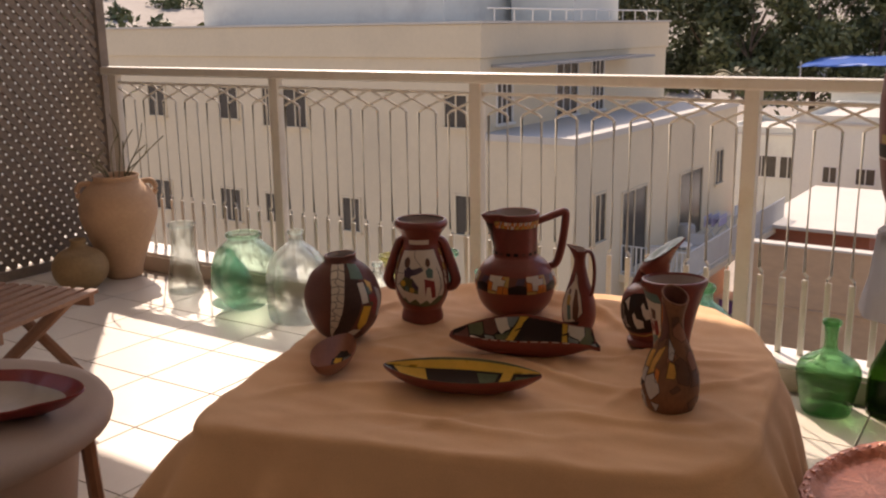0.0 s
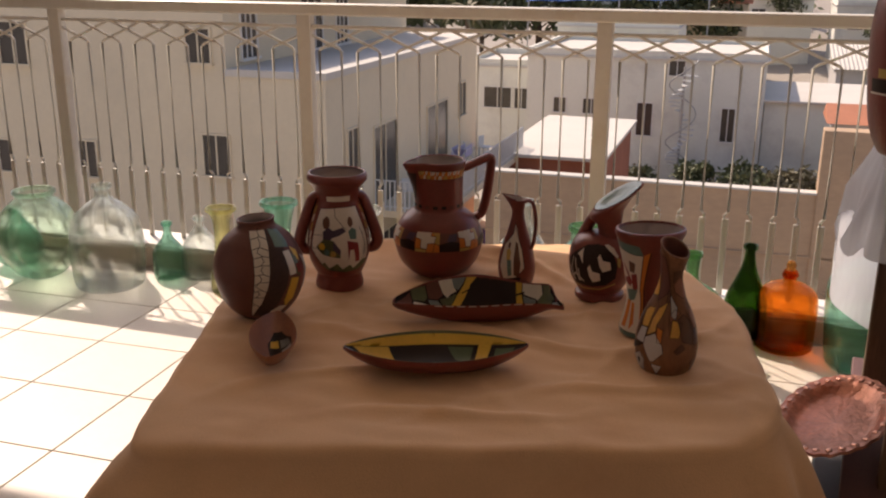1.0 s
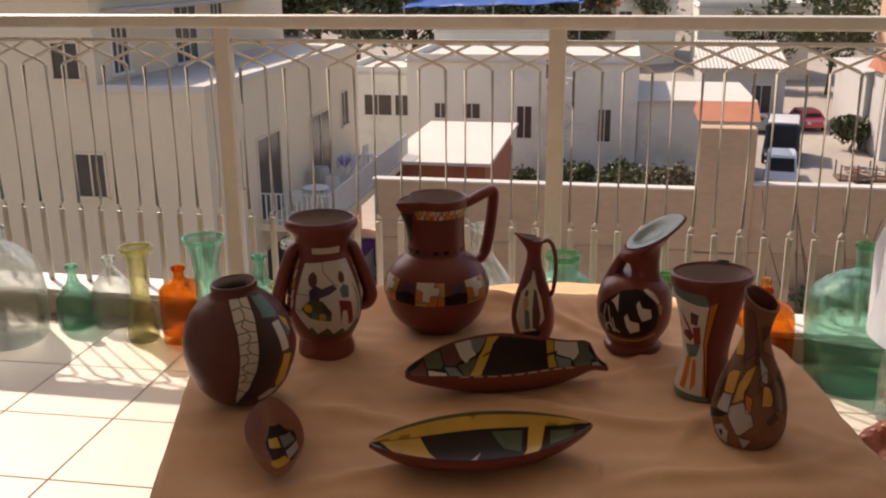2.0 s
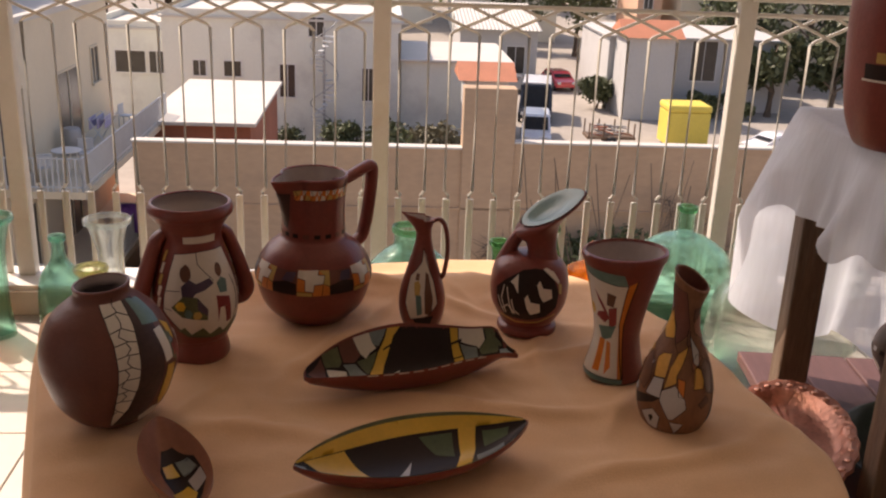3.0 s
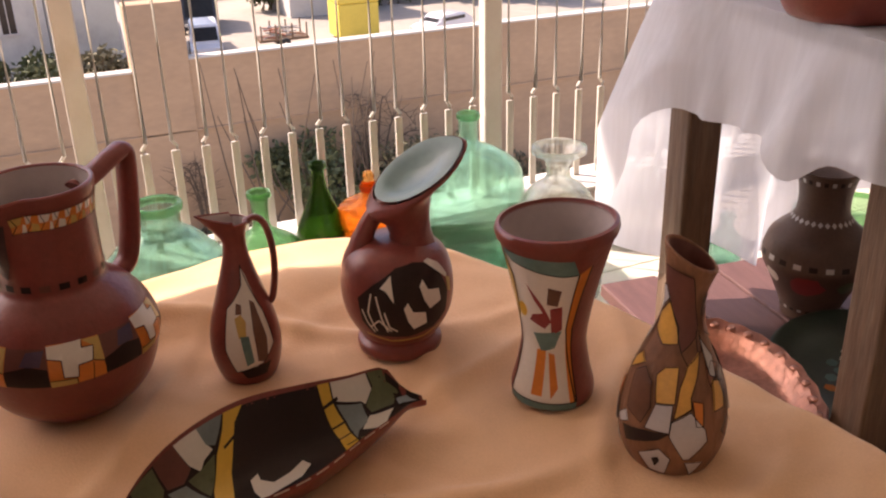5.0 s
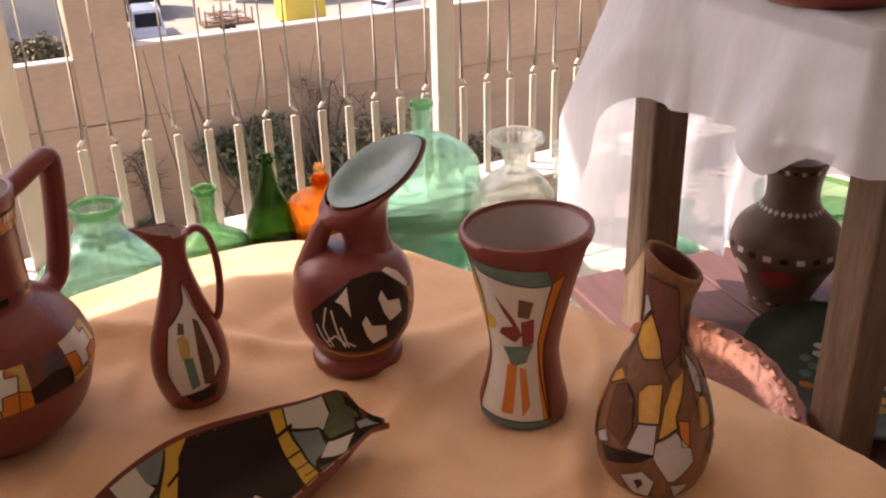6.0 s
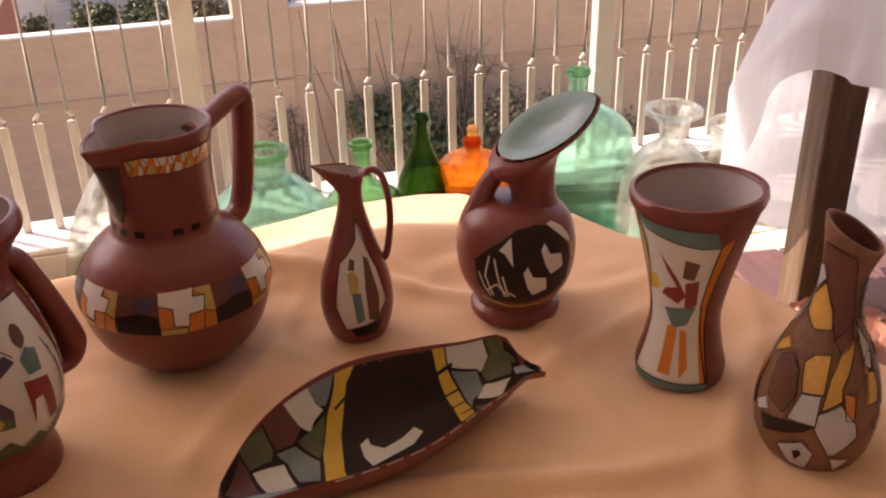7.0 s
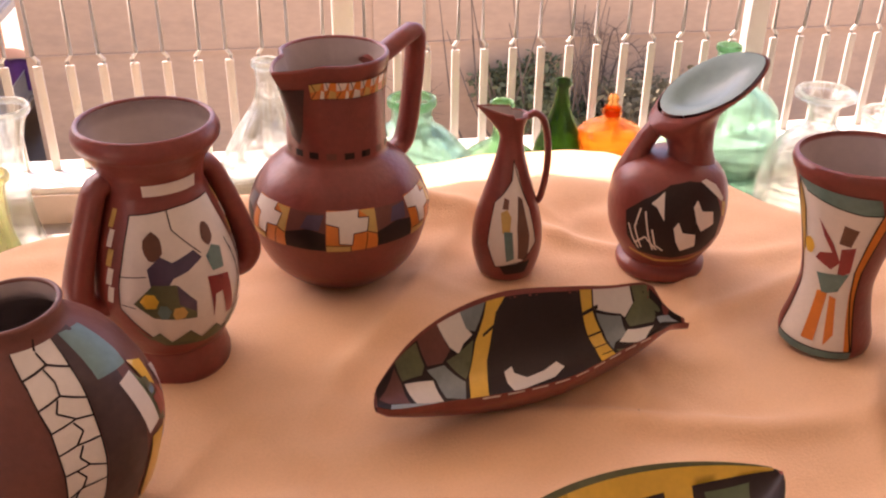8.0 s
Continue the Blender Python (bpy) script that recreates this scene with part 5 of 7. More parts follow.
R = []
for c, ax, ay, tilt, lean in (((0.016, 0, 0.092), 0.038, 0.038, 0, 0), ((0.017, 0, 0.116), 0.0275, 0.027, 0, 0), ((0.016, 0, 0.136), 0.0222, 0.0222, 4, 2), ((0.0135, 0, 0.152), 0.0245, 0.023, 10, 6), ((0.007, 0, 0.1655), 0.0345, 0.027, 18, 12), ((0.0125, 0, 0.182), 0.0455, 0.033, 25, 19), ((0.0275, 0, 0.2015), 0.0585, 0.037, 31, 25)):
    R.append(oval(c, ax, ay, tilt, tip=0.3, lean=lean))
neck = lofted(R + [oval((0.0273, 0, 0.2035), 0.0562, 0.0350, 31, tip=0.3, lean=25)], M["clay"], bird.body, "neck")


def mouth_lining():
    bm = bmesh.new()
    rr = [[bm.verts.new(p) for p in oval((0.0272 - 0.002 * i, 0, 0.2043 - 0.0012 * i * i + 0.0006), 0.0535 - 0.010 * i, 0.0332 - 0.0065 * i, 31, tip=0.3, lean=25)] for i in range(4)]
    for q, w in zip(rr, rr[1:]):
        for k in range(28):
            bm.faces.new((q[k], q[(k + 1) % 28], w[(k + 1) % 28], w[k]))
    bm.faces.new(rr[3])
    part("mouth", bm, M["glaze_aqua"], bird.body, "grey-blue glazed lining of the mouth", smooth=60)


mouth_lining()
strand = spline([(-0.036, 0, 0.080), (-0.0395, 0, 0.100), (-0.037, 0, 0.119), (-0.0315, 0, 0.136), (-0.0235, 0, 0.151), (-0.012, 0, 0.163), (0.004, 0, 0.171)], 4)
part("handle", tube(bmesh.new(), strand, [float(np.interp(k, [0, 4, 8, 12, 16, 24], [0.024, 0.0205, 0.0145, 0.0112, 0.0105, 0.0125])) for k in range(len(strand))], 16, squash=0.95, up=(0, 1, 0.01)), M["clay"], bird.body, smooth=60)
bird.patch([(-43, 0.082), (-26, 0.099), (-2, 0.116), (20, 0.119), (34, 0.117), (49, 0.106), (58, 0.08), (56, 0.056), (40, 0.042), (11, 0.036), (-29, 0.038), (-40, 0.055)], "glaze_black")
bird.patch([(-18, 0.097), (-7, 0.110), (-4, 0.081), (-12, 0.094)], "glaze_white", 0.0011)
bird.patch([(34, 0.118), (42, 0.119), (52, 0.113), (60, 0.098), (58, 0.094), (44, 0.108)], "glaze_white", 0.0011)
bird.patch([(57, 0.096), (64, 0.092), (63, 0.076), (58, 0.08)], "glaze_ochre", 0.0013)
for du, dz in ((0, 0), (17, 0.022)):
    bird.patch([(5 + du, 0.074 + dz), (9 + du, 0.081 + dz), (14 + du, 0.069 + dz), (27 + du, 0.066 + dz), (29 + du, 0.052 + dz), (15 + du, 0.047 + dz), (9 + du, 0.058 + dz)], "glaze_white", 0.0011)
bird.lines([[(-38, 0.07), (-33, 0.055), (-27, 0.043)], [(-27, 0.09), (-31, 0.068), (-24, 0.045)], [(-22, 0.088), (-17, 0.062), (-12, 0.045)], [(-30, 0.05), (-20, 0.06), (-8, 0.046)], [(-14, 0.07), (-10, 0.052), (-2, 0.046)]], "glaze_white", 0.0018, 0.0012, "brush_line")
bird.lines([[(-40, 0.038), (-10, 0.030), (30, 0.032), (58, 0.044)]], "glaze_ochre", 0.003, 0.001, "brush_line")

# the waisted cup
cup = Vessel("painted_cup", "tall waisted cup with a red rim and white painted panel", (0.419, 1.695),
             [(0.037, 0), (0.0405, 0.003), (0.0412, 0.016), (0.0365, 0.038), (0.0322, 0.066), (0.0325, 0.084), (0.0365, 0.112), (0.0425, 0.143), (0.0505, 0.176), (0.0565, 0.200), (0.0572, 0.206)],
             0.0042, (-0.255, 1.37), category="cup", tall=0.90, turn=-11, shape=lambda v: Vector((v.x, v.y, v.z + 0.06 * v.x * max(0, (v.z - 0.12) / 0.08))))
cup.patch([(-56, 0.012), (-20, 0.006), (30, 0.006), (44, 0.012), (34, 0.066), (30, 0.1), (38, 0.168), (30, 0.184), (-50, 0.19), (-60, 0.15), (-52, 0.09)], "glaze_white")
cup.patch([(-56, 0.192), (30, 0.186), (38, 0.168), (20, 0.168), (-4, 0.172), (-40, 0.18)], "glaze_teal", 0.001)
cup.patch([(38, 0.168), (52, 0.176), (40, 0.1), (46, 0.012), (36, 0.012), (30, 0.1)], "glaze_orange", 0.001)
cup.patch([(-50, 0.188), (-44, 0.16), (-48, 0.11), (-52, 0.1), (-60, 0.15)], "glaze_ochre", 0.001)
cup.patch([(-24, 0.155), (-4, 0.13), (8, 0.11), (-2, 0.1), (-26, 0.108), (-20, 0.116), (-4, 0.12), (-16, 0.136)], "glaze_red", 0.0012)
cup.patch([(2, 0.132), (4, 0.154), (20, 0.15), (16, 0.13)], "glaze_brown", 0.0012)
cup.patch([(6, 0.126), (22, 0.13), (24, 0.1), (8, 0.092)], "glaze_red", 0.0012)
cup.patch([(-22, 0.092), (24, 0.098), (14, 0.076), (-8, 0.07)], "glaze_teal", 0.0012)
cup.patch([(-16, 0.072), (0, 0.074), (-2, 0.02), (-18, 0.02)], "glaze_orange", 0.0012)
cup.patch([(4, 0.07), (14, 0.068), (20, 0.03), (10, 0.018)], "glaze_orange", 0.0012)
cup.patch(blob(-38, 0.118, 9, 0.010, 9, 9), "glaze_yellow", 0.0012)
cup.patch([(-58, 0.004), (46, 0.003), (46, 0.012), (-58, 0.013)], "glaze_teal", 0.0011)
cup.lines([[(-56, 0.012), (-52, 0.09), (-60, 0.15), (-50, 0.19)], [(44, 0.012), (30, 0.1), (38, 0.168)], [(52, 0.176), (40, 0.1), (46, 0.012)], [(-50, 0.188), (-44, 0.16), (-48, 0.11)], [(-40, 0.18), (-4, 0.172), (20, 0.168), (38, 0.168)], [(-56, 0.013), (46, 0.012)]])
part("rim", lathe(bmesh.new(), [(0.0572, 0.196), (0.0590, 0.203), (0.0578, 0.209), (0.0545, 0.210), (0.0528, 0.205)], 56, cup.shape), M["clay"], cup.body, smooth=60)

# the narrow-necked bottle
flask = Vessel("painted_bottle", "narrow-necked brown bottle with yellow and grey mosaic fields", (0.389, 1.559),
               [(0.026, -0.004), (0.031, 0), (0.0405, 0.016), (0.0465, 0.036), (0.0475, 0.062), (0.041, 0.095), (0.0295, 0.127), (0.0205, 0.150), (0.0168, 0.172), (0.0178, 0.193), (0.0215, 0.215), (0.0228, 0.222)],
               0.0035, (-0.255, 1.37), category="bottle", clay="carved_brown", shape=lambda v: Vector((v.x + 0.004 * max(0, (v.z - 0.15) / 0.07), v.y, v.z - 0.55 * v.x * max(0, (v.z - 0.17) / 0.05))), z=0.551, tall=0.94)
cells = [("glaze_amber", [(-70, 0.165), (-37, 0.180), (-2, 0.159), (1, 0.144), (-30, 0.141), (-63, 0.152)]), ("glaze_amber", [(-24, 0.115), (-14, 0.123), (6, 0.125), (4, 0.093), (-17, 0.091)]), ("glaze_amber", [(9, 0.108), (19, 0.126), (42, 0.136), (32, 0.116), (22, 0.099), (23, 0.089), (4, 0.079)]),
         ("glaze_amber", [(-80, 0.116), (-66, 0.126), (-50, 0.12), (-78, 0.105)]), ("glaze_orange", [(24, 0.096), (37, 0.093), (36, 0.071), (28, 0.072)]), ("glaze_amber", [(56, 0.11), (78, 0.104), (69, 0.081), (51, 0.082)]),
         ("glaze_lilac", [(-75, 0.189), (-46, 0.193), (-39, 0.183), (-72, 0.168)]), ("glaze_lilac", [(-17, 0.09), (2, 0.092), (1, 0.065), (-25, 0.065)]), ("glaze_lilac", [(2, 0.076), (22, 0.086), (38, 0.068), (41, 0.055), (23, 0.037), (17, 0.037), (1, 0.062)]), ("glaze_lilac", [(-68, 0.06), (-54, 0.071), (-47, 0.062), (-62, 0.054)]),
         ("glaze_lilac", [(-31, 0.035), (-8, 0.047), (4, 0.037), (-1, 0.015), (-19, 0.017)]), ("glaze_lilac", [(47, 0.151), (70, 0.129), (64, 0.11), (53, 0.115), (50, 0.138)]), ("glaze_lilac", [(-88, 0.155), (-79, 0.155), (-79, 0.136), (-90, 0.137)]), ("glaze_lilac", [(19, 0.033), (40, 0.031), (35, 0.022), (29, 0.013)]),
         ("clay_dark", [(-39, 0.183), (-60, 0.195), (-55, 0.209), (13, 0.212), (45, 0.16), (38, 0.149), (8, 0.137), (-6, 0.159)]), ("glaze_brown", [(-60, 0.11), (-44, 0.118), (-28, 0.108), (-22, 0.086), (-30, 0.068), (-52, 0.075)]), ("glaze_black", [(-55, 0.055), (-22, 0.063), (1, 0.065), (-9, 0.057), (-49, 0.041)]), ("glaze_black", [(-15, 0.034), (-9, 0.037), (-7, 0.033), (-12, 0.025)])]
plain = [c for c in cells if c[0] not in ("glaze_black", "clay_dark")]
cells = cells + [(mat.replace("lilac", "brown").replace("glaze_amber", "clay_pale"), [(u + 128, z) for u, z in poly]) for mat, poly in plain] + [(mat.replace("lilac", "brown"), [(u - 116, z) for u, z in poly]) for mat, poly in plain if max(p[0] for p in poly) < 42]
for i, (mat, poly) in enumerate(cells):
    flask.patch(poly, mat, 0.0006 + 0.00005 * (i % 20))
flask.lines([poly + [poly[0]] for mat, poly in cells] + [[(4, 0.079), (2, 0.076)], [(19, 0.126), (8, 0.137)]], "glaze_black", 0.0007, off=0.0019)
flask.body.data.materials[1] = M["clay_dark"]

# the round pot
pot = Vessel("painted_round_pot", "round dark brown pot with a cracked white stripe and green fields", (-0.216, 1.939),
             [(0.020, 0), (0.030, 0.002), (0.050, 0.016), (0.068, 0.042), (0.0785, 0.078), (0.0805, 0.098), (0.077, 0.122), (0.063, 0.154), (0.046, 0.172), (0.036, 0.180), (0.0325, 0.187), (0.0335, 0.196)],
             0.004, (-0.36, 0.55), clay="clay_dark", category="pot", tall=0.92, shape=lambda v: Vector((v.x - 0.03 * max(0, v.z - 0.1), v.y, v.z + 0.08 * v.x * max(0, (v.z - 0.15) / 0.045))))
ys = [0.02, 0.05, 0.08, 0.11, 0.14, 0.165, 0.182]
mid = {0.02: -14, 0.05: -3, 0.08: 3, 0.11: 6, 0.14: 7, 0.165: 6, 0.182: 4}
wid = {0.02: 3, 0.05: 13, 0.08: 17, 0.11: 19, 0.14: 22, 0.165: 30, 0.182: 42}
pot.patch([(mid[z] - wid[z] / 2, z) for z in ys] + [(mid[z] + wid[z] / 2, z) for z in reversed(ys)], "glaze_white")
pot.patch([(mid[z] + wid[z] / 2 + 1, z) for z in ys] + [(mid[z] + wid[z] / 2 + 26, z) for z in reversed(ys)], "glaze_umber")
pot.patch([(30, 0.155), (34, 0.182), (62, 0.178), (54, 0.15)], "glaze_teal", 0.0012)
pot.patch([(55, 0.118), (62, 0.116), (63, 0.10), (56, 0.10)], "glaze_red", 0.0016)
pot.patch([(54, 0.135), (60, 0.132), (60, 0.12), (55, 0.12)], "glaze_olive", 0.0016)
pot.patch([(42, 0.10), (53, 0.10), (52, 0.145), (40, 0.145)], "glaze_white", 0.0012)
pot.patch([(52, 0.145), (60, 0.12), (62, 0.09), (53, 0.10)], "glaze_green", 0.0012)
pot.patch([(44, 0.095), (58, 0.09), (52, 0.05), (40, 0.035), (36, 0.05)], "glaze_yellow", 0.0012)
pot.patch([(56, 0.15), (68, 0.14), (64, 0.12), (58, 0.13)], "glaze_yellow", 0.0012)
pot.patch([(20, 0.018), (36, 0.024), (44, 0.036), (30, 0.04), (16, 0.03)], "glaze_white", 0.0012)
pot.patch([(64, 0.12), (74, 0.1), (70, 0.06), (60, 0.08)], "glaze_red", 0.0012)
pot.patch([(72, 0.13), (84, 0.12), (84, 0.06), (74, 0.06)], "glaze_lilac", 0.0012)
rng = random.Random(4)
crack = []
for i in range(9):
    z = 0.045 + i * 0.0155
    c = float(np.interp(z, ys, [mid[q] for q in ys]))
    w = float(np.interp(z, ys, [wid[q] for q in ys])) / 2
    m1, m2 = c + rng.uniform(-3, 3), c + rng.uniform(-3, 3)
    crack.append([(c - w, z + rng.uniform(-0.003, 0.003)), (m1, z + 0.004), (c + w, z + rng.uniform(-0.004, 0.004))])
    crack.append([(m1, z + 0.004), (m2 + (3 if i % 2 else -3), z + 0.011), (m2, z + 0.018)])
pot.lines(crack, width=0.0012)
pot.lines([[(mid[z] - wid[z] / 2, z) for z in ys], [(mid[z] + wid[z] / 2, z) for z in ys]], width=0.001)


# ---- painted dishes ----
class Dish:
    """A pointed boat-shaped dish: a from -1 to 1 along it, b from -1 to 1 across it."""

    def __init__(self, name, label, at, turn, L, W, H, tip=0.0, power=2.0, skin="clay", inner="glaze_black", z=TOP, blunt=0.85, arch=-0.14, keel=3.0):
        self.L, self.W, self.H, self.tip, self.power, self.blunt, self.arch, self.keel = L, W, H, tip, power, blunt, arch, keel
        self.thing = thing(name, label, "dish", pose(at[0], at[1], z, 0, 0, turn), group="painted earthenware")
        na, nb = 48, 20
        bm = bmesh.new()
        sheets = []
        for off in (0.0, 0.005):
            sheets.append([[bm.verts.new(self.point(-1 + 2 * i / na, -1 + 2 * j / nb, off)) for j in range(nb + 1)] for i in range(na + 1)])
        for s in sheets:
            for i in range(na):
                for j in range(nb):
                    bm.faces.new((s[i][j], s[i + 1][j], s[i + 1][j + 1], s[i][j + 1]))
        a, b = sheets
        for i in range(na):
            bm.faces.new((a[i][0], a[i + 1][0], b[i + 1][0], b[i][0]))
            bm.faces.new((a[i][nb], b[i][nb], b[i + 1][nb], a[i + 1][nb]))
        bmesh.ops.remove_doubles(bm, verts=bm.verts[:], dist=0.00005)
        self.body = part("body", bm, M[skin], self.thing, smooth=60)
        if inner:
            q = [(-0.985, -0.97), (0.985, -0.97), (0.985, 0.97), (-0.985, 0.97)]
            self.patch(q, inner, 0.0055, "inner_glaze")

    def point(self, a, b, off):
        w = self.W / 2 * max(0.0, 1 - abs(a) ** self.power) ** self.blunt
        rim = self.H * (1 + self.arch * (1 - a * a))
        low = rim * min(1, abs(a) ** self.keel)
        if self.arch > 0 and b < 0:
            rim *= 1 - 0.3 * (1 - a * a)
        z = low + max(0.0, rim - low) * abs(b) ** 2.2
        if self.tip and a > 0.72:
            z += self.tip * ((a - 0.72) / 0.28) ** 2 * (b * 0.7 - 0.5)
        shift = 0.0
        if self.tip and a > 0.6:
            # the end is drawn out into a spout on one side
            shift = -0.016 * ((a - 0.6) / 0.4) ** 1.5
            w = max(w, 0.016 * (1 - 0.55 * max(0.0, a - 0.9) / 0.1))
        return Vector((a * self.L / 2, b * w + shift, z + off))

    def patch(self, poly, mat, off=0.0062, name="patch"):
        bm = bmesh.new()
        bm.faces.new([bm.verts.new((u, v, 0)) for u, v in poly])
        for axis, step in ((0, 0.05), (1, 0.12)):
            lo, hi = min(p[axis] for p in poly), max(p[axis] for p in poly)
            g = math.ceil(lo / step) * step
            while g < hi:
                bmesh.ops.bisect_plane(bm, geom=bm.verts[:] + bm.edges[:] + bm.faces[:], plane_co=(g, 0, 0) if axis == 0 else (0, g, 0), plane_no=(1, 0, 0) if axis == 0 else (0, 1, 0))
                g += step
        bmesh.ops.triangulate(bm, faces=[q for q in bm.faces if len(q.verts) > 4])
        for v in bm.verts:
            v.co = self.point(v.co.x, v.co.y, off)
        return part(name, bm, M[mat], self.body, smooth=60)


eye_dish = Dish("painted_eye_dish", "pointed oval dish with a yellow band and black centre", (0.032, 1.630), -12, 0.290, 0.130, 0.036, arch=-0.04)
edge = [(-0.97 + 1.94 * i / 30) for i in range(31)]
eye_dish.patch([(a, 0.94) for a in edge] + [(a, 0.72) for a in reversed(edge)], "glaze_yellow")
eye_dish.patch([(a, 0.99) for a in edge] + [(a, 0.94) for a in reversed(edge)], "glaze_olive", 0.0064)
eye_dish.patch([(a, -0.99) for a in edge] + [(a, -0.955) for a in reversed(edge)], "glaze_olive", 0.0064)
eye_dish.patch([(-0.9, 0.70), (-0.52, 0.70), (-0.46, 0.3), (-0.38, -0.1), (-0.28, -0.55), (-0.2, -0.94), (-0.52, -0.94), (-0.7, -0.3)], "glaze_yellow")
eye_dish.patch([(0.48, 0.72), (0.62, 0.72), (0.54, 0.1), (0.44, -0.3), (0.36, -0.92), (0.2, -0.92), (0.3, -0.3), (0.41, 0.1)], "glaze_yellow")
eye_dish.patch([(-0.3, -0.9), (-0.14, -0.94), (-0.14, -0.4), (0.0, 0.2), (-0.22, -0.3)], "glaze_lilac", 0.0066)
eye_dish.patch([(0.52, -0.1), (0.76, -0.2), (0.7, -0.7), (0.46, -0.8), (0.48, -0.4)], "glaze_grey")
eye_dish.patch([(0.66, 0.6), (0.86, 0.5), (0.82, 0.1), (0.62, 0.1)], "glaze_green")
eye_dish.patch([(0.14, 0.66), (0.42, 0.66), (0.36, 0.1), (0.22, 0.25)], "glaze_green")
eye_dish.patch([(0.44, -0.93), (0.85, -0.9), (0.8, -0.6), (0.5, -0.72)], "glaze_white", 0.0066)
eye_dish.patch([(-0.99, 0.3), (-0.9, 0.3), (-0.86, -0.6), (-0.99, -0.6)], "glaze_grey", 0.0068)

class LeafDish(Dish):
    """A deep leaf-shaped dish: its back rim stands higher, one end is blunt, the other a small pinched spout."""
    # along; front and back edge across; front and back rim height; belly height
    SHAPE = spline([(-1.0, 0.003, 0.010, 0.029, 0.031, 0.027), (-0.94, -0.008, 0.022, 0.031, 0.035, 0.022), (-0.67, -0.021, 0.050, 0.034, 0.047, 0.008), (-0.36, -0.036, 0.065, 0.038, 0.056, 0.001), (0.0, -0.043, 0.067, 0.041, 0.061, 0.0), (0.4, -0.029, 0.056, 0.040, 0.056, 0.002),
                    (0.65, -0.019, 0.045, 0.037, 0.053, 0.011), (0.80, -0.010, 0.036, 0.033, 0.055, 0.019), (0.87, -0.006, 0.028, 0.031, 0.054, 0.022), (0.92, -0.004, 0.015, 0.029, 0.036, 0.023), (1.0, -0.006, 0.001, 0.027, 0.028, 0.024)], 6)

    def point(self, a, b, off):
        al = [p[0] for p in self.SHAPE]
        f, k, fz, kz, low = (float(np.interp(a, al, [p[n] for p in self.SHAPE])) for n in range(1, 6))
        t = (b + 1) / 2
        rim = fz + (kz - fz) * t
        z = low + max(0.0, rim - low) * abs(b) ** 3.0
        return Vector((a * self.L / 2, f + (k - f) * t, z + off))


leaf_dish = LeafDish("painted_leaf_dish", "red-brown boat dish with black, yellow and grey mosaic glaze", (0.1535, 1.812), -15.3, 0.304, 0.152, 0.043)
def leaf_field(mat, poly, off=0.0062, name="patch"):
    """A glazed field inside the leaf dish, by its place along and the metres across."""
    al = [p[0] for p in leaf_dish.SHAPE]
    out = []
    for a, y in poly:
        f, k = (float(np.interp(a, al, [p[n] for p in leaf_dish.SHAPE])) for n in (1, 2))
        out.append((a, max(-0.96, min(0.97, 2 * (y - f) / (k - f) - 1))))
    leaf_dish.patch(out, mat, off, name)


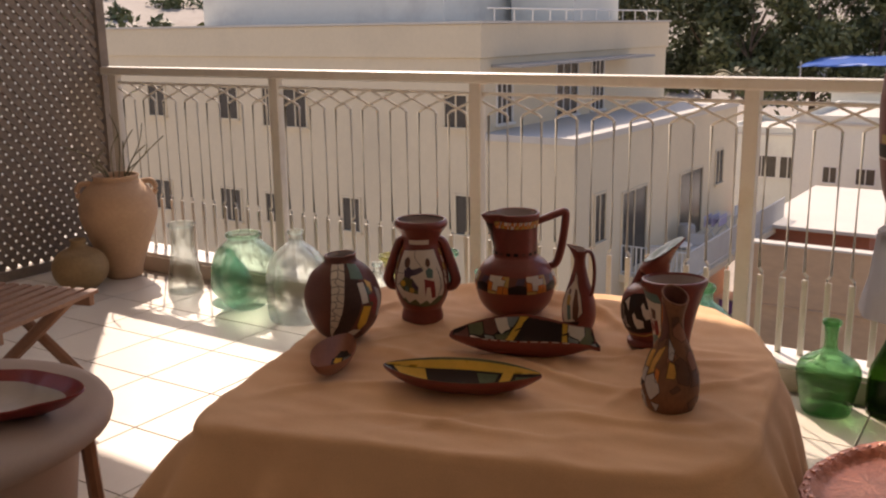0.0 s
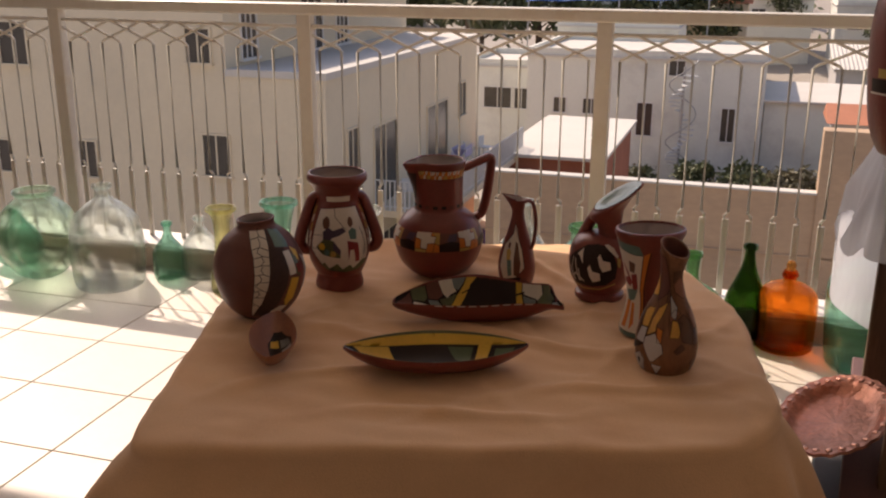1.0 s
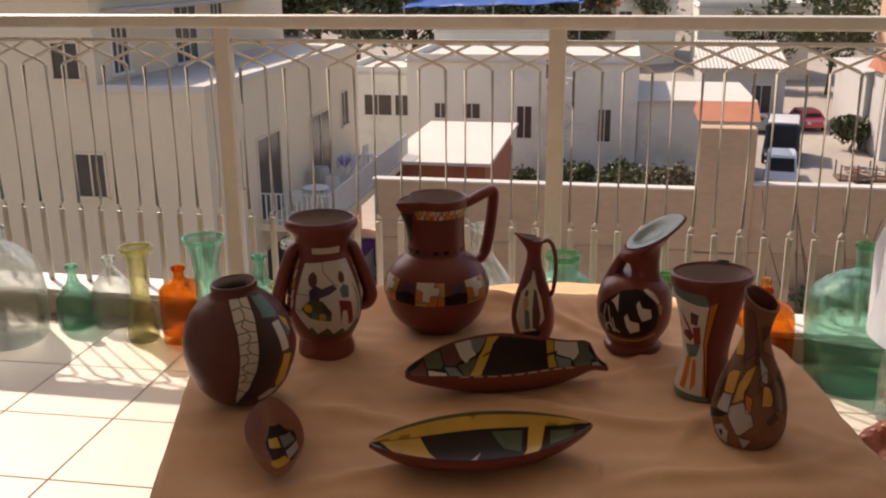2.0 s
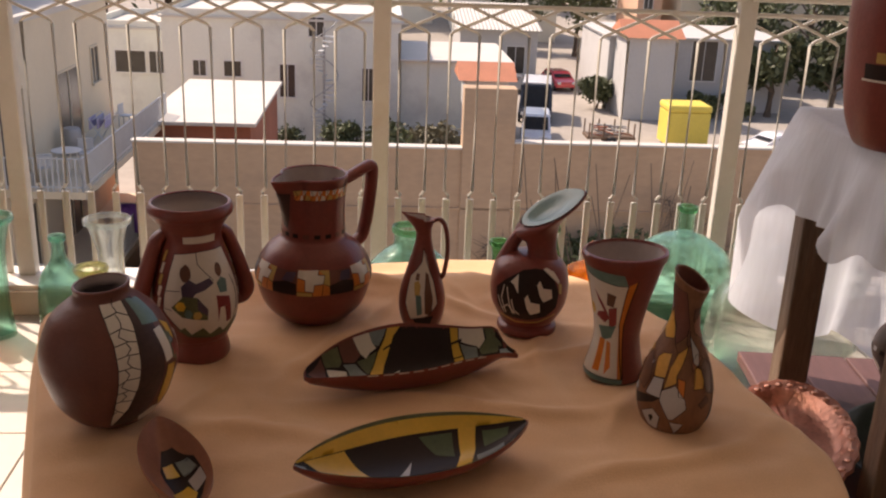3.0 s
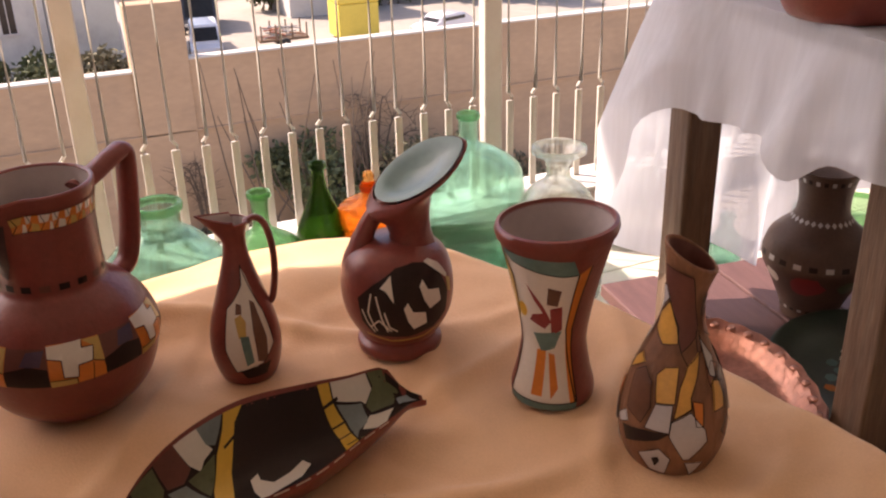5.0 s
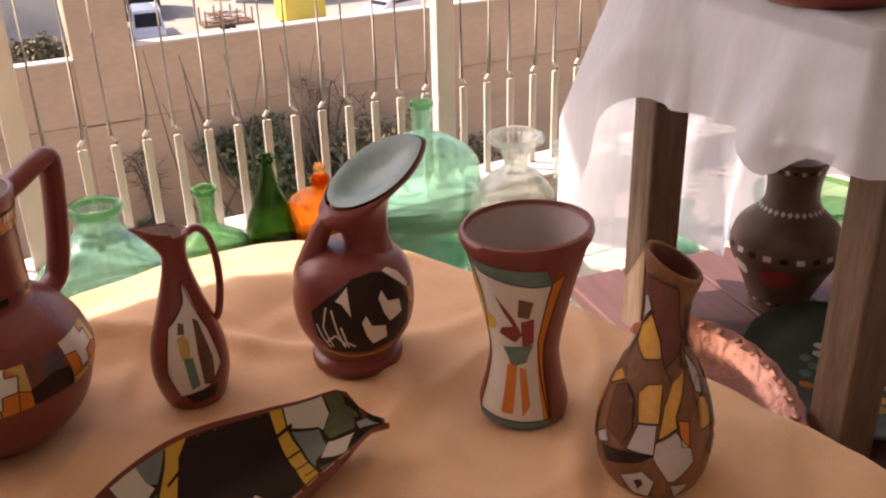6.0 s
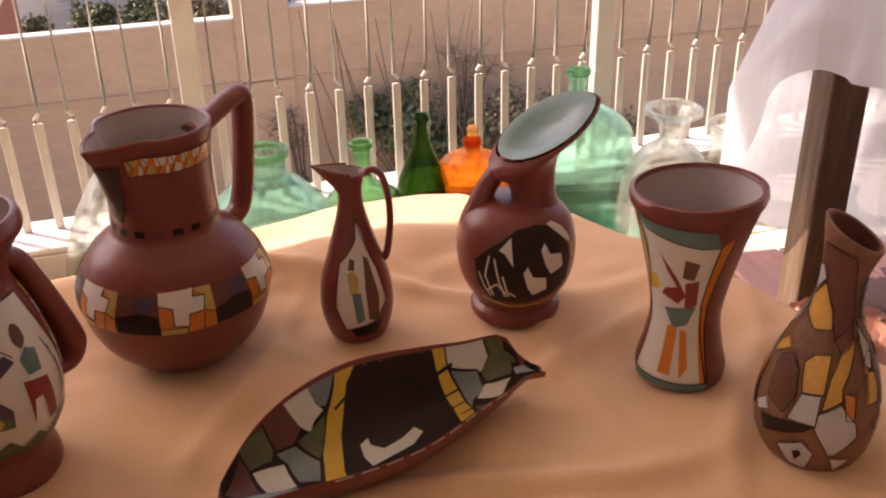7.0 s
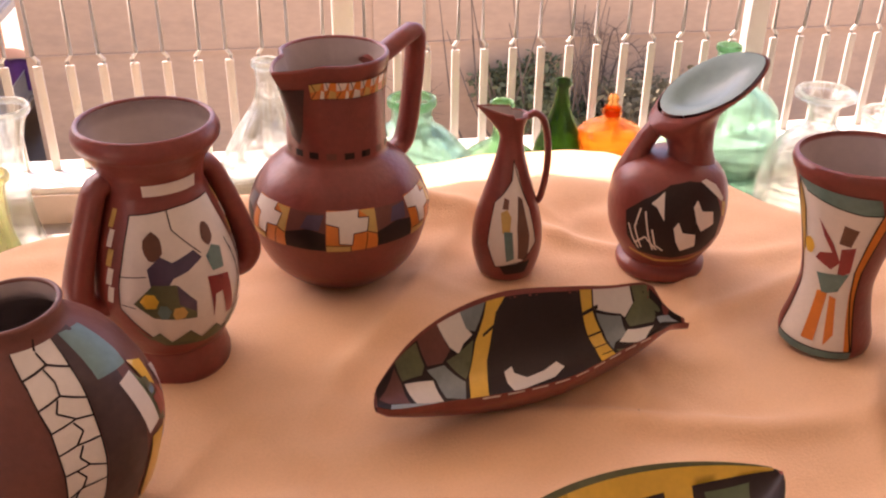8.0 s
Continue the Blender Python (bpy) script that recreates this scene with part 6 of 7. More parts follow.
for mat, poly in (("glaze_yellow", [(-0.13, 0.069), (-0.01, 0.069), (-0.08, 0.062), (-0.13, 0.055), (-0.2, 0.043), (-0.30, 0.012), (-0.37, -0.03), (-0.52, -0.026), (-0.42, 0.01), (-0.34, 0.036), (-0.24, 0.054), (-0.16, 0.062)]),
                  ("glaze_yellow", [(0.46, 0.056), (0.53, 0.053), (0.525, 0.044), (0.55, 0.033), (0.54, 0.010), (0.50, -0.02), (0.40, -0.024), (0.44, 0.006), (0.47, 0.024), (0.465, 0.041)]),
                  ("glaze_slate", [(-0.31, 0.068), (-0.14, 0.068), (-0.18, 0.062), (-0.23, 0.058), (-0.28, 0.059)]), ("glaze_white", [(-0.47, 0.062), (-0.31, 0.066), (-0.285, 0.060), (-0.25, 0.057), (-0.32, 0.054), (-0.36, 0.050), (-0.41, 0.053)]),
                  ("clay_dark", [(-0.62, 0.053), (-0.47, 0.061), (-0.41, 0.052), (-0.48, 0.046), (-0.58, 0.044)]), ("glaze_olive", [(-0.45, 0.047), (-0.37, 0.050), (-0.25, 0.055), (-0.30, 0.044), (-0.37, 0.033)]), ("glaze_olive", [(-0.80, 0.038), (-0.63, 0.051), (-0.60, 0.044), (-0.63, 0.039), (-0.77, 0.032)]),
                  ("glaze_slate", [(-0.59, 0.042), (-0.47, 0.045), (-0.38, 0.031), (-0.45, 0.010), (-0.55, 0.016), (-0.55, 0.036)]), ("glaze_white", [(-0.76, 0.031), (-0.57, 0.036), (-0.58, 0.012), (-0.74, 0.010)]), ("glaze_mist", [(-0.90, 0.010), (-0.58, 0.010), (-0.60, -0.018), (-0.74, -0.014), (-0.94, -0.002)]),
                  ("clay_dark", [(-0.96, 0.014), (-0.81, 0.035), (-0.78, 0.031), (-0.78, 0.012), (-0.91, 0.011)]), ("glaze_white", [(0.54, 0.052), (0.755, 0.041), (0.77, 0.033), (0.71, 0.031), (0.69, 0.034), (0.535, 0.044)]), ("glaze_olive", [(0.765, 0.039), (0.855, 0.032), (0.90, 0.017), (0.85, 0.015), (0.72, 0.024), (0.71, 0.030), (0.78, 0.033)]),
                  ("glaze_slate", [(0.545, 0.042), (0.69, 0.033), (0.68, 0.019), (0.59, 0.018), (0.55, 0.012), (0.565, 0.032)]), ("glaze_white", [(0.70, 0.023), (0.83, 0.011), (0.71, 0.000), (0.61, 0.016)]), ("glaze_olive", [(0.56, 0.010), (0.68, -0.002), (0.62, -0.016), (0.55, -0.018)]), ("glaze_mist", [(0.88, 0.017), (0.93, 0.011), (0.97, 0.002), (0.87, 0.010)]),
                  ("glaze_slate", [(-0.37, -0.031), (-0.30, 0.004), (-0.27, -0.006), (-0.30, -0.033)])):
    leaf_field(mat, poly)
leaf_field("glaze_white", [(-0.16, 0.016), (-0.13, 0.030), (-0.07, 0.033), (-0.08, 0.026), (-0.03, 0.016), (0.09, 0.018), (0.2, 0.024), (0.22, 0.015), (0.12, 0.006), (-0.03, 0.004), (-0.16, 0.002)], 0.0068)
for k in range(6):
    q = k / 5
    y = 0.058 - 0.080 * q
    x = -0.13 - 0.34 * (q ** 1.6) * 0.85
    leaf_field("glaze_black", [(x - 0.055, y - 0.002), (x + 0.05, y + 0.001), (x + 0.05, y - 0.0002), (x - 0.055, y - 0.0032)], 0.0068, "outline")
    y = 0.046 - 0.056 * q
    leaf_field("glaze_black", [(0.44 + 0.01 * k, y), (0.56, y - 0.002), (0.56, y - 0.0033), (0.44 + 0.01 * k, y - 0.0013)], 0.0068, "outline")
# the dashed white line under the front rim, outside
for k in range(9):
    a = -0.5 + k * 0.13
    bm = bmesh.new()
    cur = [leaf_dish.point(a + da, -1, 0) + Vector((0, -0.0012, dz)) for da, dz in ((0, 0.003), (0.09, 0.003), (0.09, 0.0046), (0, 0.0046))]
    bm.faces.new([bm.verts.new(v) for v in cur])
    bmesh.ops.solidify(bm, geom=bm.faces[:], thickness=0.0006)
    part("patch", bm, M["glaze_white"], leaf_dish.body)

small_dish = Dish("painted_small_dish", "small red-brown boat dish with yellow and dark glaze inside", (-0.211, 1.742), 80, 0.2, 0.074, 0.037, skin="clay_pale", inner=None, power=2.0, blunt=0.75, arch=0.12, keel=2.6)
small_dish.patch([(-0.55, -0.2), (-0.2, 0.1), (0.25, 0.35), (0.6, 0.2), (0.62, -0.3), (0.3, -0.75), (-0.2, -0.8), (-0.5, -0.6)], "glaze_black", 0.0058)
small_dish.patch([(-0.55, 0.1), (-0.2, 0.2), (-0.1, -0.3), (-0.35, -0.5), (-0.55, -0.3)], "glaze_yellow", 0.0066)
small_dish.patch([(0.15, 0.2), (0.35, 0.25), (0.4, -0.1), (0.15, -0.2)], "glaze_yellow", 0.0066)
small_dish.patch([(-0.3, -0.45), (0.0, -0.35), (0.05, -0.75), (-0.25, -0.8)], "glaze_lilac", 0.0066)
small_dish.patch([(0.1, -0.3), (0.4, -0.2), (0.35, -0.6), (0.1, -0.7)], "glaze_slate", 0.0066)


# ---- glass along the railing ----
def bottle(name, label, at, profile, mat, wall=0.004, category="bottle", fill=None, z=0.0, turn=0, square=0.0, neck=None):
    t = thing(name, label, category, pose(at[0], at[1], z, 0, 0, turn), group="old glass bottles by the railing")
    sh = None
    if square:
        def sh(v):
            if v.z > profile[-1][1] * 0.82:
                return v
            a = math.atan2(v.y, v.x)
            k = 1 / max(abs(math.cos(a)), abs(math.sin(a)))
            return Vector((v.x * (1 + (k - 1) * square), v.y * (1 + (k - 1) * square), v.z))
    body = part("body", lathe(bmesh.new(), turned(profile, wall, 5), 36, sh), M[mat], t, smooth=50)
    r, h = profile[-1]
    part("lip", lathe(bmesh.new(), [(r, h - 0.014), (r + 0.004, h - 0.011), (r + 0.005, h - 0.004), (r + 0.003, h + 0.002), (r - 0.001, h + 0.001), (r - 0.001, h - 0.012), (r, h - 0.014)], 30), M[neck or mat], body, smooth=60)
    return t


bottle("glass_jar", "round clear green-tinted glass jar with a wide mouth", (-0.925, 4.055), [(0.055, 0), (0.10, 0.03), (0.142, 0.11), (0.149, 0.17), (0.13, 0.25), (0.088, 0.295), (0.07, 0.312), (0.074, 0.338)], "glass_pale", category="jar", wall=0.005)
bottle("glass_bottle", "squat bright green glass bottle with a dark neck", (-1.03, 4.22), [(0.05, 0), (0.085, 0.03), (0.095, 0.08), (0.07, 0.14), (0.035, 0.18), (0.024, 0.21), (0.026, 0.235)], "glass_aqua")
bottle("glass_demijohn", "large clear glass demijohn with a short neck", (-0.665, 3.885), [(0.10, 0), (0.125, 0.012), (0.134, 0.10), (0.133, 0.18), (0.118, 0.254), (0.078, 0.303), (0.036, 0.335), (0.028, 0.36), (0.031, 0.384)], "glass_clear", wall=0.005)
bottle("glass_carafe", "tall clear flared glass carafe", (-1.28, 4.335), [(0.076, 0), (0.083, 0.01), (0.079, 0.06), (0.064, 0.15), (0.055, 0.22), (0.054, 0.28), (0.06, 0.328)], "glass_clear", category="carafe")
bottle("glass_bottle", "small teal glass bottle with a thin neck", (-0.45, 3.93), [(0.05, 0), (0.06, 0.008), (0.061, 0.09), (0.05, 0.12), (0.026, 0.15), (0.015, 0.18), (0.017, 0.216)], "glass_aqua")
bottle("glass_bottle", "small clear round glass bottle", (-0.33, 3.90), [(0.055, 0), (0.067, 0.01), (0.068, 0.11), (0.055, 0.15), (0.03, 0.185), (0.016, 0.21), (0.019, 0.238)], "glass_clear")
bottle("glass_carafe", "slim olive-tinted glass carafe with a flared lip", (-0.25, 3.715), [(0.045, 0), (0.051, 0.006), (0.048, 0.06), (0.034, 0.12), (0.029, 0.18), (0.031, 0.26), (0.045, 0.30), (0.052, 0.315)], "glass_olive", category="carafe")
bottle("glass_bottle", "square-shouldered orange-red glass bottle", (-0.13, 3.655), [(0.05, 0), (0.056, 0.006), (0.06, 0.16), (0.054, 0.19), (0.03, 0.208), (0.017, 0.22), (0.019, 0.252)], "glass_amber", square=0.5, turn=-30)
bottle("glass_carafe", "tall pale glass carafe with a flared lip", (-0.05, 3.6), [(0.04, 0), (0.045, 0.006), (0.04, 0.05), (0.036, 0.12), (0.039, 0.25), (0.052, 0.32), (0.064, 0.355)], "glass_aqua", category="carafe")
bottle("glass_bottle", "pale green glass bottle with a narrow neck", (0.10, 3.48), [(0.055, 0), (0.064, 0.01), (0.064, 0.14), (0.05, 0.2), (0.024, 0.24), (0.017, 0.28), (0.02, 0.31)], "glass_aqua")
bottle("glass_carafe", "wide-mouthed clear glass carafe", (0.22, 3.41), [(0.045, 0), (0.05, 0.006), (0.04, 0.06), (0.03, 0.14), (0.034, 0.26), (0.05, 0.33), (0.06, 0.36)], "glass_clear", category="carafe")
bottle("glass_carafe", "low clear glass carafe with a cloudy yellow base", (0.12, 3.24), [(0.06, 0), (0.07, 0.008), (0.066, 0.06), (0.04, 0.12), (0.028, 0.18), (0.03, 0.25), (0.04, 0.29)], "glass_olive", category="carafe")
bottle("glass_bottle", "clear conical glass bottle with a ringed neck", (0.69, 3.10), [(0.12, 0), (0.145, 0.012), (0.145, 0.1), (0.122, 0.2), (0.075, 0.29), (0.036, 0.35), (0.026, 0.40), (0.029, 0.44)], "glass_clear")
bottle("glass_demijohn", "wide pale green demijohn with a bright green neck", (0.705, 2.635), [(0.13, 0), (0.16, 0.015), (0.172, 0.10), (0.165, 0.22), (0.13, 0.335), (0.075, 0.405), (0.046, 0.428), (0.038, 0.445), (0.041, 0.478)], "glass_aqua", wall=0.005, neck="glass_green")
bottle("glass_bottle", "green glass bottle with a rounded belly and slim neck", (1.178, 2.865), [(0.065, 0), (0.075, 0.008), (0.088, 0.07), (0.098, 0.13), (0.085, 0.165), (0.045, 0.192), (0.023, 0.21), (0.02, 0.25), (0.025, 0.298)], "glass_green")
bottle("wine_bottle", "dark green glass wine bottle", (1.362, 2.838), [(0.058, 0), (0.067, 0.006), (0.068, 0.10), (0.063, 0.145), (0.043, 0.195), (0.024, 0.245), (0.017, 0.28), (0.016, 0.30), (0.019, 0.318)], "glass_deep")
amber = bottle("glass_jug", "stout amber-orange glass jug with a small looped stopper", (1.455, 2.752), [(0.08, 0), (0.09, 0.008), (0.092, 0.07), (0.092, 0.15), (0.08, 0.19), (0.045, 0.212), (0.022, 0.222), (0.021, 0.245)], "glass_amber", wall=0.005)
part("stopper", lathe(bmesh.new(), [(0, 0.23), (0.019, 0.23), (0.022, 0.252), (0.013, 0.262), (0.016, 0.272), (0.01, 0.284), (0, 0.287)], 20), M["glass_amber"], amber, smooth=60)
bottle("glass_demijohn", "large sea-green glass demijohn with a narrow neck", (1.62, 2.555), [(0.11, 0), (0.128, 0.012), (0.138, 0.10), (0.1435, 0.22), (0.131, 0.28), (0.078, 0.322), (0.032, 0.342), (0.025, 0.36), (0.026, 0.42)], "glass_aqua", wall=0.005, neck="glass_green")
bottle("glass_flask", "clear glass flask with a wide flared rim", (1.60, 2.29), [(0.095, 0), (0.112, 0.012), (0.114, 0.10), (0.109, 0.18), (0.098, 0.23), (0.066, 0.28), (0.033, 0.305), (0.03, 0.335), (0.044, 0.362), (0.062, 0.382)], "glass_clear", category="flask")
bottle("glass_jar", "straight clear glass jar with a thick base", (1.98, 2.27), [(0.075, 0), (0.085, 0.01), (0.086, 0.12), (0.084, 0.2), (0.086, 0.24)], "glass_clear", category="jar", wall=0.006)
bottle("glass_bowl", "shallow green glass bowl on the tiles", (2.35, 1.75), [(0.05, 0), (0.07, 0.005), (0.12, 0.03), (0.15, 0.06), (0.155, 0.065)], "glass_green", category="bowl")
bottle("glass_bottle", "small green glass bottle on the tiles", (1.95, 1.98), [(0.035, 0), (0.042, 0.006), (0.042, 0.07), (0.03, 0.1), (0.016, 0.12), (0.017, 0.15)], "glass_aqua")


# ---- the stand with the sheer white cloth ----
def stand():
    S = pose(1.025, 1.471, 0, 0, 0, 51.2)     # local x from the near leg to the far leg
    t = thing("wooden_stand", "weathered dark wooden stand with square legs and a reddish shelf", "stand", S)
    hx, hy = 0.183, 0.225
    for x in (-hx, hx):
        for y in (-hy, hy if x > 0 else hy - 0.037):
            part("leg", boxed(x - 0.027, y - 0.027, 0, x + 0.027, y + 0.027, 0.862, bevel=0.004), M["wood_dark"], t)
    for k in range(5):
        w = 0.105
        y0 = -0.27 + k * 0.109
        part("shelf_board", boxed(-0.30, y0, 0.335, 0.36, y0 + w, 0.358, bevel=0.003), M["wood_red"], t)
    part("top_board", boxed(-hx - 0.04, -hy - 0.04, 0.862, hx + 0.04, hy + 0.04, 0.884, bevel=0.004), M["wood_dark"], t)
    bm = bmesh.new()
    seg = 200
    rows = [0.1, 0.4, 0.7, 0.95, 1.0] + [1.0 + i / 22 for i in range(1, 23)]
    rings = []
    for s in rows:
        ring = []
        for k in range(seg):
            a = 2 * math.pi * k / seg
            x, y = rounded_square(a, hx + 0.048, hy + 0.048, 0.02)
            hang = max(0.0, s - 1.0)
            x, y = x * min(s, 1.0), y * min(s, 1.0)
            z = 0.8875 + 0.0015 * noise.noise(Vector((x * 12, y * 12, 1)))
            if hang > 0:
                # longest on the far side and at its corner, short on the side towards the table
                far = max(0.0, math.cos(a + 0.25))
                corner = max(0.0, math.cos(a - 0.80)) ** 9
                deg = math.degrees(a)
                tip = math.exp(-((deg - 113) / 5.5) ** 2)
                free = 0.5 + 0.5 * math.cos(math.pi * max(0.0, min(1.0, (deg - 46) / 28))) if deg < 180 else 1.0
                L = 0.138 + 0.035 * tip + (0.30 * far ** 0.7 + 0.13 * corner) * free + (0.006 + 0.029 * free) * math.sin(a * 5 + 1) + 0.015 * free * math.sin(a * 13)
                fold = 0.5 + 0.5 * math.sin(a * 19 + 1.6 * math.sin(a * 4))
                n = Vector((x, y, 0)).normalized()
                out = hang * (0.014 + 0.045 * (0.3 + 0.7 * free) * fold ** 2 * hang) + 0.075 * corner * (min(1.0, hang / 0.58) ** 0.9 - 0.35 * max(0.0, hang - 0.58))
                out += 0.035 * hang * math.exp(-((deg - 117 + 9 * hang) / 4.5) ** 2)
                x, y = x + n.x * out, y + n.y * out
                z -= L * hang - 0.0
            ring.append(bm.verts.new((x, y, z)))
        rings.append(ring)
    c = bm.verts.new((0, 0, 0.8875))
    for k in range(seg):
        bm.faces.new((c, rings[0][k], rings[0][(k + 1) % seg]))
    for q, w in zip(rings, rings[1:]):
        for k in range(seg):
            j = (k + 1) % seg
            bm.faces.new((q[k], w[k], w[j], q[j]))
    ob = part("sheer_cloth", bm, M["cloth_sheer"], None, m=S, smooth=80)
    tagged(ob, "thin white sheer cloth draped over the wooden stand", "cloth")


stand()

big = Vessel("large_vase", "large dark red-brown vase with a black and ochre band", (0.80, 1.54),
             [(0.055, 0), (0.068, 0.004), (0.086, 0.05), (0.096, 0.13), (0.098, 0.20), (0.088, 0.26), (0.06, 0.30), (0.046, 0.32), (0.044, 0.35), (0.05, 0.37)], 0.006, (-0.3, 0.4), z=0.889)
big.patch([(-60, 0.10), (60, 0.10), (60, 0.12), (-60, 0.12)], "glaze_black")
big.patch([(-50, 0.122), (60, 0.122), (60, 0.136), (-50, 0.136)], "glaze_ochre")
big.patch([(-30, 0.14), (60, 0.14), (60, 0.25), (-30, 0.25)], "glaze_black")
big.lines([[(-62, 0.098), (62, 0.098)], [(-34, 0.14), (-34, 0.25)], [(-30, 0.07), (40, 0.07), (40, 0.086), (-30, 0.086), (-30, 0.07)]], "glaze_white", 0.003, 0.0012, "brush_line")

dark = Vessel("dark_beaded_vase", "dark brown vase with rings of white dots on a shelf", (1.115, 1.595),
              [(0.038, 0), (0.043, 0.004), (0.046, 0.02), (0.062, 0.06), (0.080, 0.098), (0.0815, 0.118), (0.073, 0.145), (0.050, 0.168), (0.040, 0.184), (0.0385, 0.21), (0.043, 0.24), (0.048, 0.254)], 0.004, (-0.25, 1.35), z=0.3585, clay="clay_umber", tall=0.96)
for ring_z, n, size in ((0.116, 22, 0.0042), (0.176, 28, 0.0032), (0.242, 24, 0.0036), (0.024, 24, 0.0026)):
    for k in range(n):
        u = k * 360 / n
        w = 150 / n
        if n == 28:
            dark.patch([(u - 5, ring_z), (u, ring_z - size * 1.3), (u + 5, ring_z), (u, ring_z + size * 1.3)], "glaze_lilac", name="dot", du=20, dz=0.02)
        else:
            dark.patch([(u - w * 0.6, ring_z - size), (u + w * 0.6, ring_z - size), (u + w * 0.6, ring_z + size), (u - w * 0.6, ring_z + size)], "glaze_lilac" if k % 2 else "glaze_black", name="dot", du=20, dz=0.02)
dark.patch(blob(-5, 0.08, 20, 0.02, 12, 2), "glaze_red")
dark.patch(blob(-52, 0.085, 12, 0.012, 10, 3), "glaze_white")
dark.patch(blob(46, 0.08, 16, 0.012, 10, 4), "glaze_green")


def plate(name, label, m, r, mat, spots):
    t = thing(name, label, "plate", m)
    part("body", lathe(bmesh.new(), [(0, 0), (r * 0.55, 0), (r * 0.75, 0.008), (r, 0.024), (r * 1.005, 0.028), (r * 0.97, 0.029), (r * 0.74, 0.014), (r * 0.54, 0.006), (0, 0.006)], 48), M[mat], t, smooth=60)
    rng = random.Random(8)
    for k in range(spots):
        a, q = k * 2.4, r * 0.5 * math.sqrt((k + 0.5) / spots)
        x, y = q * math.cos(a), q * math.sin(a)
        s = r * 0.5 / math.sqrt(spots) * 0.8
        bm = bmesh.new()
        n = 6
        up = [bm.verts.new((x + s * math.cos(i * 2 * math.pi / n) * rng.uniform(0.75, 1.1), y + s * math.sin(i * 2 * math.pi / n) * rng.uniform(0.75, 1.1), 0.0066)) for i in range(n)]
        bm.faces.new(up)
        bmesh.ops.solidify(bm, geom=bm.faces[:], thickness=0.0004)
        part("patch", bm, M[rng.choice(["glaze_white", "glaze_yellow", "glaze_ochre", "glaze_teal", "glaze_orange", "glaze_white"])], t)
    return t


plate("mosaic_plate", "dark green glazed plate with a centre of small coloured mosaic pieces", pose(0.935, 1.455, 0.366, 0, 0, 0) @ pose(0, 0, 0, 3, -4, 0), 0.15, "glaze_night", 40)


def copper_tray():
    t = thing("copper_tray", "oval hammered copper tray with a scalloped rim leaning on a leg", "tray", pose(0.762, 1.605, 0.392, 0, 0, -47) @ pose(0, 0, 0, 2, -10, 0))
    bm = bmesh.new()
    seg, rings = 96, []
    for s, h in ((0.02, 0), (0.25, 0), (0.5, 0), (0.62, 0.001), (0.70, 0.004), (0.78, 0.012), (0.84, 0.018), (0.90, 0.020), (0.96, 0.021), (1.0, 0.022), (1.02, 0.018)):
        ring = []
        for k in range(seg):
            a = 2 * math.pi * k / seg
            e = s * (1 + (0.015 * math.cos(a * 24) if s > 0.9 else 0))
            b = 0.0025 * math.sin(a * 24) * math.sin(s * 40) if 0.6 < s < 1 else 0.001 * noise.noise(Vector((math.cos(a) * s * 25, math.sin(a) * s * 25, 0)))
            ring.append(bm.verts.new((0.096 * e * math.cos(a), 0.168 * e * math.sin(a), h + b)))
        rings.append(ring)
    for q, w in zip(rings, rings[1:]):
        for k in range(seg):
            bm.faces.new((q[k], q[(k + 1) % seg], w[(k + 1) % seg], w[k]))
    bm.faces.new(rings[0])
    bmesh.ops.solidify(bm, geom=bm.faces[:], thickness=-0.0015)
    part("body", bm, M["copper"], t, smooth=40)
    for k in range(28):
        q = 2 * math.pi * k / 28
        part("boss", lathe(bmesh.new(), [(0.0065, 0.0), (0.0055, 0.0016), (0.003, 0.0026), (0, 0.0029)], 10), M["copper"], t, m=pose(0.0875 * math.cos(q), 0.1525 * math.sin(q), 0.0205))


copper_tray()
# near-black block that fills the space below the shelf and tray
crate = thing("dark_box", "near-black lidded block filling the space under the copper tray", "box", pose(0.835, 1.53, 0, 0, 0, 51.2))
part("body", boxed(-0.15, -0.13, 0, 0.13, 0.13, 0.27, bevel=0.006), M["iron"], crate)
part("lid", boxed(-0.155, -0.135, 0.27, 0.135, 0.135, 0.29, bevel=0.006), M["iron"], crate)


# ---- the end of the terrace ----
tpot = thing("terracotta_pot", "tall pale terracotta pot with two small lugs holding dry twigs", "pot", pose(-1.68, 4.64, 0, 0, 0, 20))
part("body", lathe(bmesh.new(), turned([(0.08, 0), (0.09, 0.01), (0.10, 0.06), (0.135, 0.16), (0.178, 0.28), (0.188, 0.345), (0.172, 0.42), (0.125, 0.475), (0.105, 0.49), (0.112, 0.51)], 0.012), 48), M["terracotta"], tpot, smooth=60)
for s in (-1, 1):
    part("lug", tube(bmesh.new(), spline([(s * 0.12, 0, 0.475), (s * 0.165, 0, 0.475), (s * 0.185, 0, 0.44), (s * 0.172, 0, 0.405)], 4), 0.014, 10), M["terracotta"], tpot, smooth=60)
rng = random.Random(14)
for k in range(12):
    a = rng.uniform(0, 6.28)
    h = rng.uniform(0.1, 0.3)
    d = rng.uniform(0.08, 0.36)
    part("twig", tube(bmesh.new(), spline([(0.02 * math.cos(a), 0.02 * math.sin(a), 0.3), (0.06 * math.cos(a), 0.06 * math.sin(a), 0.5), (d * 0.6 * math.cos(a), d * 0.6 * math.sin(a), 0.5 + h * 0.6), (d * math.cos(a + 0.3), d * math.sin(a + 0.3), 0.5 + h)], 3), 0.003, 5), M["leaf_dry"], tpot)
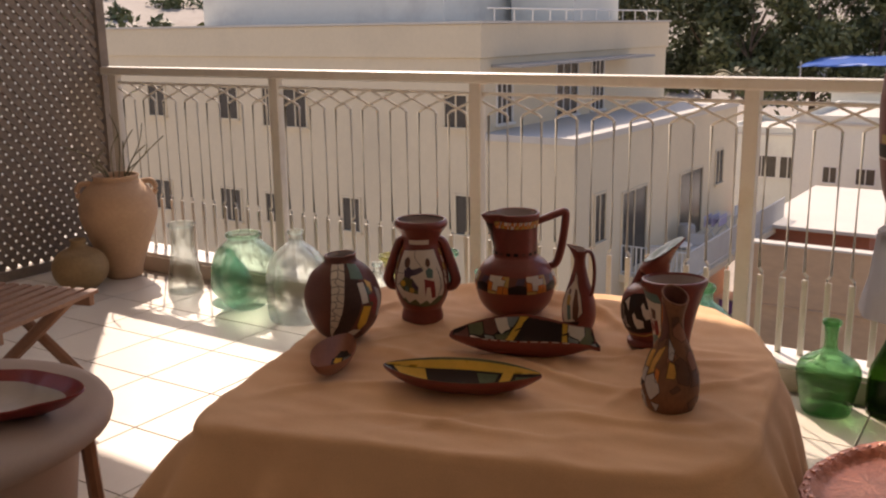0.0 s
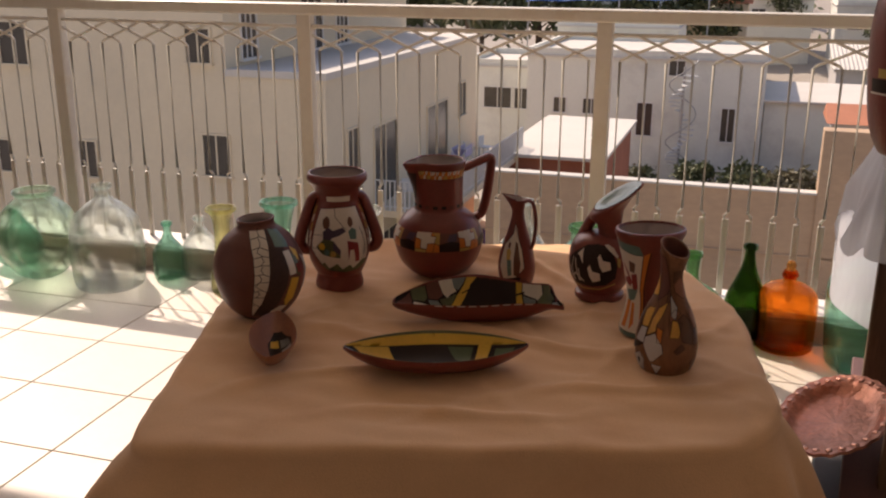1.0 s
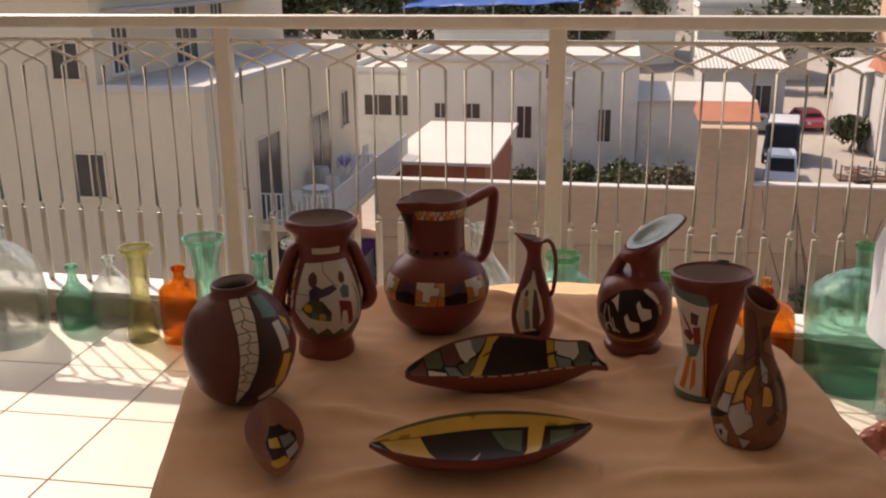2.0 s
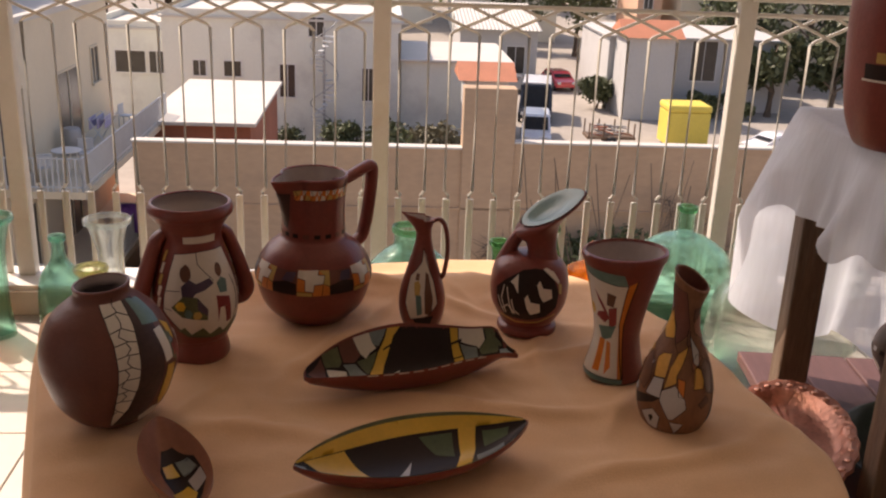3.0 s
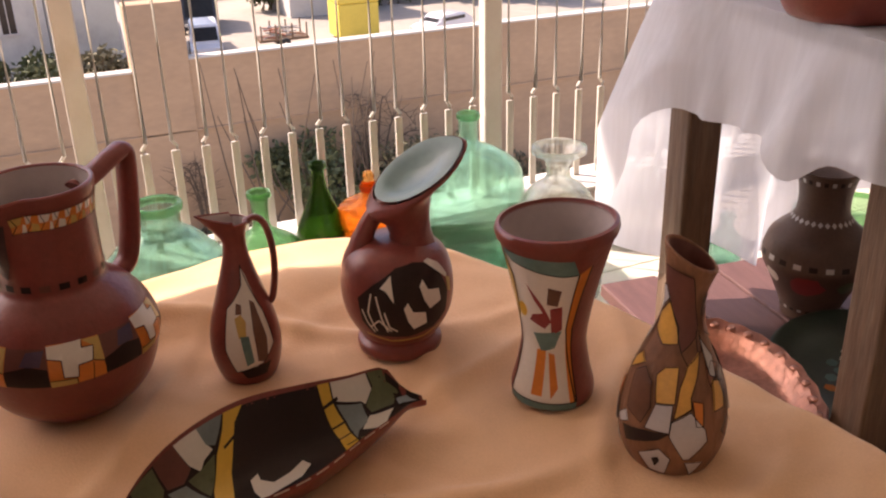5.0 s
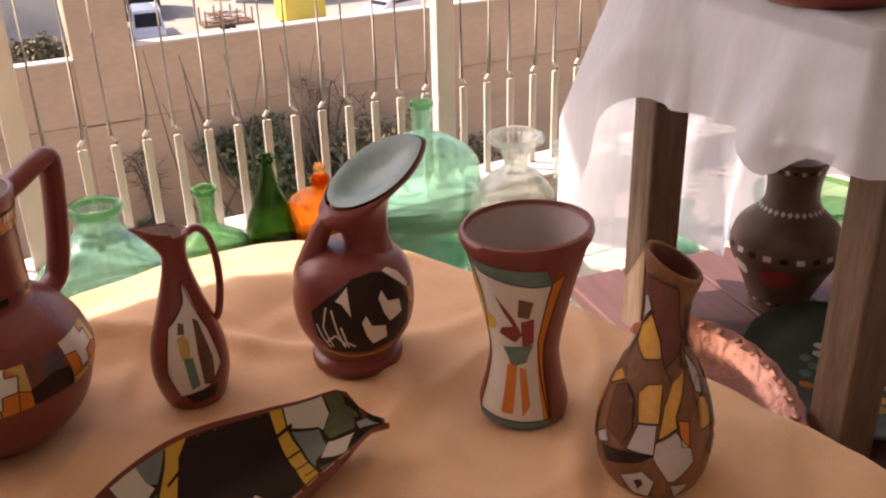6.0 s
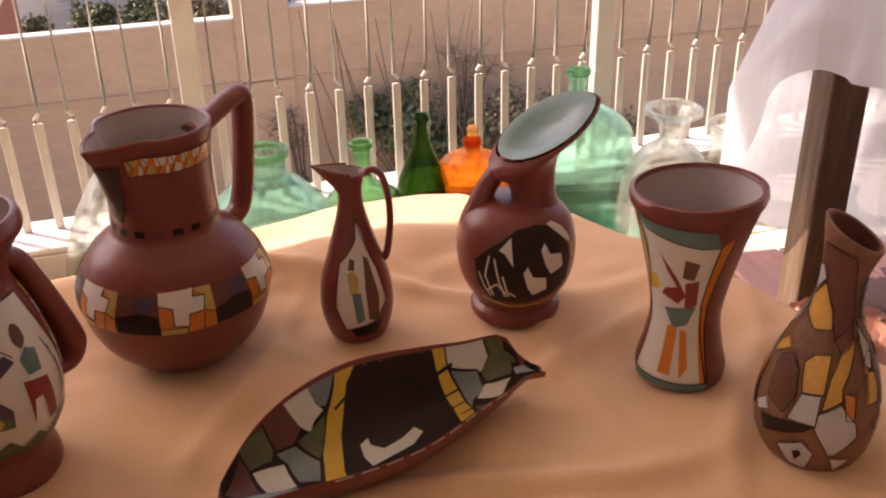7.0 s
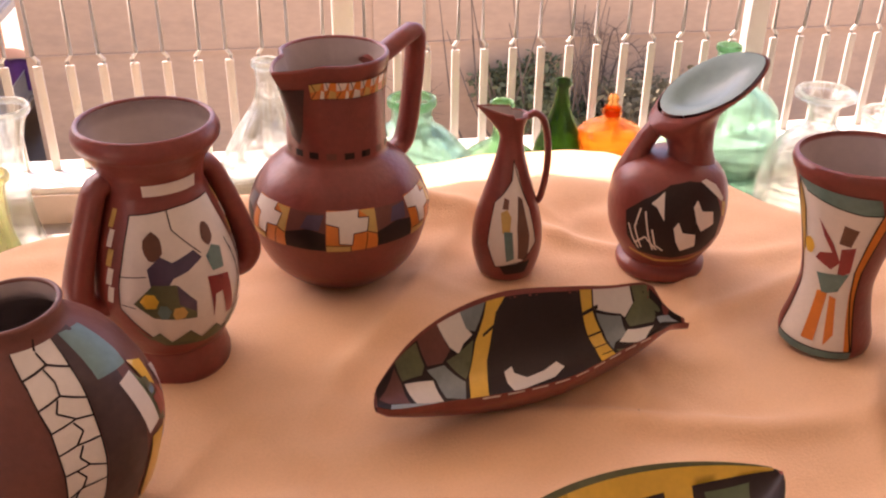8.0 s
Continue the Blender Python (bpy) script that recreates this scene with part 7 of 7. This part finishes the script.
gd = thing("clay_jug", "round dark brown clay jug on the floor", "jug", pose(-1.80, 4.40, 0))
part("body", lathe(bmesh.new(), turned([(0.06, 0), (0.07, 0.004), (0.115, 0.05), (0.13, 0.11), (0.105, 0.17), (0.05, 0.20), (0.035, 0.22), (0.04, 0.24)], 0.007), 40), M["gourd"], gd, smooth=60)


def folding_chair():
    t = thing("folding_chair", "reddish brown wooden folding chair with a slatted seat", "chair", pose(-1.47, 2.86, 0, 0, 0, -15))
    for y in (-0.21, 0.21):
        part("seat_rail", boxed(-0.22, y - 0.012, 0.325, 0.24, y + 0.012, 0.36, bevel=0.003), M["wood_chair"], t)
        for s in (-1, 1):
            bm = tube(bmesh.new(), [(s * 0.23, y + 0.02 * s, 0), (-s * 0.17, y + 0.02 * s, 0.35 if s > 0 else 0.35)], 0.016, 8, squash=1.4, up=(0, 1, 0))
            part("leg", bm, M["wood_chair"], t)
        part("back_post", tube(bmesh.new(), [(-0.18, y, 0.3), (-0.33, y, 0.82)], 0.016, 8, squash=1.4, up=(0, 1, 0)), M["wood_chair"], t)
    for k in range(9):
        x = -0.20 + k * 0.052
        part("slat", boxed(x, -0.235, 0.362, x + 0.034, 0.235, 0.376, bevel=0.003), M["wood_chair"], t)
    for z in (0.62, 0.70, 0.78):
        part("back_slat", boxed(-0.02, -0.23, -0.025, 0.0, 0.23, 0.025, bevel=0.003), M["wood_chair"], t, m=pose(-0.18 - 0.15 * (z - 0.3) / 0.52, 0, z, 0, -16, 0))
    return t


folding_chair()


def side_table():
    t = thing("round_side_table", "low round table with a beige top and short skirt", "table", pose(-0.985, 1.665, 0))
    part("tabletop", lathe(bmesh.new(), [(0, 0.462), (0.325, 0.462), (0.342, 0.468), (0.346, 0.484), (0.338, 0.497), (0.318, 0.502), (0.30, 0.5), (0, 0.5)], 64), M["cloth_beige"], t, smooth=60)
    part("skirt", lathe(bmesh.new(), [(0.285, 0.462), (0.27, 0.36), (0.25, 0.2), (0.245, 0.2), (0.264, 0.36), (0.279, 0.462)], 64, lambda v: Vector((v.x * (1 + 0.03 * math.sin(12 * math.atan2(v.y, v.x)) * (0.462 - v.z)), v.y * (1 + 0.03 * math.sin(12 * math.atan2(v.y, v.x)) * (0.462 - v.z)), v.z))), M["cloth_beige"], t, smooth=60)
    for a in (0.6, 2.2, 3.7, 5.3):
        part("leg", tube(bmesh.new(), [(0.29 * math.cos(a), 0.29 * math.sin(a), 0.462), (0.315 * math.cos(a), 0.315 * math.sin(a), 0)], 0.016, 8), M["wood_chair"], t)
    return t


side_table()
fd = thing("freeform_bowl", "dark red freeform glazed bowl with a pale grey centre", "bowl", pose(-0.86, 1.70, 0.502, 0, 0, -20), group="painted earthenware")
bm = bmesh.new()
seg, rings = 64, []
for s, h in ((0.05, 0.004), (0.4, 0.004), (0.62, 0.01), (0.82, 0.028), (0.97, 0.046), (1.0, 0.048), (1.01, 0.045), (0.84, 0.022), (0.6, 0.002), (0.3, 0), (0.05, 0)):
    ring = []
    for k in range(seg):
        a = 2 * math.pi * k / seg
        r = s * (1 + 0.12 * math.sin(3 * a + 0.5) + 0.06 * math.sin(5 * a))
        ring.append(bm.verts.new((0.17 * r * math.cos(a), 0.10 * r * math.sin(a), h * (1 + 0.2 * math.sin(2 * a)))))
    rings.append(ring)
for q, w in zip(rings, rings[1:]):
    for k in range(seg):
        bm.faces.new((q[k], q[(k + 1) % seg], w[(k + 1) % seg], w[k]))
bm.faces.new(rings[0])
bm.faces.new(rings[-1])
part("body", bm, M["glaze_red"], fd, smooth=60)
bm = bmesh.new()
hub = bm.verts.new((0, 0, 0.0075))
loops = []
for s, h in ((0.35, 0.0075), (0.62, 0.0125), (0.8, 0.0285)):
    loops.append([bm.verts.new((0.17 * s * w * math.cos(a), 0.10 * s * w * math.sin(a), h * (1 + 0.2 * math.sin(2 * a)))) for a, w in [(2 * math.pi * k / seg, 1 + 0.12 * math.sin(6 * math.pi * k / seg + 0.5) + 0.06 * math.sin(10 * math.pi * k / seg)) for k in range(seg)]])
for k in range(seg):
    bm.faces.new((hub, loops[0][k], loops[0][(k + 1) % seg]))
for q, w in zip(loops, loops[1:]):
    for k in range(seg):
        bm.faces.new((q[k], w[k], w[(k + 1) % seg], q[(k + 1) % seg]))
part("inner_glaze", bm, M["glaze_lilac"], fd, smooth=60)



# ---- floor tiles ----
TILE = 0.322
tile_meshes = []
for i in range(3):
    bm = boxed(-TILE / 2 + 0.0025, -TILE / 2 + 0.0025, -0.008, TILE / 2 - 0.0025, TILE / 2 - 0.0025, 0.0, bevel=0.0012)
    finish(bm)
    me = bpy.data.meshes.new("tile")
    bm.to_mesh(me)
    bm.free()
    me.materials.append(M["tile"])
    tile_meshes.append(me)
base = pose(-0.825, 3.036, 0, 0, 0, -31.0)
inv = RAIL.inverted()
num = 0
for i in range(-16, 28):
    for j in range(-20, 10):
        c = base @ Vector(((i + 0.5) * TILE, (j + 0.5) * TILE, 0))
        q = inv @ c
        if -2.58 < q.x < 5.43 and -4.43 < q.y < -0.26:
            ob = new("tile", tile_meshes[num % 3])
            ob.parent = slab
            ob.matrix_parent_inverse = Matrix()
            ob.matrix_basis = inv @ base @ pose((i + 0.5) * TILE, (j + 0.5) * TILE, 0.0)
            num += 1
